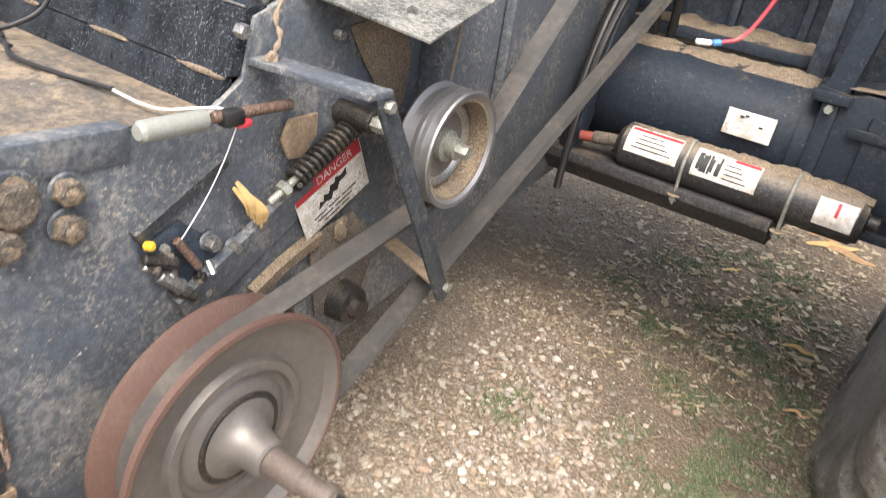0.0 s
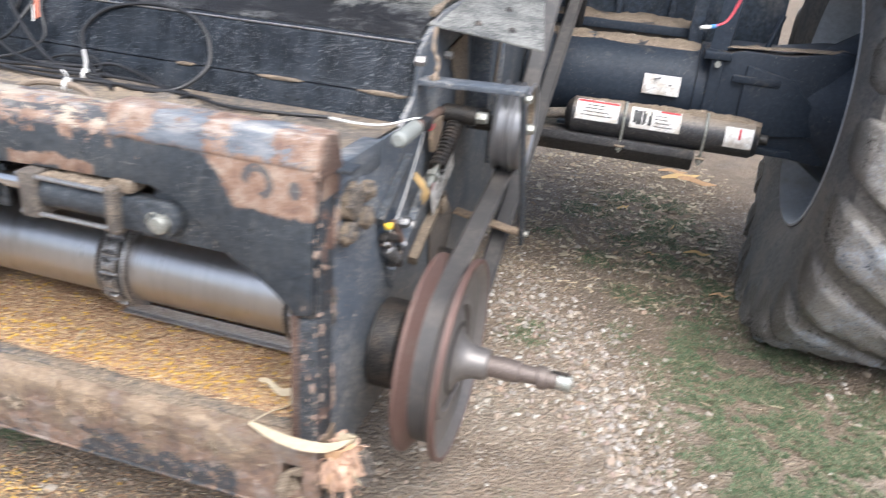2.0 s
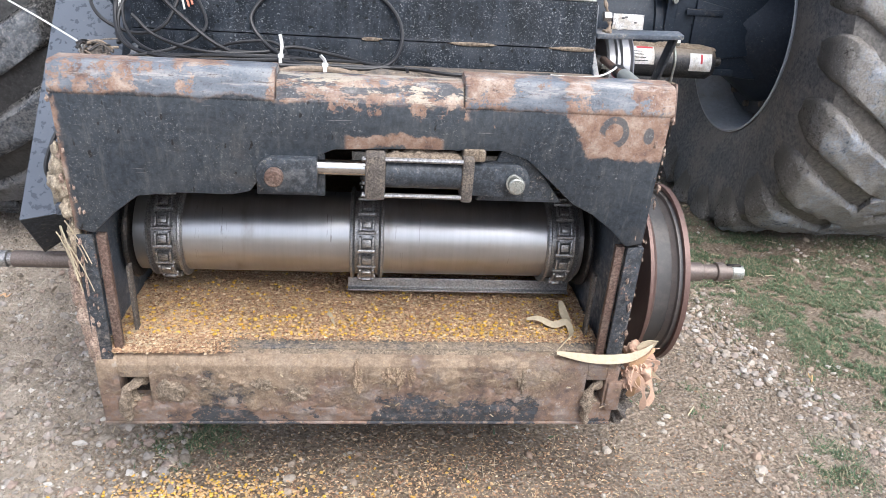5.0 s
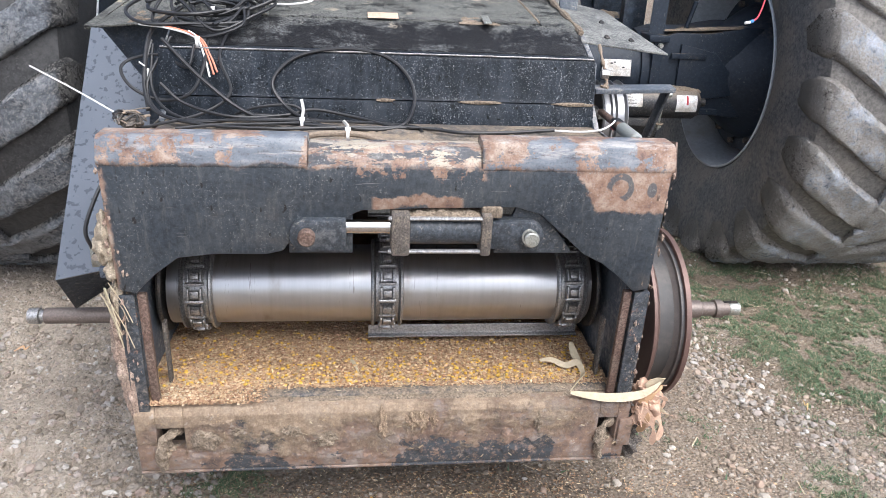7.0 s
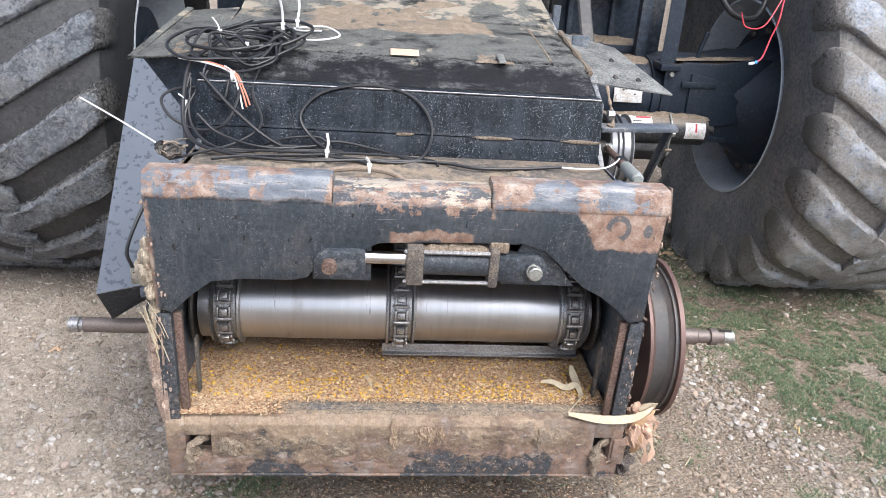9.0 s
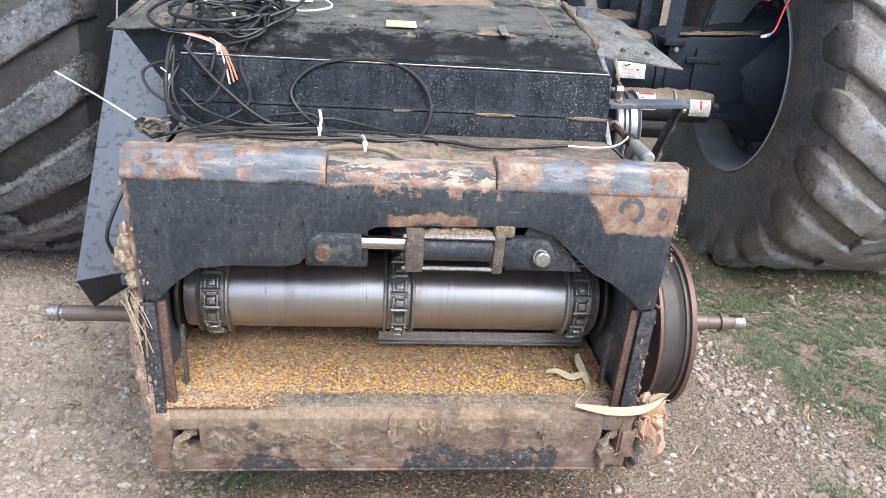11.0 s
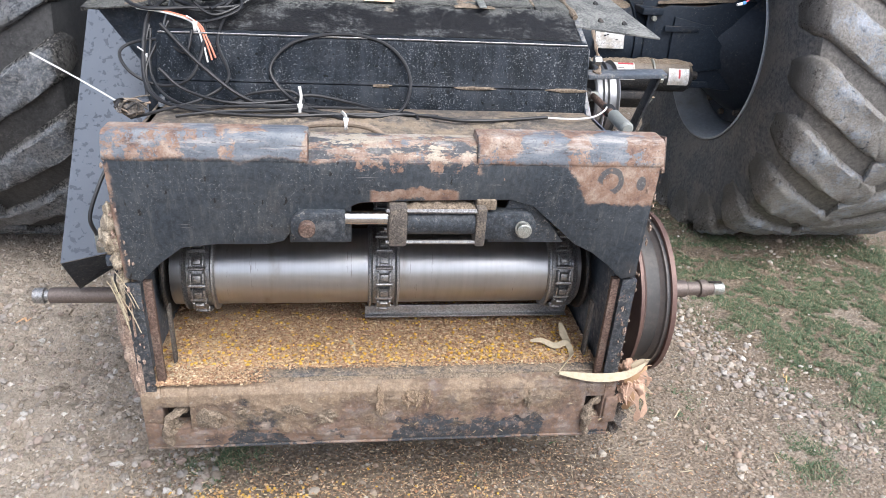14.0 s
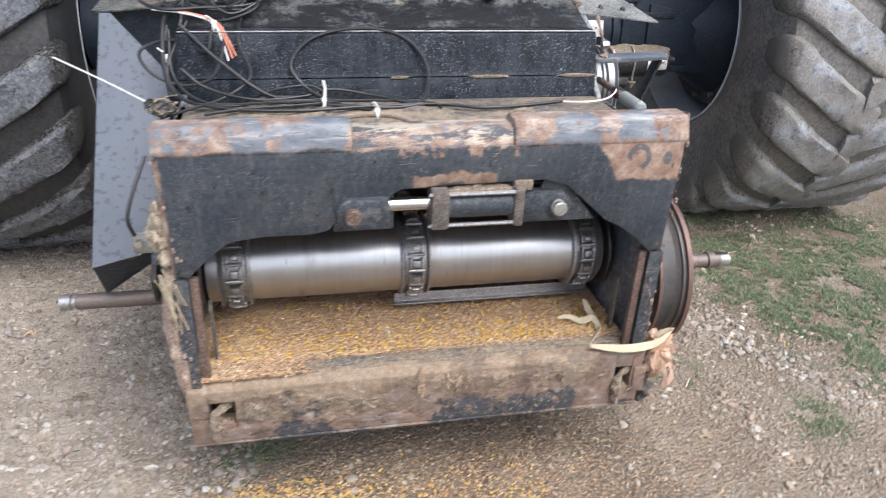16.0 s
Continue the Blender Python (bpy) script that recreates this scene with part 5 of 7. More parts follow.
# the belt: a flat-topped V section led round the pulley, under the idler and up behind the body
belt_line = []
up_dir = Vector((0.87, 0.49)).normalized()
p_bottom = Vector((AXIS_Y, AXIS_Z)) + Vector((up_dir.y, -up_dir.x)) * 0.214
far = p_bottom + up_dir * 2.35
belt_line.append(far)
for k in range(1, 7):
    belt_line.append(far + (p_bottom - far) * k / 7)
ang0 = math.atan2(p_bottom.y - AXIS_Z, p_bottom.x - AXIS_Y)
ang1 = math.radians(103)
for k in range(21):
    w = ang0 + (ang1 - 2 * math.pi - ang0) * k / 20
    belt_line.append(Vector((AXIS_Y + 0.214 * math.cos(w), AXIS_Z + 0.214 * math.sin(w))))
touch = Vector((IDLER_Y + 0.131 * math.cos(radians(-78)), IDLER_Z + 0.131 * math.sin(radians(-78))))
last = belt_line[-1]
for k in range(1, 5):
    belt_line.append(last + (touch - last) * k / 5)
for k in range(7):
    w = radians(-85 + 40 * k / 6)
    belt_line.append(Vector((IDLER_Y + 0.133 * math.cos(w), IDLER_Z + 0.133 * math.sin(w))))
last = belt_line[-1]
belt_line.append(last + Vector((0.5, 0.52)))
belt_line.append(last + Vector((1.05, 1.12)))
belt = thing("drive_belt", (0.82, AXIS_Y, AXIS_Z - 0.22), "grey-black rubber drive belt running up to the chassis", "belt")
for name, section in (("fabric_band", ((0.789, 0.004), (0.796, 0.012), (0.842, 0.012), (0.849, 0.004))), ("wedge_core", ((0.790, 0.0035), (0.848, 0.0035), (0.839, -0.013), (0.799, -0.013)))):
    bm = bmesh.new()
    rings = []
    for i, p in enumerate(belt_line):
        d = (belt_line[min(i + 1, len(belt_line) - 1)] - belt_line[max(i - 1, 0)]).normalized()
        nrm = Vector((d.y, -d.x)) * -1
        rings.append([bm.verts.new((x, (p + nrm * h).x, (p + nrm * h).y)) for x, h in section])
    for p, q in zip(rings, rings[1:]):
        for j in range(4):
            bm.faces.new((p[j], p[(j + 1) % 4], q[(j + 1) % 4], q[j]))
    bm.faces.new(rings[0])
    bm.faces.new(rings[-1][::-1])
    part(name, bm, BELT_M, belt, sharp=40)

stub = thing("stub_shaft", (-0.95, 0.455, 0.605), "brown stub shaft end standing out past the shield", "shaft")
part("shaft", rod((-0.634, 0.446, 0.622), (-0.985, 0.446, 0.622), 0.024, 20), SHAFT, stub)
part("tip", lathe([(0.018, 0), (0.018, 0.25), (0.024, 0.3), (0.024, 0.95), (0.021, 1), (0, 1)], (-0.985, 0.446, 0.622), (-1.03, 0.446, 0.622), 20), IRON, stub, "bare grooved tip")
part("flange", rod((-0.636, 0.446, 0.622), (-0.70, 0.446, 0.622), 0.09, 28), GREASE, stub)

# ---- drum and conveyor chain ----
DY, DZ = 0.325, 0.783
conveyor = thing("feeder_conveyor", (0, DY, DZ), "polished steel feeder drum with chain strands and slats", "conveyor")
part("drum", lathe([(0, 0), (0.108, 0), (0.108, 1), (0, 1)], (-0.575, DY, DZ), (0.575, DY, DZ), 64), DRUM, conveyor, "crop-polished steel drum")
for x in (-0.50, 0.005, 0.52):
    part("sprocket_collar", lathe([(0.105, 0), (0.122, 0.04), (0.124, 0.10), (0.111, 0.16), (0.111, 0.84), (0.124, 0.90), (0.122, 0.96), (0.105, 1)], (x - 0.045, DY, DZ), (x + 0.045, DY, DZ), 48), IRON, conveyor, "bare steel collar beside the chain")
for x in (-0.59, 0.59):
    part("end_disc", lathe([(0, 0), (0.128, 0), (0.131, 0.5), (0.128, 1), (0, 1)], (x - 0.006, DY, DZ), (x + 0.006, DY, DZ), 40), GREASE, conveyor)
link_bm = box(-0.020, -0.013, -0.017, 0.017, -0.008, 0.007, 0.0025)
box(0.013, 0.020, -0.017, 0.017, -0.008, 0.007, 0.0025, link_bm)
box(-0.012, 0.012, -0.010, 0.010, -0.010, 0.004, 0.003, link_bm)
link_mesh = finish(link_bm, "chain_link", IRON)
pin_mesh = finish(rod((-0.024, 0, 0.0), (0.024, 0, 0.0), 0.0055, 8), "chain_pin", IRON)
RC = 0.121
run = [(DY + 0.62 - 0.042 * i, DZ + RC) for i in range(15)]
run = [(y, z, 0.0) for y, z in run]
run += [(DY + RC * math.cos(w), DZ + RC * math.sin(w), w + math.pi / 2) for w in [math.pi / 2 + math.pi * (k + 0.5) / 8 for k in range(8)]]
run += [(DY + 0.02 + 0.042 * i, DZ - RC, math.pi) for i in range(15)]
for x in (-0.50, 0.005, 0.52):
    for k, (y, z, w) in enumerate(run):
        for nm, me, extra in (("chain_link", link_mesh, 0.0), ("chain_pin", pin_mesh, 0.021)):
            ob = new(nm, me)
            ob.parent = conveyor
            ob.matrix_basis = Matrix.Translation((x, y - DY + extra * math.cos(w), z - DZ + extra * math.sin(w))) @ Matrix.Rotation(w, 4, "X")


def slat(x0, x1, y, z):
    return prism([(y - 0.022, z - 0.016), (y - 0.022, z - 0.010), (y - 0.006, z - 0.010), (y - 0.006, z + 0.018), (y + 0.001, z + 0.018), (y + 0.001, z - 0.016)], "x", x0, x1, 0.002)


part("slat", slat(-0.045, 0.575, DY - 0.005, DZ - RC - 0.028), IRON, conveyor, "bare steel chain slat")
part("slat", slat(-0.575, 0.055, DY + 0.16, DZ - RC - 0.022), IRON, conveyor, "bare steel chain slat")
part("slat", slat(-0.045, 0.575, DY + 0.34, DZ - RC - 0.02), IRON, conveyor)
part("slat", slat(-0.045, 0.575, DY + 0.22, DZ + RC + 0.02), IRON, conveyor)
part("drum_shaft", rod((-0.618, DY, DZ), (0.618, DY, DZ), 0.03, 20), GREASE, conveyor)

# ---- tilt cylinder across the face plate ----
PLACE = RAM_SET
ram = thing("tilt_cylinder", (0.1, -0.03, 1.08), "small black hydraulic cylinder pinned across the face plate", "hydraulic cylinder")
PY, PZ = -0.030, 1.082
part("clevis", prism([(-0.115, 1.043), (-0.115, 1.121)] + [(-0.206 - 0.039 * math.sin(radians(a)), 1.082 + 0.039 * math.cos(radians(a))) for a in range(0, 181, 15)], "y", PY - 0.03, PY + 0.026, 0.004), BLACK, ram, "black clevis block")
part("pin", rod((-0.205, PY - 0.048, PZ), (-0.205, PY + 0.03, PZ), 0.020, 20), RUST, ram, "rusty pin head")
part("piston_rod", rod((-0.12, PY, PZ + 0.012), (0.0, PY, PZ + 0.012), 0.0165, 20), BRIGHT, ram, "bright piston rod")
part("barrel", rod((0.03, PY, PZ + 0.008), (0.215, PY, PZ + 0.008), 0.036, 28), BLACK, ram)
for x0, x1 in ((-0.012, 0.032), (0.198, 0.224)):
    part("end_cap", box(x0, x1, PY - 0.042, PY + 0.040, PZ - 0.046, PZ + 0.056, 0.006), MUDDY_IRON, ram, "dusty square end cap")
for dy in (-0.034, 0.034):
    for dz in (-0.036, 0.046):
        part("tie_rod", rod((-0.02, PY + dy, PZ + dz), (0.224, PY + dy, PZ + dz), 0.0055, 8), IRON, ram)
part("port", box(0.20, 0.25, PY - 0.02, PY + 0.03, PZ + 0.04, PZ + 0.068, 0.006), MUD, ram)
part("eye", prism([(0.222, 1.046)] + [(0.318 + 0.036 * math.sin(radians(a)), 1.080 - 0.036 * math.cos(radians(a))) for a in range(0, 181, 15)] + [(0.222, 1.115)], "y", PY - 0.024, PY + 0.02, 0.004), BLACK, ram, "forked rod eye")
part("pin", rod((0.320, PY - 0.044, PZ - 0.004), (0.320, PY + 0.03, PZ - 0.004), 0.019, 20), ZINC, ram, "bare pin with a split ring")
ring = [(0.312 + 0.014 * math.cos(w), PY - 0.040, 1.086 + 0.018 * math.sin(w)) for w in [2 * math.pi * k / 12 for k in range(11)]]
part("split_ring", tube(ring, 0.0025, 6, 3), ZINC, ram)
PLACE = FACE_SET
part("clevis_mount", prism([(0.24, 1.03), (0.44, 1.03), (0.385, 1.10), (0.35, 1.14), (0.29, 1.155), (0.27, 1.10)], "y", 0.02, 0.034, 0.003), BLACK, feeder)
part("clevis_mount", box(-0.25, -0.10, 0.02, 0.034, 1.03, 1.13, 0.003), BLACK, feeder)
PLACE = RAM_SET
part("dust_cake", crust(lambda u, v: ((-0.012 + 0.235 * u, PY - 0.03 + 0.06 * v, PZ + 0.050), (0, 0, 1)), 60, 18, 0.018, 7.0, 22.0), MUD, ram, "tan dust caked on top of the cylinder", sharp=60)

# ---- axle, final drive and accumulator ----
PLACE = AXLE_SET
AY, AZ = 2.40, 0.995
axle = thing("front_axle", (1.2, AY, AZ), "heavy black axle tube with tan dust along its top", "axle")
part("tube", lathe([(0, 0), (0.20, 0), (0.20, 1), (0, 1)], (-1.3, AY, AZ), (1.46, AY, AZ), 48), AXLE, axle)
part("collar", lathe([(0.2, 0), (0.215, 0.02), (0.215, 0.98), (0.2, 1)], (1.36, AY, AZ), (1.46, AY, AZ), 48), AXLE, axle)
part("under_plate", prism([(2.03, 0.80), (2.03, 0.765), (2.10, 0.70), (2.52, 0.66), (2.52, 0.80)], "x", 0.60, 1.41, 0.004), UNDER, axle, "dust-browned plate under the axle")
part("under_plate", prism([(2.16, 0.83), (2.16, 0.80), (2.50, 0.79), (2.50, 0.83)], "x", 1.415, 1.80, 0.004), AXLE, axle)
part("final_drive", prism([(1.44, 0.80), (1.44, 1.19), (1.52, 1.215), (1.70, 1.215), (1.90, 1.25), (2.05, 1.25), (2.05, 0.79), (1.90, 0.78), (1.72, 0.80)], "y", 2.185, 2.62, 0.012), AXLE, axle, "black final drive casting")
part("final_drive_rib", prism([(1.55, 1.16), (1.74, 1.12), (1.84, 1.02), (1.86, 0.90), (1.55, 0.86)], "y", 2.168, 2.187, 0.005), AXLE, axle)
part("end_flange", box(2.052, 2.085, 2.12, 2.30, 0.74, 1.36, 0.012), AXLE, axle, "black end flange by the wheel")
for z in (0.80, 0.95, 1.10, 1.25, 1.36):
    part("flange_bolt", hexagon((2.053, 2.16, z), (-1, 0, 0), 0.016, 0.02), IRON, axle)
part("trumpet", lathe([(0.19, 0.0), (0.205, 0.25), (0.25, 0.55), (0.33, 0.85), (0.365, 1.0), (0.2, 1.0)], (1.66, AY, AZ), (2.05, AY, AZ), 48), AXLE, axle, "flaring casting that meets the wheel")
for k in range(14):
    w = 2 * math.pi * (k + 0.5) / 14
    part("flange_bolt", hexagon((2.044, AY + 0.385 * math.cos(w), AZ + 0.385 * math.sin(w)), (-1, 0, 0), 0.017, 0.024), MUDDY_IRON, axle, "dusty flange bolt")
part("flange", lathe([(0.30, 0), (0.425, 0.0), (0.43, 0.5), (0.425, 1), (0.30, 1)], (2.046, AY, AZ), (2.078, AY, AZ), 56), AXLE, axle)
part("pocket_frame", box(1.545, 1.70, 2.176, 2.186, 1.03, 1.042, 0.002), AXLE, axle)
part("pocket_frame", box(1.545, 1.70, 2.176, 2.186, 0.905, 0.917, 0.002), AXLE, axle)
part("ledge_dust", crust(lambda u, v: ((1.46 + 0.56 * u, 2.19 + 0.10 * v, 1.222 + 0.03 * u), (0, 0, 1)), 60, 12, 0.014, 12.0, 12.0), MUD, axle, "tan dust on the casting's ledge", sharp=60)
part("rib_bar", box(1.50, 1.69, 2.160, 2.176, 1.085, 1.115, 0.004), AXLE, axle)
part("label", box(1.147, 1.302, 2.1855, 2.187, 0.988, 1.072, 0.0004, turn=Matrix.Rotation(radians(-9), 4, "X")), LABEL, axle, "white label, its print worn away")
for x, z in ((1.19, 1.05), (1.205, 1.055), (1.255, 1.03), (1.195, 1.01)):
    part("print_bar", box(x, x + 0.012, 2.1835, 2.186, z, z + 0.006, 0), LABEL_INK, axle)
part("clamp", box(1.37, 1.48, 2.16, 2.30, 1.165, 1.20, 0.006), AXLE, axle, "dust-covered clamp block")
part("clamp_bolt", hexagon((1.43, 2.162, 1.15), (0, -1, 0), 0.014, 0.02), ZINC, axle)
part("strut", tube([(1.43, 2.24, 1.195), (1.445, 2.27, 1.35), (1.47, 2.34, 1.62)], 0, section=(0.038, 0.012)), AXLE, axle)
part("strap", box(1.405, 1.455, 2.175, 2.19, 0.86, 1.17, 0.004), AXLE, axle)
part("dust_bank", crust(lambda u, v: ((0.64 + 0.80 * u, AY - 0.202 * math.cos(radians(62 + 42 * v)), AZ + 0.200 * math.sin(radians(62 + 42 * v))), (0, -math.cos(radians(70)), math.sin(radians(70)))), 90, 20, 0.030, 3.0, 6.0), MUD, axle, "tan dust lying along the tube", sharp=60)

PLACE = VESSEL_SET
vessel = thing("hydraulic_accumulator", (1.25, 2.15, 0.88), "black accumulator bottle clamped before the axle, dust along its top", "accumulator")
VY, VZ, VR = 2.155, 0.878, 0.078
part("bottle", lathe([(0, 0), (0.03, 0.0), (0.055, 0.012), (VR, 0.04), (VR, 0.965), (0.07, 0.975), (0.066, 0.99), (0.03, 0.995), (0.03, 1), (0, 1)], (0.845, VY, VZ), (1.655, VY, VZ), 44), ACC, vessel)
part("valve", rod((1.65, VY - 0.02, VZ + 0.01), (1.685, VY - 0.02, VZ + 0.01), 0.022, 14), GREASE, vessel)
part("neck", rod((0.755, VY, VZ - 0.015), (0.85, VY, VZ), 0.022, 14), MUDDY_IRON, vessel)
part("neck_cap", rod((0.705, VY - 0.01, VZ - 0.022), (0.757, VY, VZ - 0.015), 0.018, 12), CAP_RED, vessel, "red plastic cap on the neck")


def curved_label(x0, x1, w0, w1, material, name, lift=0.001, label=""):
    """A label laid round the bottle between two angles (degrees below the horizontal towards the front)."""
    bm = bmesh.new()
    rows = []
    for k in range(9):
        w = radians(w0 + (w1 - w0) * k / 8)
        y, z = VY - (VR + lift) * math.cos(w), VZ + (VR + lift) * math.sin(w)
        yi, zi = VY - (VR + 0.0002) * math.cos(w), VZ + (VR + 0.0002) * math.sin(w)
        rows.append([bm.verts.new(p) for p in ((x0, y, z), (x1, y, z), (x1, yi, zi), (x0, yi, zi))])
    for p, q in zip(rows, rows[1:]):
        for j in range(4):
            bm.faces.new((p[j], p[(j + 1) % 4], q[(j + 1) % 4], q[j]))
    bm.faces.new(rows[0])
    bm.faces.new(rows[-1][::-1])
    return part(name, bm, material, vessel, label)


for x0, x1, w0, w1 in ((0.893, 1.075, -2, 70), (1.125, 1.332, -5, 66), (1.512, 1.622, -22, 42)):
    curved_label(x0, x1, w0, w1, LABEL, "label", label="scuffed white warning label")
curved_label(0.897, 1.071, 57, 66, LABEL_RED, "header_bar", 0.0016)
curved_label(1.245, 1.326, 54, 62, LABEL_RED, "header_bar", 0.0016)
curved_label(1.565, 1.575, 5, 38, LABEL_RED, "header_bar", 0.0016)
rng = random.Random(8)
for i in range(15):
    x = rng.uniform(1.135, 1.21)
    curved_label(x, x + rng.uniform(0.004, 0.011), rng.uniform(5, 20), rng.uniform(35, 55), LABEL_INK, "pictogram_stroke", 0.0016)
for k in range(4):
    curved_label(0.915 + 0.008 * k, 1.05 - 0.012 * k, 12 + 11 * k, 15 + 11 * k, LABEL_INK, "text_bar", 0.0016)
    curved_label(1.225, 1.30 - 0.01 * k, 6 + 11 * k, 9 + 11 * k, LABEL_INK, "text_bar", 0.0016)
for x in (1.100, 1.435):
    hoop = [(x, VY + 0.06, VZ + 0.06)] + [(x, VY - (VR + 0.006) * math.cos(w), VZ + (VR + 0.006) * math.sin(w)) for w in [radians(80 - 20 * k) for k in range(6)]] + [(x, VY - 0.075, VZ - 0.06), (x, VY - 0.07, VZ - 0.125)]
    clamp = part("u_bolt", tube(hoop, 0.006, 8, 5), ZINC, vessel, "zinc U-bolt")
    part("nut", hexagon((x, VY - 0.071, VZ - 0.10), (0, 0, -1), 0.015, 0.014), ZINC, clamp)
    part("washer", rod((x, VY - 0.071, VZ - 0.098), (x, VY - 0.071, VZ - 0.090), 0.024, 14), MUD, clamp)
part("dust_bank", crust(lambda u, v: ((0.88 + 0.77 * u, VY - VR * math.cos(radians(60 + 60 * v)), VZ + VR * math.sin(radians(60 + 60 * v))), (0, 0, 1)), 110, 14, 0.024, 9.0, 11.0), MUD, vessel, "tan dust heaped along the top", sharp=60)
part("mount_rail", box(0.80, 1.42, 2.235, 2.30, 0.78, 0.82, 0.004), AXLE, vessel)

# ---- chassis behind the axle ----
PLACE = AXLE_SET
chassis = thing("combine_chassis", (0.3, 2.8, 0.9), "dark dusty chassis front of the combine behind the axle", "chassis")
part("cross_channel", prism([(2.46, 1.21), (2.46, 1.25), (2.66, 1.27), (2.66, 1.17)], "x", -1.0, 1.38, 0.004), AXLE, chassis, "cross channel with dust on its ledge")
part("channel_dust", crust(lambda u, v: ((0.62 + 0.74 * u, 2.465 + 0.19 * v, 1.2515 + 0.02 * v), (0, 0, 1)), 80, 22, 0.034, 1.0, 6.0), MUD, chassis, "tan dust along the channel", sharp=60)
part("front_panel", box(-1.0, 1.40, 2.66, 2.68, 1.20, 2.35, 0.003), RECESS, chassis, "dark front panel")
part("ledge", prism([(2.50, 1.52), (2.50, 1.535), (2.66, 1.55), (2.66, 1.50)], "x", 0.72, 1.30, 0.003), AXLE, chassis)
part("rear_wall", box(-1.1, 1.82, 3.45, 3.47, 0.95, 2.35, 0.003), RECESS, chassis, "dark wall deep behind the axle")
part("bulkhead", box(1.385, 1.40, 2.68, 3.45, 1.20, 2.35, 0.003), RECESS, chassis)
# out-of-view slab in the cab's place, added to keep sky off the axle
part("unseen_cab_floor", box(-1.1, 1.42, 1.85, 3.5, 2.36, 2.42, 0.01), RECESS, chassis, "unseen slab for the cab's underside, added to shade the axle")
for x in (0.95, 1.20):
    part("rib", box(x, x + 0.03, 2.62, 2.66, 1.26, 1.50, 0.003), RECESS, chassis)
for x0, z0 in ((0.70, 1.25), (0.76, 1.36)):
    part("hose", tube([(x0, 2.60, z0 - 0.45), (x0 + 0.05, 2.45, z0 - 0.1), (x0 + 0.03, 2.40, z0 + 0.25), (x0 - 0.06, 2.55, z0 + 0.7)], 0.017, 10), CABLE, chassis, "black hydraulic hose")
part("hose", tube([(0.655, 2.10, 0.72), (0.665, 2.08, 0.95), (0.66, 2.2, 1.25), (0.66, 2.4, 1.5)], 0.016, 10), CABLE, chassis)
part("hose", tube([(0.70, 2.02, 0.66), (0.695, 2.05, 0.9), (0.69, 2.15, 1.2), (0.69, 2.4, 1.5)], 0.014, 10), CABLE, chassis)
part("lift_arm", prism([(2.05, 0.74), (2.15, 0.70), (2.6, 1.9), (2.5, 1.95)], "x", 0.66, 0.69, 0.004), RECESS, chassis)
part("hose_loop", tube([(1.52, 2.10, 1.85), (1.50, 2.0, 1.65), (1.58, 1.95, 1.50), (1.72, 1.98, 1.47), (1.80, 2.05, 1.56), (1.84, 2.1, 1.80)], 0.014, 10), CABLE, chassis, "grey-black hose loop")
part("hose_loop", tube([(1.22, 2.4, 1.95), (1.25, 2.35, 1.78), (1.36, 2.33, 1.72), (1.46, 2.38, 1.78), (1.5, 2.4, 1.95)], 0.02, 10), CABLE, chassis)
part("gearbox", lathe([(0, 0), (0.10, 0), (0.12, 0.15), (0.12, 0.6), (0.08, 0.75), (0.08, 1), (0, 1)], (1.42, 2.75, 1.72), (1.66, 2.75, 1.72), 32), RECESS, chassis)
part("post", box(1.30, 1.36, 2.40, 2.46, 1.19, 1.60, 0.005), RECESS, chassis)
part("grab_rod", rod((1.62, 2.33, 1.20), (1.66, 2.33, 1.36), 0.012, 10), AXLE, chassis)

# ---- wheels ----
PLACE = HOME
WHEEL_Y, WHEEL_Z, GROUND_Z = 2.38, 1.10, 0.10


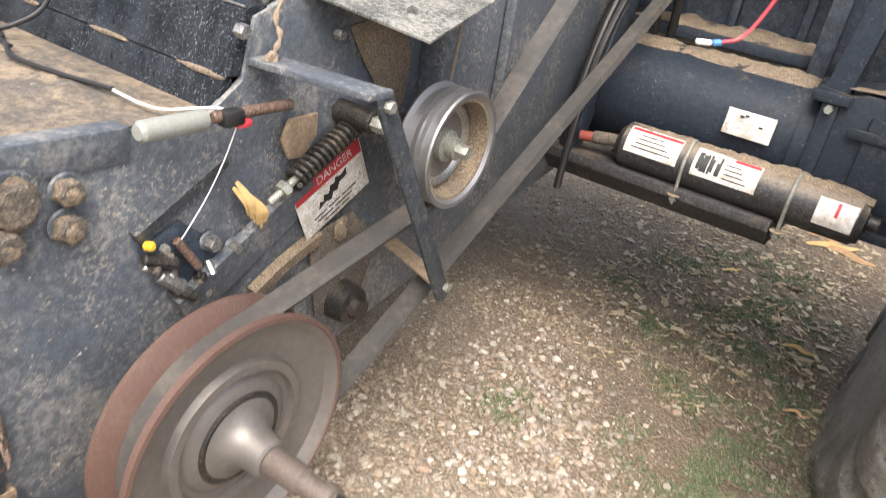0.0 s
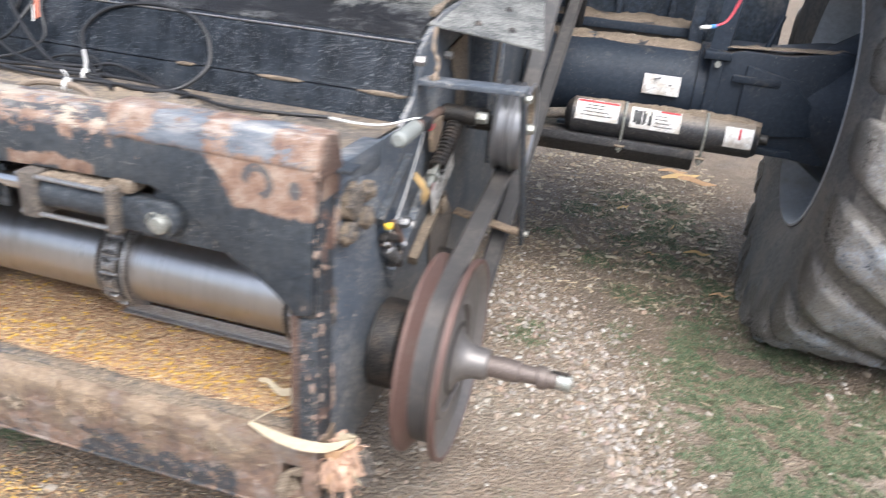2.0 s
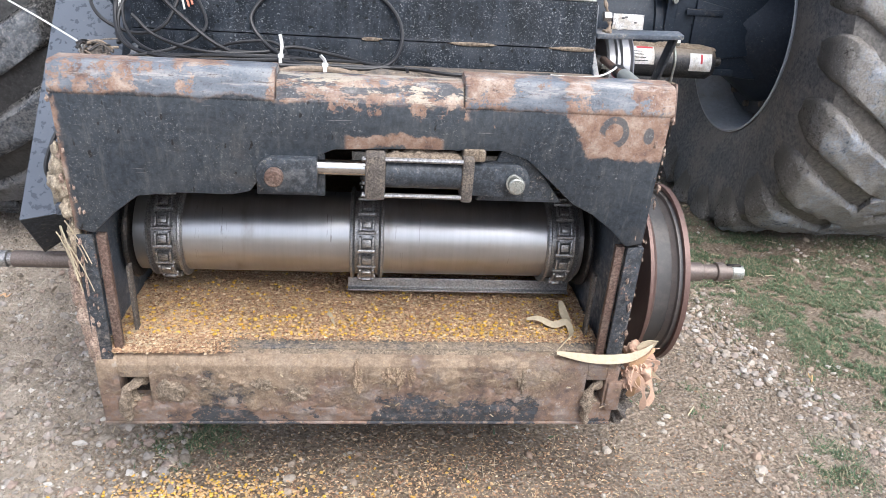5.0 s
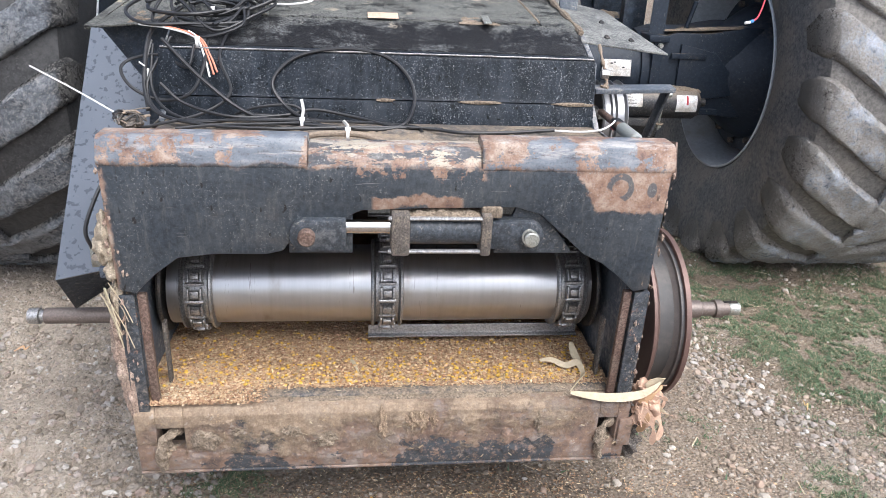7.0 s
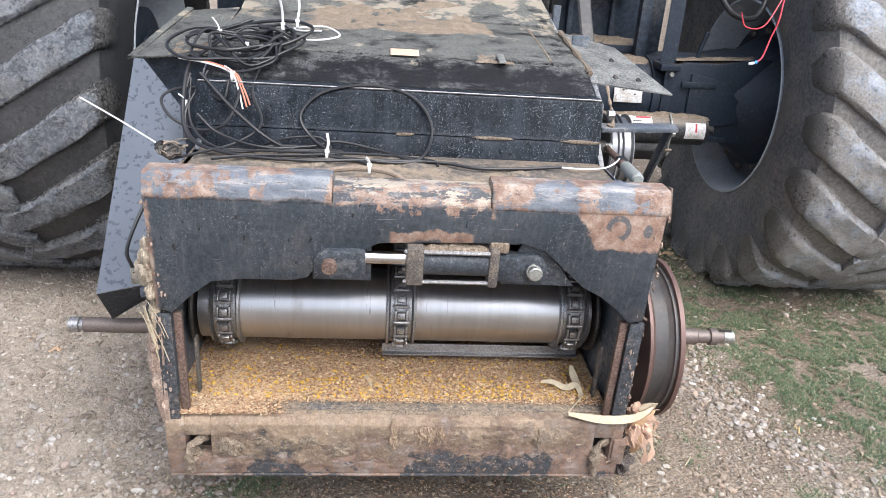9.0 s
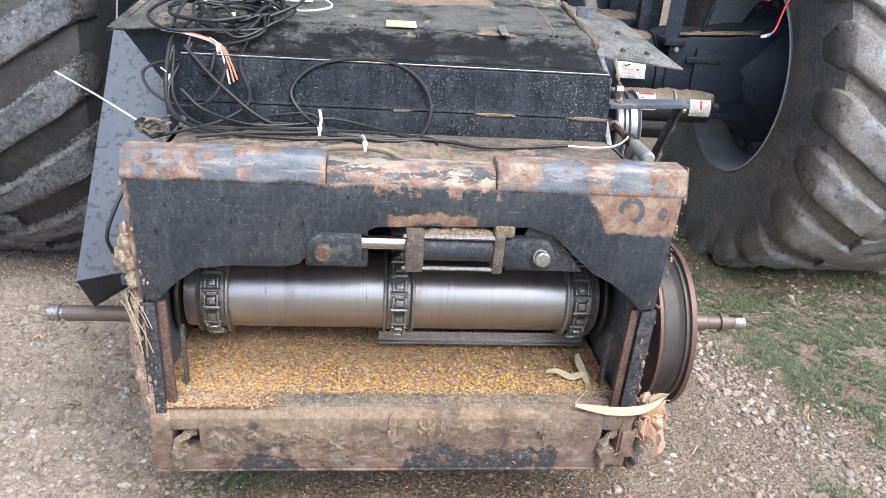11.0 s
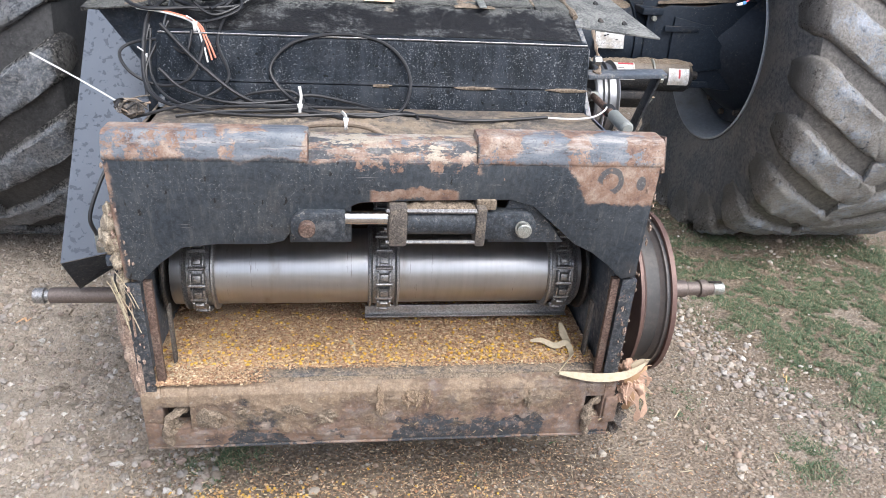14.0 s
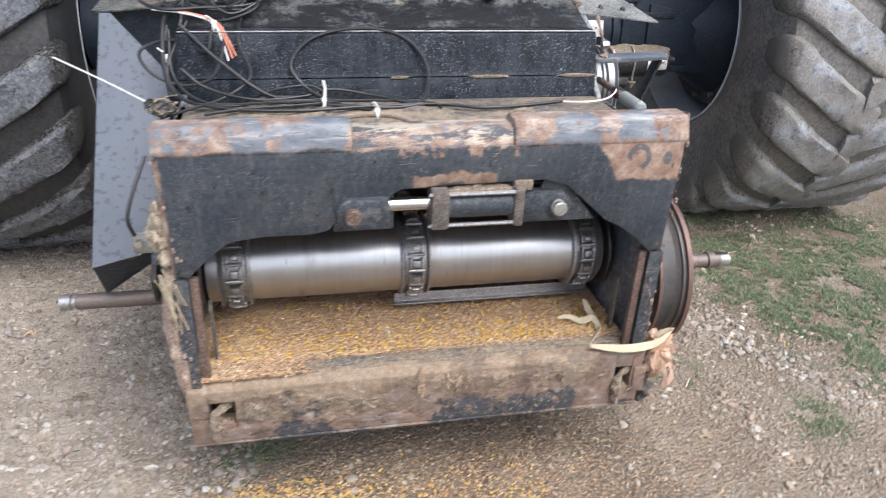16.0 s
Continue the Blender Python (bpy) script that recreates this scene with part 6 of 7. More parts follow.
def wheel(x_in, x_out, label, lug_paint, tyre_paint, wide):
    """Tyre, chevron lugs, rim and disc; x_in is the side towards the machine. The tyre bulges where it bears on the ground."""
    s = 1 if x_out > x_in else -1
    w = abs(x_out - x_in)
    xc = (x_in + x_out) / 2
    hub = thing("wheel", (xc, WHEEL_Y, WHEEL_Z), label, "wheel", "drive wheels")
    R, RR = 1.035, 0.535
    L = lambda u: (xc + (u - 0.5) * w * s, WHEEL_Y, WHEEL_Z)

    def settle(v):
        k = max(0.0, (0.65 - v.z) / 0.55) ** 2
        v.x += (v.x - xc) / (0.5 * w) * 0.075 * k
        v.z = max(v.z, GROUND_Z + 0.004)

    prof = [(RR - 0.01, 0.085), (RR + 0.03, 0.065), (0.68, 0.045), (0.81, 0.04), (0.93, 0.045), (1.0, 0.065), (1.022, 0.10), (R, 0.25), (R + 0.006, 0.5), (R, 0.75), (1.022, 0.90), (1.0, 0.935), (0.93, 0.955), (0.81, 0.96), (0.68, 0.955), (RR + 0.03, 0.935), (RR - 0.01, 0.915), (RR - 0.03, 0.5), (RR - 0.01, 0.085)]
    bm = lathe(prof, L(0), L(1), 120)
    for v in bm.verts:
        settle(v.co)
    tyre = part("tyre", bm, tyre_paint, hub, "weathered black tyre")
    part("rim", lathe([(RR - 0.002, 0.090), (RR + 0.004, 0.070), (RR - 0.006, 0.068), (RR - 0.018, 0.10), (RR - 0.045, 0.3), (RR - 0.06, 0.58), (0.30, 0.60), (0.26, 0.62), (0.0, 0.62), (0, 0.64), (RR - 0.05, 0.62), (RR - 0.045, 0.9), (RR + 0.006, 0.94), (RR + 0.006, 0.95), (RR - 0.035, 0.5), (RR - 0.002, 0.090)], L(0), L(1), 72), RIM_GREY, hub, "grey steel rim")
    part("planet_hub", lathe([(0, 0), (0.30, 0), (0.30, 0.4), (0.24, 0.6), (0.24, 1), (0, 1)], L(0.16), L(0.60), 40), RECESS, hub)
    lug_count = 22
    outer = [(0.044, 0.82), (0.034, 0.89), (0.034, 0.955), (0.043, 1.015), (0.066, 1.050), (0.10, 1.064)] + [(0.10 + 0.45 * i / 15, 1.068) for i in range(1, 16)]
    inner = [(0.065, 0.82), (0.060, 0.89), (0.060, 0.955), (0.075, 0.99), (0.10, 1.010), (0.13, 1.014)] + [(0.13 + 0.42 * i / 15, 1.016) for i in range(1, 16)]
    across = [(a * wide, k) for a, k in ((-0.080, 0.0), (-0.074, 0.35), (-0.068, 0.75), (-0.058, 1.02), (-0.034, 0.99), (0.0, 0.96), (0.030, 1.03), (0.058, 0.95), (0.068, 0.70), (0.076, 0.35), (0.080, 0.0))]
    for half in (0, 1):
        for turn in range(lug_count):
            phi = 2 * math.pi * (turn + 0.5 * half) / lug_count + PHASE
            bm = bmesh.new()
            rings = []
            for (uo, ro), (ui, ri) in zip(outer, inner):
                q = min(1.0, max(0.0, (uo - 0.035) / 0.515))
                swing = -0.32 * (1 - q) ** 1.15
                grow = (1.0 + 0.15 * (1 - q)) * (0.62 if ro < 0.84 else 0.8 if ro < 0.92 else 1.0)
                ring = []
                for aa, k in across:
                    u, rr = ui + (uo - ui) * k, ri + (ro - ri) * k
                    if half:
                        u = 1 - u
                    x = (u - 0.5) * w * s
                    wob = Vector((x * 9, aa * 60 + turn * 7.7, half * 5.0 + rr * 8))
                    th = phi + swing + aa * grow + 0.010 * noise.noise(wob)
                    if k > 0.2:
                        rr += 0.012 * noise.noise(wob * 1.7 + Vector((3, 3, 3))) + 0.011 * noise.noise(wob * 4.3)
                    p = Vector((xc + x, WHEEL_Y - rr * math.cos(th), WHEEL_Z - rr * math.sin(th)))
                    settle(p)
                    ring.append(bm.verts.new(p))
                rings.append(ring)
            m = len(across)
            for p, q in zip(rings, rings[1:]):
                for j in range(m):
                    bm.faces.new((p[j], p[(j + 1) % m], q[(j + 1) % m], q[j]))
            bm.faces.new(rings[0])
            bm.faces.new(rings[-1][::-1])
            part("lug", bm, lug_paint, tyre, sharp=50)
    return hub


PHASE = 0.0
RIM_GREY = worn("grey_dusty_rim", (0.44, 0.465, 0.49), (0.34, 0.325, 0.30), 0.38, 0.4, speck=0.2, scale=5, gritty=0.3)
wheel(1.84, 2.90, "very wide tractor tyre with worn muddy chevron lugs", LUG_DRY, RUBBER_DRY, 1.22)
wheel(-1.12, -2.18, "very wide tractor tyre with chevron lugs, wet and dark", LUG_WET, RUBBER_WET, 1.0)

# ---- cables and ties ----


def cable(knots, r=0.0055, label="loose black cable lying over the feeder house", material=None, name="cable", group="loose cables"):
    return single(name, tube(knots, r * 0.72, 8, 8), material or CABLE, label, "cable", group)


# loop that stands against the cover
cable([(-0.62, 0.62, 1.40), (-0.50, 0.545, 1.30), (-0.36, 0.50, 1.215), (-0.15, 0.44, 1.203), (0.03, 0.44, 1.203), (0.085, 0.53, 1.25), (0.07, 0.575, 1.32), (0.0, 0.605, 1.374),
       (-0.12, 0.612, 1.390), (-0.25, 0.595, 1.365), (-0.315, 0.565, 1.30), (-0.28, 0.53, 1.24), (-0.20, 0.47, 1.206), (-0.10, 0.40, 1.20)], 0.0075, "black cable with a loop leaning on the cover")
cable([(-0.66, 0.66, 1.39), (-0.67, 0.58, 1.30), (-0.63, 0.50, 1.225), (-0.50, 0.43, 1.206), (-0.30, 0.40, 1.204), (-0.10, 0.43, 1.204), (0.10, 0.44, 1.203), (0.22, 0.40, 1.202), (0.35, 0.41, 1.203), (0.48, 0.44, 1.205)], 0.007)
cable([(-0.60, 0.64, 1.405), (-0.66, 0.57, 1.28), (-0.60, 0.48, 1.215), (-0.46, 0.46, 1.206), (-0.40, 0.51, 1.212), (-0.30, 0.52, 1.212), (-0.18, 0.49, 1.206), (-0.30, 0.44, 1.208), (-0.45, 0.42, 1.206), (-0.55, 0.38, 1.204)], 0.0065)
cable([(-0.50, 0.66, 1.41), (-0.505, 0.57, 1.33), (-0.54, 0.53, 1.265), (-0.62, 0.54, 1.245), (-0.70, 0.56, 1.275), (-0.735, 0.60, 1.32), (-0.70, 0.63, 1.345), (-0.62, 0.62, 1.355), (-0.55, 0.58, 1.33), (-0.53, 0.60, 1.39)], 0.0065)
cable([(-0.655, 0.65, 1.38), (-0.64, 0.55, 1.265), (-0.55, 0.47, 1.212), (-0.38, 0.46, 1.212), (-0.24, 0.47, 1.211), (-0.10, 0.48, 1.208), (0.02, 0.47, 1.206), (0.09, 0.45, 1.204), (0.10, 0.40, 1.203)], 0.006)
cable([(-0.45, 0.70, 1.42), (-0.46, 0.585, 1.36), (-0.43, 0.545, 1.27), (-0.50, 0.50, 1.22), (-0.60, 0.42, 1.206), (-0.66, 0.36, 1.203)], 0.006)
cable([(-0.42, 0.53, 1.212), (-0.35, 0.525, 1.235), (-0.26, 0.53, 1.24), (-0.22, 0.50, 1.214), (-0.30, 0.47, 1.214), (-0.40, 0.48, 1.213)], 0.0055)
cable([(-0.25, 0.25, 1.205), (-0.18, 0.25, 1.228), (-0.08, 0.245, 1.232), (-0.02, 0.23, 1.220), (0.005, 0.21, 1.198)], 0.011, "stiff dusty hose stub on the deck", CORD, "hose_stub")
single("loom_sleeve", tube([(0.47, 0.44, 1.204), (0.56, 0.44, 1.202), (0.62, 0.445, 1.208), (0.66, 0.475, 1.218), (0.68, 0.51, 1.220), (0.69, 0.54, 1.208)], 0.0028), WHITE_PLASTIC, "white-taped cable end reaching the handle", "cable", "loose cables")
single("dangling_wire", tube([(0.690, 0.548, 1.190), (0.680, 0.530, 1.12), (0.672, 0.500, 1.05), (0.664, 0.462, 0.985), (0.655, 0.452, 0.960)], 0.0016, 6), WHITE_PLASTIC, "thin pale wire hanging down the side plate", "wire")
cable([(-0.62, 0.55, 1.29), (-0.55, 0.52, 1.24), (-0.42, 0.48, 1.216), (-0.28, 0.51, 1.216), (-0.20, 0.535, 1.228), (-0.08, 0.51, 1.214), (0.02, 0.45, 1.206), (0.16, 0.43, 1.204)], 0.0062)
# heap of cables on the lid
rng = random.Random(17)
for i in range(9):
    cx, cy = -0.50 + rng.uniform(-0.06, 0.10), 0.80 + rng.uniform(-0.07, 0.10)
    n, r0, ph = 10, rng.uniform(0.05, 0.13), rng.uniform(0, 6.3)
    knots = []
    for k in range(n):
        w = ph + k * 0.85
        rr = r0 * rng.uniform(0.7, 1.2)
        x, y = cx + rr * 1.25 * math.cos(w), cy + rr * math.sin(w)
        z = 1.455 + 0.10 * (y - 0.80) + (min(0, y - 0.78) * 0.42) + 0.012 + 0.05 * rng.random() * (1 - i * 0.03)
        knots.append((x, y, z))
    cable(knots, rng.uniform(0.0055, 0.008), "black cable coiled in a heap on the lid")
cable([(-0.60, 0.80, 1.47), (-0.66, 0.70, 1.42), (-0.67, 0.63, 1.36), (-0.665, 0.57, 1.28), (-0.65, 0.52, 1.22)], 0.009, "thick black cable dropping from the lid")
cable([(-0.44, 0.90, 1.50), (-0.30, 0.98, 1.515), (-0.24, 0.95, 1.51), (-0.22, 0.90, 1.495), (-0.30, 0.85, 1.485), (-0.42, 0.86, 1.49)], 0.0045, "white cable ring among the heap", WHITE_PLASTIC, "white_cable")
cable([(-0.40, 0.95, 1.51), (-0.35, 0.92, 1.505), (-0.28, 0.935, 1.506)], 0.0045, "white cable end among the heap", WHITE_PLASTIC, "white_cable")
for dx in (0.0, 0.012, 0.022):
    single("signal_wire", tube([(-0.70 + dx, 0.70, 1.428), (-0.61 + dx, 0.655, 1.425), (-0.53 + dx * 0.6, 0.625, 1.405), (-0.505 + dx * 0.8, 0.60, 1.36), (-0.49 + dx, 0.578, 1.305 + dx * 0.6)], 0.0028, 6), ORANGE_WIRE if dx else WHITE_PLASTIC, "thin orange and white signal wire with a bare end", "wire", "signal wires")


def zip_tie(p, d, length, r=0.0028):
    """A tie's band and its upright tail."""
    p, d = Vector(p), Vector(d).normalized()
    bm = tube([p, p + d * length * 0.5 + Vector((0.004, 0, 0)), p + d * length], 0, section=(0.004, 0.0014))
    box(p.x - 0.007, p.x + 0.007, p.y - 0.006, p.y + 0.006, p.z - 0.005, p.z + 0.005, 0.0015, bm)
    hoop = [p + Vector((0.0, 0.013 * math.cos(w), -0.012 + 0.013 * math.sin(w))) for w in [2 * math.pi * k / 8 for k in range(9)]]
    tube(hoop, 0, section=(0.004, 0.0012), steps=2, bm=bm)
    return single("cable_tie", bm, WHITE_PLASTIC, "white plastic cable tie with a long tail", "cable tie", "cable ties")


zip_tie((-0.228, 0.46, 1.218), (0.0, -0.02, 1), 0.055)
zip_tie((-0.525, 0.625, 1.405), (-0.3, 0.0, 0.25), 0.03)
zip_tie((-0.665, 0.60, 1.315), (-0.5, 0, 0.6), 0.03)
zip_tie((-0.40, 0.86, 1.53), (-0.15, 0.1, 1), 0.09)
zip_tie((-0.355, 0.88, 1.54), (0.05, 0.1, 1), 0.08)
zip_tie((-0.60, 0.84, 1.50), (-0.4, 0.3, 0.6), 0.05)
zip_tie((-0.10, 0.25, 1.242), (-0.3, 0.0, 0.6), 0.025)
zip_tie((-0.685, 0.36, 1.245), (-0.9, 0.45, 0.35), 0.285)
zip_tie((-0.50, 0.76, 1.475), (-0.4, -0.1, -0.5), 0.04)
knot = thing("knot_of_twine", (-0.655, 0.37, 1.23), "muddy twine knotted round the cable ends", "twine")
part("wad", lump((-0.655, 0.37, 1.222), (0.030, 0.035, 0.016), 6, 0.5), MUDDY_IRON, knot)
rng = random.Random(31)
for i in range(16):
    a = Vector((-0.655 + rng.uniform(-0.03, 0.03), 0.37 + rng.uniform(-0.03, 0.03), 1.225 + rng.uniform(0, 0.02)))
    d = Vector((rng.uniform(-0.06, 0.06), rng.uniform(-0.05, 0.05), rng.uniform(-0.02, 0.02)))
    part("strand", tube([a - d * 0.5, a + Vector((0, 0, rng.uniform(0.0, 0.02))), a + d * 0.5], rng.uniform(0.0018, 0.004), 6, 5), (MUDDY_IRON, CORD, GREASE)[i % 3], knot)
PLACE = SIDE_SET
single("tied_cord", tube([(0.648, 0.70, 1.40), (0.656, 0.668, 1.355), (0.668, 0.668, 1.325), (0.672, 0.652, 1.30), (0.668, 0.645, 1.283)], 0.005, 8, taper=lambda t: 1 + 0.35 * math.sin(31 * t)), CORD, "frayed tan cord tied to the bracket", "cord")
single("cord_knot", lump((0.668, 0.648, 1.279), (0.013, 0.016, 0.015), 8, 0.7), CORD, "frayed knot of tan cord", "cord")

PLACE = HOME
# red wire with a crimped end, hung from above beside the wheel
W0 = (1.33, 1.06, 1.467)
lead = thing("red_lead", W0, "loose red wire with a crimped blue and white end", "wire")
part("wire", tube([(1.345, 1.066, 1.47), (1.375, 1.09, 1.488), (1.40, 1.11, 1.55), (1.43, 1.13, 1.66), (1.46, 1.25, 1.88), (1.42, 1.7, 2.22), (1.38, 2.25, 2.364)], 0.0032, 8), RED_WIRE, lead)
part("wire", tube([(1.43, 1.14, 1.70), (1.36, 1.10, 1.60), (1.30, 1.12, 1.59), (1.27, 1.12, 1.64)], 0.0028, 8), RED_WIRE, lead)
part("crimp", rod((1.332, 1.060, 1.4665), (1.347, 1.067, 1.471), 0.0062, 10), BLUE_PLASTIC, lead, "blue crimp sleeve")
part("terminal", rod((1.306, 1.048, 1.464), (1.332, 1.060, 1.4665), 0.0055, 10), WHITE_PLASTIC, lead, "white terminal end")

# ---- husks, leaves and mud clods ----


def strip_leaf(name, knots, width, material, label, category="husk", group="husks on the beam"):
    bm = tube(knots, 0, section=(width, 0.0009), steps=8, face=(0.1, -0.75, 0.66), taper=lambda t: max(0.06, math.sin(math.pi * min(1, 0.08 + t * 0.92)) ** 0.7))
    return single(name, bm, material, label, category, group)


PLACE = FACE_SET
strip_leaf("maize_husk", [(0.43, 0.15, 0.632), (0.46, 0.142, 0.640), (0.50, 0.13, 0.628), (0.532, 0.125, 0.640), (0.54, 0.09, 0.628), (0.515, 0.05, 0.632), (0.485, 0.02, 0.618)], 0.009, HUSK, "pale dry maize husk curled on the beam")
strip_leaf("maize_husk", [(0.485, 0.012, 0.622), (0.53, 0.000, 0.620), (0.58, -0.007, 0.617), (0.63, -0.009, 0.618), (0.675, -0.005, 0.622), (0.71, 0.000, 0.637), (0.735, 0.01, 0.652)], 0.0120, HUSK, "long pale maize husk lying across the beam end")
strip_leaf("maize_husk", [(0.53, 0.20, 0.66), (0.535, 0.16, 0.64), (0.545, 0.12, 0.635)], 0.012, HUSK, "short pale husk scrap")
strip_leaf("straw_stalk", [(-0.115, 0.21, 0.612), (-0.10, 0.17, 0.622), (-0.085, 0.125, 0.618)], 0.005, HUSK, "split pale stalk on the grain", "straw")
clump = thing("husk_clump", (0.71, 0.04, 0.5), "torn brown husk bunch wedged at the beam end", "husk")
rng = random.Random(4)
for i in range(16):
    a = Vector((0.676 + rng.uniform(0, 0.03), 0.025 + rng.uniform(-0.03, 0.03), 0.610 + rng.uniform(-0.05, 0.02)))
    d = Vector((rng.uniform(-0.01, 0.065), rng.uniform(-0.045, 0.02), rng.uniform(-0.095, -0.02)))
    if i % 5 == 0:
        d = Vector((rng.uniform(0.03, 0.06), rng.uniform(-0.03, 0.02), rng.uniform(0.02, 0.06)))
    bend = Vector((rng.uniform(0.0, 0.03), rng.uniform(-0.025, 0.005), 0.012))
    part("husk_strip", tube([a, a + d * 0.35 + bend, a + d * 0.7 + bend * 0.8, a + d], 0, section=(rng.uniform(0.009, 0.020), 0.0009), steps=6, taper=lambda t: max(0.12, (0.6 + 0.4 * math.sin(9 * t)) * (1 - 0.75 * t * t)), face=(rng.uniform(-0.6, 0.6), -1, rng.uniform(-0.4, 0.6))), (HUSK_BROWN, FIBRE, HUSK, FIBRE)[i % 4], clump)
for k, (x, y, z, a, b, c) in enumerate(((0.702, 0.026, 0.598, 0.026, 0.028, 0.030), (0.718, 0.014, 0.566, 0.026, 0.024, 0.034), (0.696, 0.012, 0.540, 0.020, 0.020, 0.026))):
    part("core", lump((x, y, z), (a, b, c), 12 + k, 1.0, level=4), FIBRE, clump, sharp=60)
bm = bmesh.new()
for i in range(80):
    d = Vector((rng.gauss(0, 1), rng.gauss(0, 1), rng.gauss(0, 1))).normalized()
    a = Vector((0.706, 0.018, 0.572)) + Vector((d.x * 0.030, d.y * 0.027, d.z * 0.048))
    e = Vector((rng.gauss(0.15, 0.5), rng.gauss(-0.2, 0.5), rng.gauss(-0.6, 0.6))).normalized() * rng.uniform(0.012, 0.045) + d * 0.006
    tube([a, a + e * 0.5 + d * 0.006, a + e], 0, 4, 3, bm=bm, section=(rng.uniform(0.0006, 0.0022), 0.0005))
tagged(part("fibre_tuft", bm, FIBRE, clump, "pinkish torn fibres"), kind="stuff")
for i, (x, y, z, sx, sz) in enumerate(((0.69, 0.10, 0.47, 0.05, 0.035), (0.67, 0.06, 0.44, 0.04, 0.04), (0.70, 0.16, 0.45, 0.03, 0.03))):
    single("mud_clod", lump((x, y, z), (sx, 0.05, sz), i + 20, 0.8, level=4), MUDDY_IRON, "dark muddy clod hanging at the beam end", "clod", "mud clods", sharp=18)
moss = thing("chaff_clump", (-0.69, 0.06, 0.95), "bunch of wet chaff and straw caught on the post", "chaff")
for i, (x, z, a, c) in enumerate(((-0.660, 1.085, 0.020, 0.046), (-0.666, 1.040, 0.026, 0.040), (-0.658, 0.985, 0.016, 0.030), (-0.654, 0.915, 0.014, 0.046), (-0.660, 0.850, 0.020, 0.055), (-0.664, 0.780, 0.024, 0.060), (-0.662, 0.705, 0.023, 0.060), (-0.656, 0.630, 0.018, 0.055))):
    part("wad", lump((x, 0.030, z), (a, 0.030, c), 14 + i, 0.42, level=4), BEIGE if i < 4 else CLAY, moss, sharp=70)
part("grey_lug", box(-0.688, -0.655, 0.020, 0.050, 0.965, 0.992, 0.004), PAN, moss, "grey block under the packed chaff")
for i in range(9):
    a = Vector((-0.686 + rng.uniform(0, 0.022), 0.000 + rng.uniform(-0.012, 0.012), 0.965 + rng.uniform(-0.05, 0.012)))
    d = Vector((rng.uniform(0.018, 0.050), rng.uniform(-0.02, 0.0), rng.uniform(-0.135, -0.06)))
    part("straw", tube([a, a + d * 0.5 + Vector((rng.uniform(-0.006, 0.006), 0, 0)), a + d], 0, section=(rng.uniform(0.0015, 0.0042), 0.001), steps=4), HUSK if i % 3 else BEIGE, moss)
part("post_mud", crust(lambda u, v: ((-0.658 + 0.020 * u + 0.020 * v * (1 - u), 0.0015, 0.56 + 0.36 * v), (-0.1, -1, 0)), 20, 110, 0.007, 6.0, 18.0), CLAY, moss, "pinkish clay stuck down the post", sharp=70)
PLACE = SIDE_SET
leaf = bmesh.new()
for k in range(6):
    start = Vector((0.654, 0.568 + 0.0085 * k, 1.052 - 0.010 * abs(k - 1)))
    end = Vector((0.668, 0.596 + 0.0085 * k, 0.938 + 0.010 * abs(k - 4)))
    tube([start, (start + end) / 2 + Vector((0.010 + 0.005 * (k % 2), 0.004, 0)), end], 0, section=(0.0080, 0.0008), steps=6, bm=leaf, face=(1, 0.3 * (-1) ** k, 0), taper=lambda t: max(0.3, math.sin(math.pi * (0.15 + 0.7 * t))))
single("dry_leaf", leaf, LEAF_M, "folded ochre dry leaf stuck on the side plate", "leaf")
PLACE = HOME
for i, (x, y, rot, ln) in enumerate(((1.73, 2.39, 0.2, 0.10), (1.56, 4.50, 0.6, 0.34), (1.66, 4.44, -0.25, 0.32), (1.64, 2.94, 0.15, 0.15), (1.50, 4.62, 0.1, 0.22), (1.19, 3.53, 0.9, 0.12), (1.38, 2.80, 0.1, 0.06), (1.50, 3.30, 1.3, 0.07), (-1.40, 1.13, 0.4, 0.06), (1.62, 0.62, 1.4, 0.05))):
    d = Vector((math.cos(rot), math.sin(rot), 0)) * ln * 0.5
    p = Vector((x, y, ground_height(x, y) + 0.012))
    strip_leaf("dry_husk", [p - d, p - d * 0.3 + Vector((0.01, 0.01, 0.012)), p + d * 0.4 + Vector((0.0, -0.008, 0.004)), p + d + Vector((0, 0, 0.012))], ln * 0.06, LEAF_M if i % 2 else HUSK_BROWN, "dry husk lying on the gravel", group="husks on the gravel")

# ---- loose grain on the feeder floor ----
PLACE = FLOOR_SET
bm = bmesh.new()
gx = [-0.617 + 1.234 * i / 60 for i in range(61)]
gy = [0.095 + 0.80 * i / 36 for i in range(37)]
grid = [[bm.verts.new((x, y, 0.602 + 0.010 * noise.noise(Vector((x * 9, y * 9, 1))) + 0.012 * max(0, 1 - abs(x + 0.5) * 4) + 0.02 * max(0, y - 0.5))) for x in gx] for y in gy]
for r0, r1 in zip(grid, grid[1:]):
    for i in range(60):
        bm.faces.new((r0[i], r0[i + 1], r1[i + 1], r1[i]))
single("grain_bed", bm, GRAIN_BED, "layer of broken grain and dust on the feeder floor", "grain", kind="stuff", sharp=80)

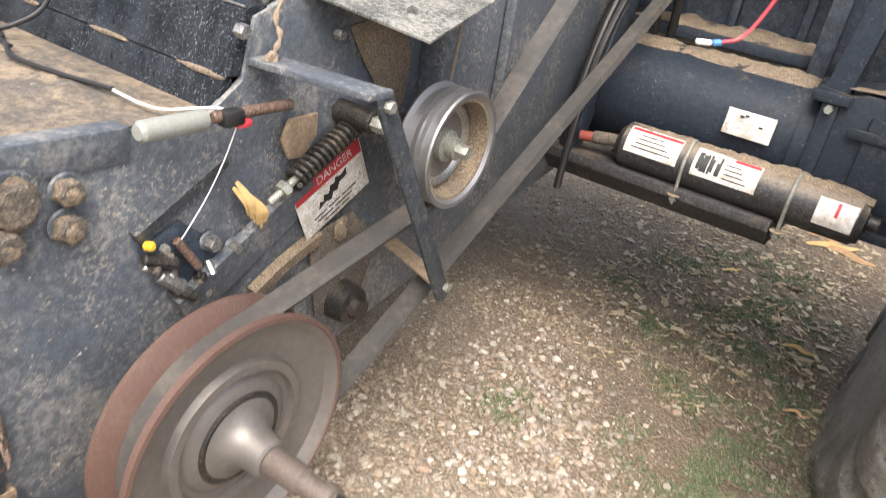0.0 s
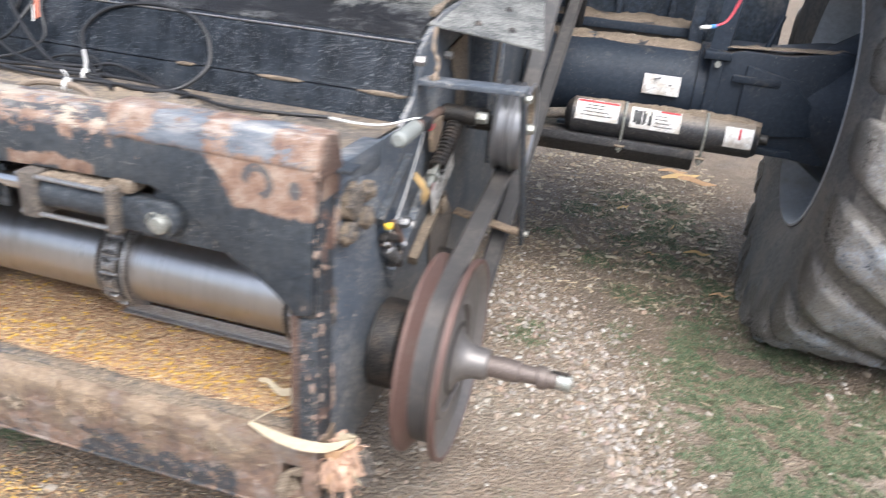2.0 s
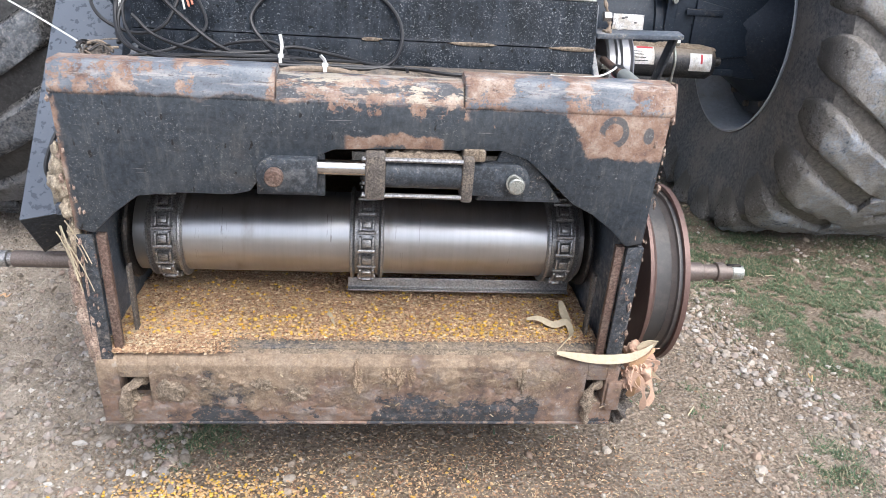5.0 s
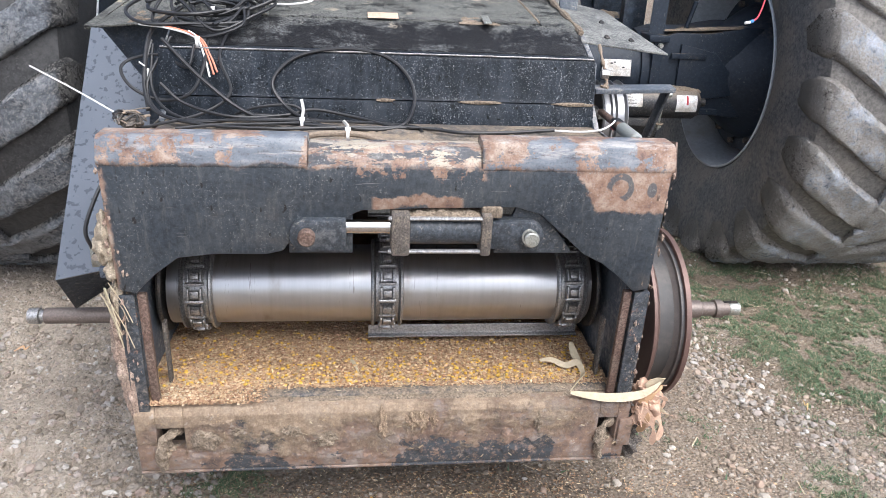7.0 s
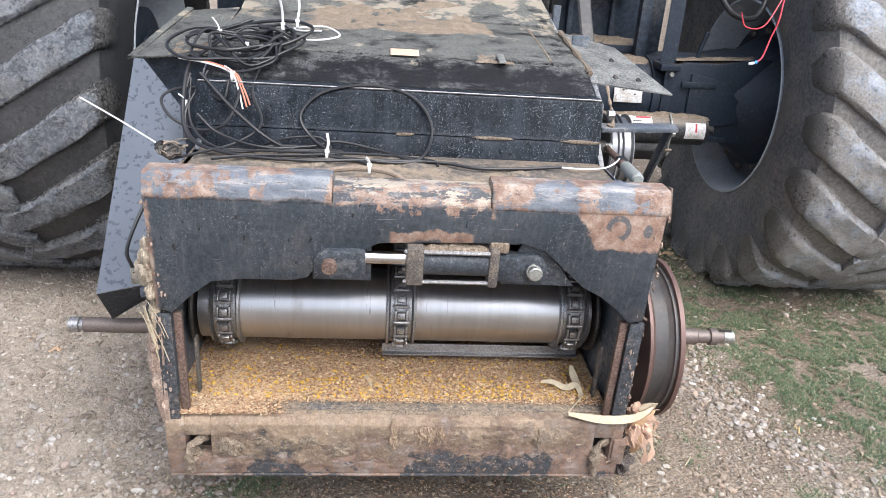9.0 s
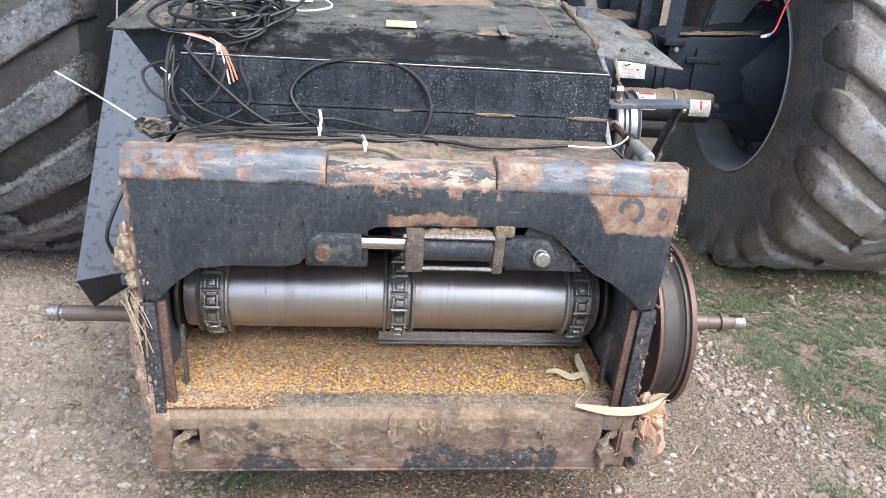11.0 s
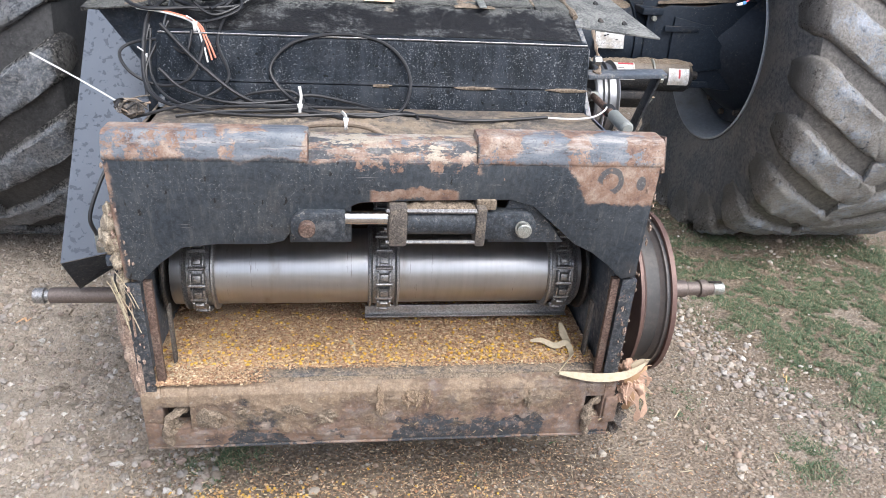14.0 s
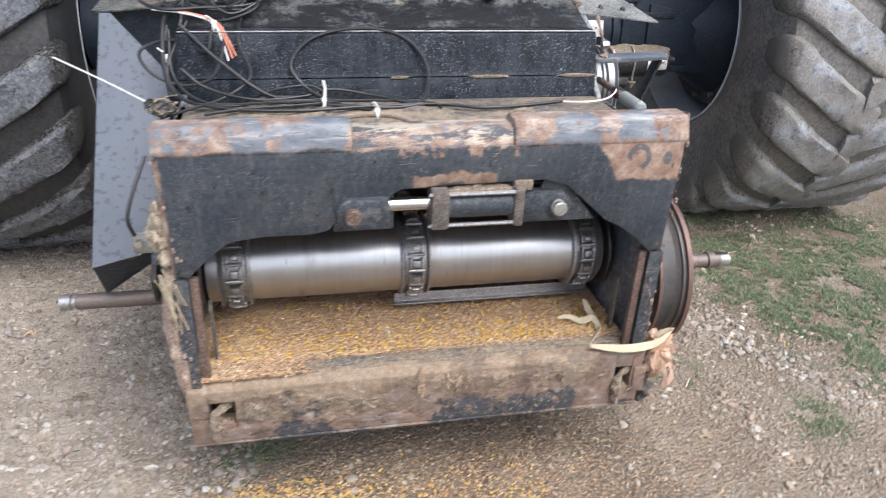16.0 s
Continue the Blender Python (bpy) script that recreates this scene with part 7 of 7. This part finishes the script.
ICO = bmesh.new()
bmesh.ops.create_icosphere(ICO, subdivisions=1, radius=1.0)
ICO_V = np.array([v.co[:] for v in ICO.verts])
ICO_F = np.array([[v.index for v in f.verts] for f in ICO.faces])
ICO.free()
ICO2 = bmesh.new()
bmesh.ops.create_icosphere(ICO2, subdivisions=2, radius=1.0)
ICO2_V = np.array([v.co[:] for v in ICO2.verts])
ICO2_F = np.array([[v.index for v in f.verts] for f in ICO2.faces])
ICO2.free()
OCT_V = np.array([(1, 0, 0), (-1, 0, 0), (0, 1, 0), (0, -1, 0), (0, 0, 1), (0, 0, -1)], float)
OCT_F = np.array([(0, 2, 4), (2, 1, 4), (1, 3, 4), (3, 0, 4), (2, 0, 5), (1, 2, 5), (3, 1, 5), (0, 3, 5)])
rs = np.random.RandomState(7)


def scatter(base_v, base_f, places, sizes, flat=(1.0, 1.0, 1.0), jitter=0.18):
    """Many small uneven bodies as one set of vertices and faces. sizes: radius of each."""
    n, m = len(places), len(base_v)
    v = np.repeat(base_v[None], n, 0) * (1 + jitter * rs.uniform(-1, 1, (n, m, 1)))
    v = v * np.array(flat) * rs.uniform(0.75, 1.3, (n, 1, 3)) * np.array(sizes)[:, None, None]
    a, b = rs.uniform(0, 2 * np.pi, n), rs.uniform(-0.5, 0.5, n)
    ca, sa, cb, sb = np.cos(a), np.sin(a), np.cos(b), np.sin(b)
    x, y, z = v[..., 0], v[..., 1], v[..., 2]
    y, z = y * cb[:, None] - z * sb[:, None], y * sb[:, None] + z * cb[:, None]
    x, y = x * ca[:, None] - y * sa[:, None], x * sa[:, None] + y * ca[:, None]
    v = np.stack((x, y, z), -1) + np.array(places)[:, None, :]
    f = (base_f[None] + (np.arange(n) * m)[:, None, None]).reshape(-1, base_f.shape[1])
    return v.reshape(-1, 3), f


def to_object(name, v, f, material, label, category, smooth=False):
    me = bpy.data.meshes.new(name)
    me.vertices.add(len(v))
    me.vertices.foreach_set("co", v.astype(np.float32).ravel())
    k = f.shape[1]
    me.loops.add(f.size)
    me.loops.foreach_set("vertex_index", f.astype(np.int32).ravel())
    me.polygons.add(len(f))
    me.polygons.foreach_set("loop_start", np.arange(0, f.size, k, dtype=np.int32))
    me.polygons.foreach_set("use_smooth", [smooth] * len(f))
    me.materials.append(material)
    me.update(calc_edges=True)
    ob = new(name, me)
    ob.matrix_basis = PLACE
    return tagged(ob, label, category, kind="stuff")


n = 2500
px = rs.uniform(-0.6, 0.6, n)
py = 0.10 + 0.5 * rs.beta(1.0, 2.6, n)
keep = (py < 0.2) | (rs.uniform(0, 1, n) < 0.55)
px, py = px[keep], py[keep]
v, f = scatter(ICO_V, ICO_F, np.stack((px, py, np.full(len(px), 0.617) + rs.uniform(-0.006, 0.004, len(px))), 1), rs.uniform(0.0032, 0.0056, len(px)), (1.15, 0.95, 0.6))
to_object("maize_kernels", v, f, KERNEL, "loose yellow maize kernels on the feeder floor", "grain", True)
n = 76000
px, py = rs.uniform(-0.61, 0.61, n), 0.09 + 0.55 * rs.beta(1.0, 1.7, n)
heap = rs.uniform(0, 1, n) < 0.18
px[heap], py[heap] = -0.60 + 0.30 * rs.beta(1, 2, heap.sum()), 0.03 + 0.16 * rs.uniform(0, 1, heap.sum())
v, f = scatter(OCT_V, OCT_F, np.stack((px, py, np.full(n, 0.610) + rs.uniform(-0.004, 0.006, n)), 1), 0.0013 + 0.0032 * rs.uniform(0, 1, n) ** 1.7, (1.4, 0.8, 0.42), 0.35)
to_object("grain_chaff", v, f, CHAFF, "broken brown chaff and bran on the feeder floor", "chaff")

# straw bits: thin flat slivers
QUAD_V = np.array([(-1, -1, 0), (1, -1, 0.1), (1, 1, 0), (-1, 1, 0.1), (-1, -1, -0.15), (1, -1, -0.05), (1, 1, -0.15), (-1, 1, -0.05)], float)
QUAD_F = np.array([(0, 1, 2, 3), (7, 6, 5, 4), (0, 4, 5, 1), (1, 5, 6, 2), (2, 6, 7, 3), (3, 7, 4, 0)])
n = 1100
px, py = rs.uniform(-0.61, 0.61, n), 0.06 + 0.35 * rs.beta(1, 2, n)
left = rs.uniform(0, 1, n) < 0.4
px[left] = -0.60 + 0.22 * rs.beta(1, 2, left.sum())
py[left] = 0.04 + 0.12 * rs.uniform(0, 1, left.sum())
v, f = scatter(QUAD_V, QUAD_F, np.stack((px, py, np.full(n, 0.616) + rs.uniform(-0.006, 0.006, n)), 1), rs.uniform(0.003, 0.008, n), (1.0, 0.14, 0.06), 0.1)
to_object("straw_bits", v, f, STRAW, "short straw bits among the grain", "straw")

PLACE = FACE_SET
n = 34
px, pz = rs.uniform(-0.63, 0.63, n), rs.uniform(0.42, 0.60, n)
v, f = scatter(QUAD_V, QUAD_F, np.stack((np.zeros(n), np.zeros(n), np.zeros(n)), 1), rs.uniform(0.002, 0.0065, n), (1.0, 0.25, 0.06), 0.2)
v = v.reshape(n, 8, 3)[:, :, [0, 2, 1]] * np.array((1, 0.6, 1)) + np.stack((px, np.full(n, -0.012), pz), 1)[:, None, :]
to_object("husk_scraps", v.reshape(-1, 3), f, STRAW, "husk scraps and straw stuck to the muddy beam", "straw")

# chaff flecks stuck on the side plate
PLACE = HOME
n = 1300
fy, fz = 0.10 + 1.0 * rs.beta(1.0, 1.6, n), rs.uniform(0.44, 1.17, n)
stuck = fz > 0.45 + 0.28 * np.clip(fy - 0.5, 0, 1)
fy, fz = fy[stuck], fz[stuck]
n = len(fy)
v, f = scatter(OCT_V, OCT_F, np.zeros((n, 3)), 0.0008 + 0.0030 * rs.uniform(0, 1, n) ** 4, (1.0, 0.8, 0.35), 0.35)
v = v.reshape(n, 6, 3)[:, :, [2, 0, 1]] + np.stack((np.full(n, 0.6405), fy, fz), 1)[:, None, :]
to_object("chaff_flecks", v.reshape(-1, 3), f, MUD_LUMPS, "pale chaff flecks stuck to the side plate", "chaff")

# ---- gravel, grass and litter on the ground ----
PLACE = HOME


def hz(x, y):
    return np.array([ground_height(a, b) for a, b in zip(x, y)])


def strip(x, y):
    """The stony strip beside the machine: 1 on its middle line, 0 off it."""
    middle = 1.80 - 0.55 * y + 0.04 * y * y
    return np.exp(-(((x - middle) / (0.10 + 0.16 * np.clip(y - 0.3, 0, 1.4))) ** 2)) * np.clip((2.3 - y) / 0.5, 0, 1)


def stony(x, y):
    """How thickly stones lie at a place."""
    bare = np.clip((y - 1.5) / 1.2, 0, 1) * np.clip((x - 0.3) / 0.7, 0, 1)
    d = 1.0 - 0.66 * bare
    d = d * (1 - 0.93 * np.clip((-0.60 - x) / 0.45, 0, 1))
    d = d * (1 - 0.86 * np.clip((1.42 - 0.5 * y - x) / 0.25, 0, 1) * np.clip((0.85 - y) / 0.3, 0, 1))
    d = d * np.clip(0.75 + 1.2 * np.array([noise.noise(Vector((a * 1.9, b * 1.9, 7))) + 0.5 * noise.noise(Vector((a * 6, b * 6, 3))) for a, b in zip(x, y)]), 0.45, 1)
    for gx0, gy0, gr in PATCHES:
        d = d * (1 - 0.93 * np.exp(-(((x - gx0) ** 2 + (y - gy0) ** 2) / gr ** 2)))
    return np.maximum(d, 0.9 * strip(x, y))


PATCHES = [(1.69, 2.46, 0.20), (1.49, 3.36, 0.26), (1.74, 1.45, 0.26), (2.05, 1.25, 0.34), (1.60, 1.75, 0.16), (2.30, 0.98, 0.32), (1.35, 3.75, 0.2), (2.70, 1.60, 0.30), (-0.50, 0.32, 0.11), (1.78, 1.02, 0.22), (0.92, 1.61, 0.09), (1.90, 0.72, 0.24), (2.48, 1.35, 0.3), (2.15, 0.52, 0.2), (1.60, 2.95, 0.16), (2.6, 0.75, 0.25), (1.98, 0.36, 0.16), (2.35, 0.22, 0.2), (1.46, 0.18, 0.10), (1.10, 0.52, 0.08), (1.36, 1.75, 0.10), (1.92, 1.75, 0.24), (1.28, 3.05, 0.15), (1.10, 2.60, 0.11), (1.34, 2.25, 0.12), (0.95, 3.4, 0.14), (1.45, 2.75, 0.16), (1.15, 3.75, 0.14), (1.62, 2.10, 0.14), (0.80, 2.9, 0.10)]


def stones(n, lo, hi, base, power, z_sink, drifts=False):
    x, y = rs.uniform(-1.6, 2.9, n), -0.4 + 4.9 * rs.uniform(0, 1, n) ** 1.25
    keep = rs.uniform(0, 1, n) < stony(x, y)
    if drifts:
        keep &= rs.uniform(-0.25, 0.45, n) < 0.42 * strip(x, y) + np.array([noise.noise(Vector((a * 2.3, b * 2.3, 11))) + 0.5 * noise.noise(Vector((a * 7, b * 7, 2))) for a, b in zip(x, y)]) + 0.18
    x, y = x[keep], y[keep]
    r = lo + (hi - lo) * rs.uniform(0, 1, len(x)) ** power
    return scatter(*base, np.stack((x, y, hz(x, y) + r * z_sink), 1), r, (1.0, 0.85, 0.62))


v1, f1 = stones(66000, 0.0025, 0.0065, (ICO_V, ICO_F), 1.3, 0.15)
to_object("fine_gravel", v1, f1, STONES, "fine grey and tan gravel", "gravel")
v3, f3 = stones(34000, 0.005, 0.014, (ICO_V, ICO_F), 2.0, 0.15, True)
to_object("coarse_gravel", v3, f3, STONES, "coarse angular grey gravel", "gravel")
v2, f2 = stones(6000, 0.009, 0.019, (ICO2_V, ICO2_F), 2.4, 0.10, True)
to_object("gravel_stones", v2, f2, STONES, "pale uneven gravel stones", "gravel")
n = 9000
x, y = rs.uniform(0.35, 2.0, n), rs.uniform(-0.1, 2.3, n)
keep = rs.uniform(0.12, 1.0, n) < strip(x, y) * np.array([0.75 + 0.9 * noise.noise(Vector((a * 5, b * 5, 17))) for a, b in zip(x, y)])
x, y = x[keep], y[keep]
r = 0.005 + 0.0105 * rs.uniform(0, 1, len(x)) ** 1.8
v4, f4 = scatter(ICO2_V, ICO2_F, np.stack((x, y, hz(x, y) + r * 0.25), 1), r, (1.0, 0.82, 0.62))
n = 1900
x, y = -0.50 - 1.1 * rs.beta(1.0, 1.8, n), rs.uniform(-0.3, 1.7, n)
r = 0.005 + 0.012 * rs.uniform(0, 1, n) ** 2.4
v5, f5 = scatter(ICO2_V, ICO2_F, np.stack((x, y, hz(x, y) + r * 0.22), 1), r, (1.0, 0.84, 0.66), 0.24)
to_object("scattered_stones", v5, f5, PALE_STONES, "pale stones scattered in the trodden mud", "gravel")
to_object("strip_stones", v4, f4, PALE_STONES, "pale rounded stones in a strip beside the machine", "gravel")

n = 46000
x, y = rs.uniform(-2.3, -0.50, n), rs.uniform(-0.4, 2.6, n)
crumbly = np.array([noise.noise(Vector((a * 4, b * 4, 21))) + 0.5 * noise.noise(Vector((a * 11, b * 11, 5))) for a, b in zip(x, y)]) > rs.uniform(-0.8, 0.30, n)
x, y = x[crumbly], y[crumbly]
n = len(x)
r = 0.0014 + 0.008 * rs.uniform(0, 1, n) ** 5
v, f = scatter(OCT_V, OCT_F, np.stack((x, y, hz(x, y) + r * 0.25), 1), r * 1.12, (1.0, 0.9, 0.8), 0.38)
to_object("mud_crumbs", v, f, CLODS, "pale grey-brown crumbs of dried mud", "mud")

BLADE_V = np.array([(-0.08, 0, 0), (0.08, 0, 0), (0.07, 0.16, 0.42), (-0.07, 0.16, 0.42), (0.035, 0.42, 0.74), (-0.035, 0.42, 0.74), (0.0, 0.75, 0.92)])
n = 0
places, sizes = [], []
for gx0, gy0, gr in PATCHES:
    k = int(46000 * gr * gr * 6)
    x, y = rs.normal(gx0, gr * 0.62, k), rs.normal(gy0, gr * 0.62, k)
    tuft = np.array([noise.noise(Vector((a * 6, b * 6, 3))) + 0.8 * noise.noise(Vector((a * 23, b * 23, 8))) for a, b in zip(x, y)]) > -0.06
    places.append(np.stack((x, y, hz(x, y)), 1)[tuft])
    sizes.append(rs.uniform(0.006, 0.019, k)[tuft])
x, y = rs.uniform(0.3, 3, 700), rs.uniform(0, 5, 700)
places.append(np.stack((x, y, hz(x, y)), 1))
sizes.append(rs.uniform(0.010, 0.03, 700))
v, _ = scatter(BLADE_V, np.array([(0, 1, 2)]), np.concatenate(places), np.concatenate(sizes), (1.35, 1.5, 0.46), 0.2)
n = len(v) // 7
off = (np.arange(n) * 7)[:, None]
f = np.concatenate([off + np.array([[a, b, c]]) for a, b, c in ((0, 1, 2), (0, 2, 3), (3, 2, 4), (3, 4, 5), (5, 4, 6))])
to_object("grass", v, f, GRASS, "short sparse grass growing through the gravel", "grass")

n = 6400
x, y = rs.uniform(-1.2, 3, n), -0.5 + 5.5 * rs.uniform(0, 1, n)
behind = rs.uniform(0, 1, n) < 0.45
x[behind], y[behind] = rs.uniform(0.2, 2.0, behind.sum()), rs.uniform(2.2, 4.6, behind.sum())
front = rs.uniform(0, 1, n) < 0.2
x[front], y[front] = rs.normal(0.1, 0.55, front.sum()), rs.normal(0.15, 0.18, front.sum())
v, f = scatter(QUAD_V, QUAD_F, np.stack((x, y, hz(x, y) + 0.008), 1), 0.005 + 0.020 * rs.uniform(0, 1, n) ** 3 * (1 - 0.8 * front) + 0.004 * behind, (1.0, 0.085, 0.05), 0.2)
to_object("straw_litter", v, f, STRAW, "straw and husk litter strewn over the gravel", "straw")
n = 2300
x, y = rs.normal(-0.42, 0.13, n), rs.normal(0.02, 0.06, n)
band = rs.uniform(0, 1, n) < 0.30
x[band], y[band] = rs.uniform(-0.6, 0.4, band.sum()), rs.normal(-0.02, 0.09, band.sum())
v, f = scatter(ICO_V, ICO_F, np.stack((x, y, hz(x, y) + 0.006), 1), rs.uniform(0.003, 0.0055, n), (1.15, 0.9, 0.6))
to_object("spilled_kernels", v, f, KERNEL, "yellow maize kernels spilled on the ground", "grain", True)

n = 15000
x, y = rs.normal(0.15, 0.50, n), rs.normal(0.02, 0.20, n)
v, f = scatter(OCT_V, OCT_F, np.stack((x, y, hz(x, y) + 0.003), 1), 0.0013 + 0.0035 * rs.uniform(0, 1, n) ** 2, (1.5, 0.6, 0.4), 0.3)
to_object("spilled_chaff", v, f, CHAFF, "pinkish chaff spilled before the beam", "chaff")
n = 5000
x, y = rs.uniform(-2.3, -0.50, n), rs.uniform(-0.4, 2.2, n)
heaped = np.array([noise.noise(Vector((a * 5, b * 5, 1))) + 0.4 * noise.noise(Vector((a * 14, b * 14, 6))) for a, b in zip(x, y)]) > rs.uniform(-0.30, 0.40, n)
x, y = x[heaped], y[heaped]
n = len(x)
r = 0.004 + 0.013 * rs.uniform(0, 1, n) ** 3.0
v, f = scatter(ICO2_V, ICO2_F, np.stack((x, y, hz(x, y) - r * 0.30), 1), r, (1.2, 0.95, 0.9), 0.34)
to_object("mud_lumps", v, f, MUD_LUMPS, "rough lumps of trodden mud", "mud")
n = 3600
x, y = rs.uniform(0.0, 1.9, n), rs.uniform(2.1, 4.8, n)
v, f = scatter(QUAD_V, QUAD_F, np.stack((x, y, hz(x, y) + 0.008), 1), 0.004 + 0.012 * rs.uniform(0, 1, n) ** 2, (1.0, 0.30, 0.14), 0.4)
to_object("bark_chips", v, f, STRAW, "pale chips and torn stalks on bare soil", "straw")
n = 1500
x, y = rs.uniform(0.3, 1.8, n), rs.uniform(2.5, 4.9, n)
v, f = scatter(QUAD_V, QUAD_F, np.stack((x, y, hz(x, y) + 0.009), 1), 0.006 + 0.017 * rs.uniform(0, 1, n) ** 2.5, (1.0, 0.5, 0.12), 0.45)
to_object("husk_shreds", v, f, STRAW, "pale torn husk shreds lying behind the axle", "husk")
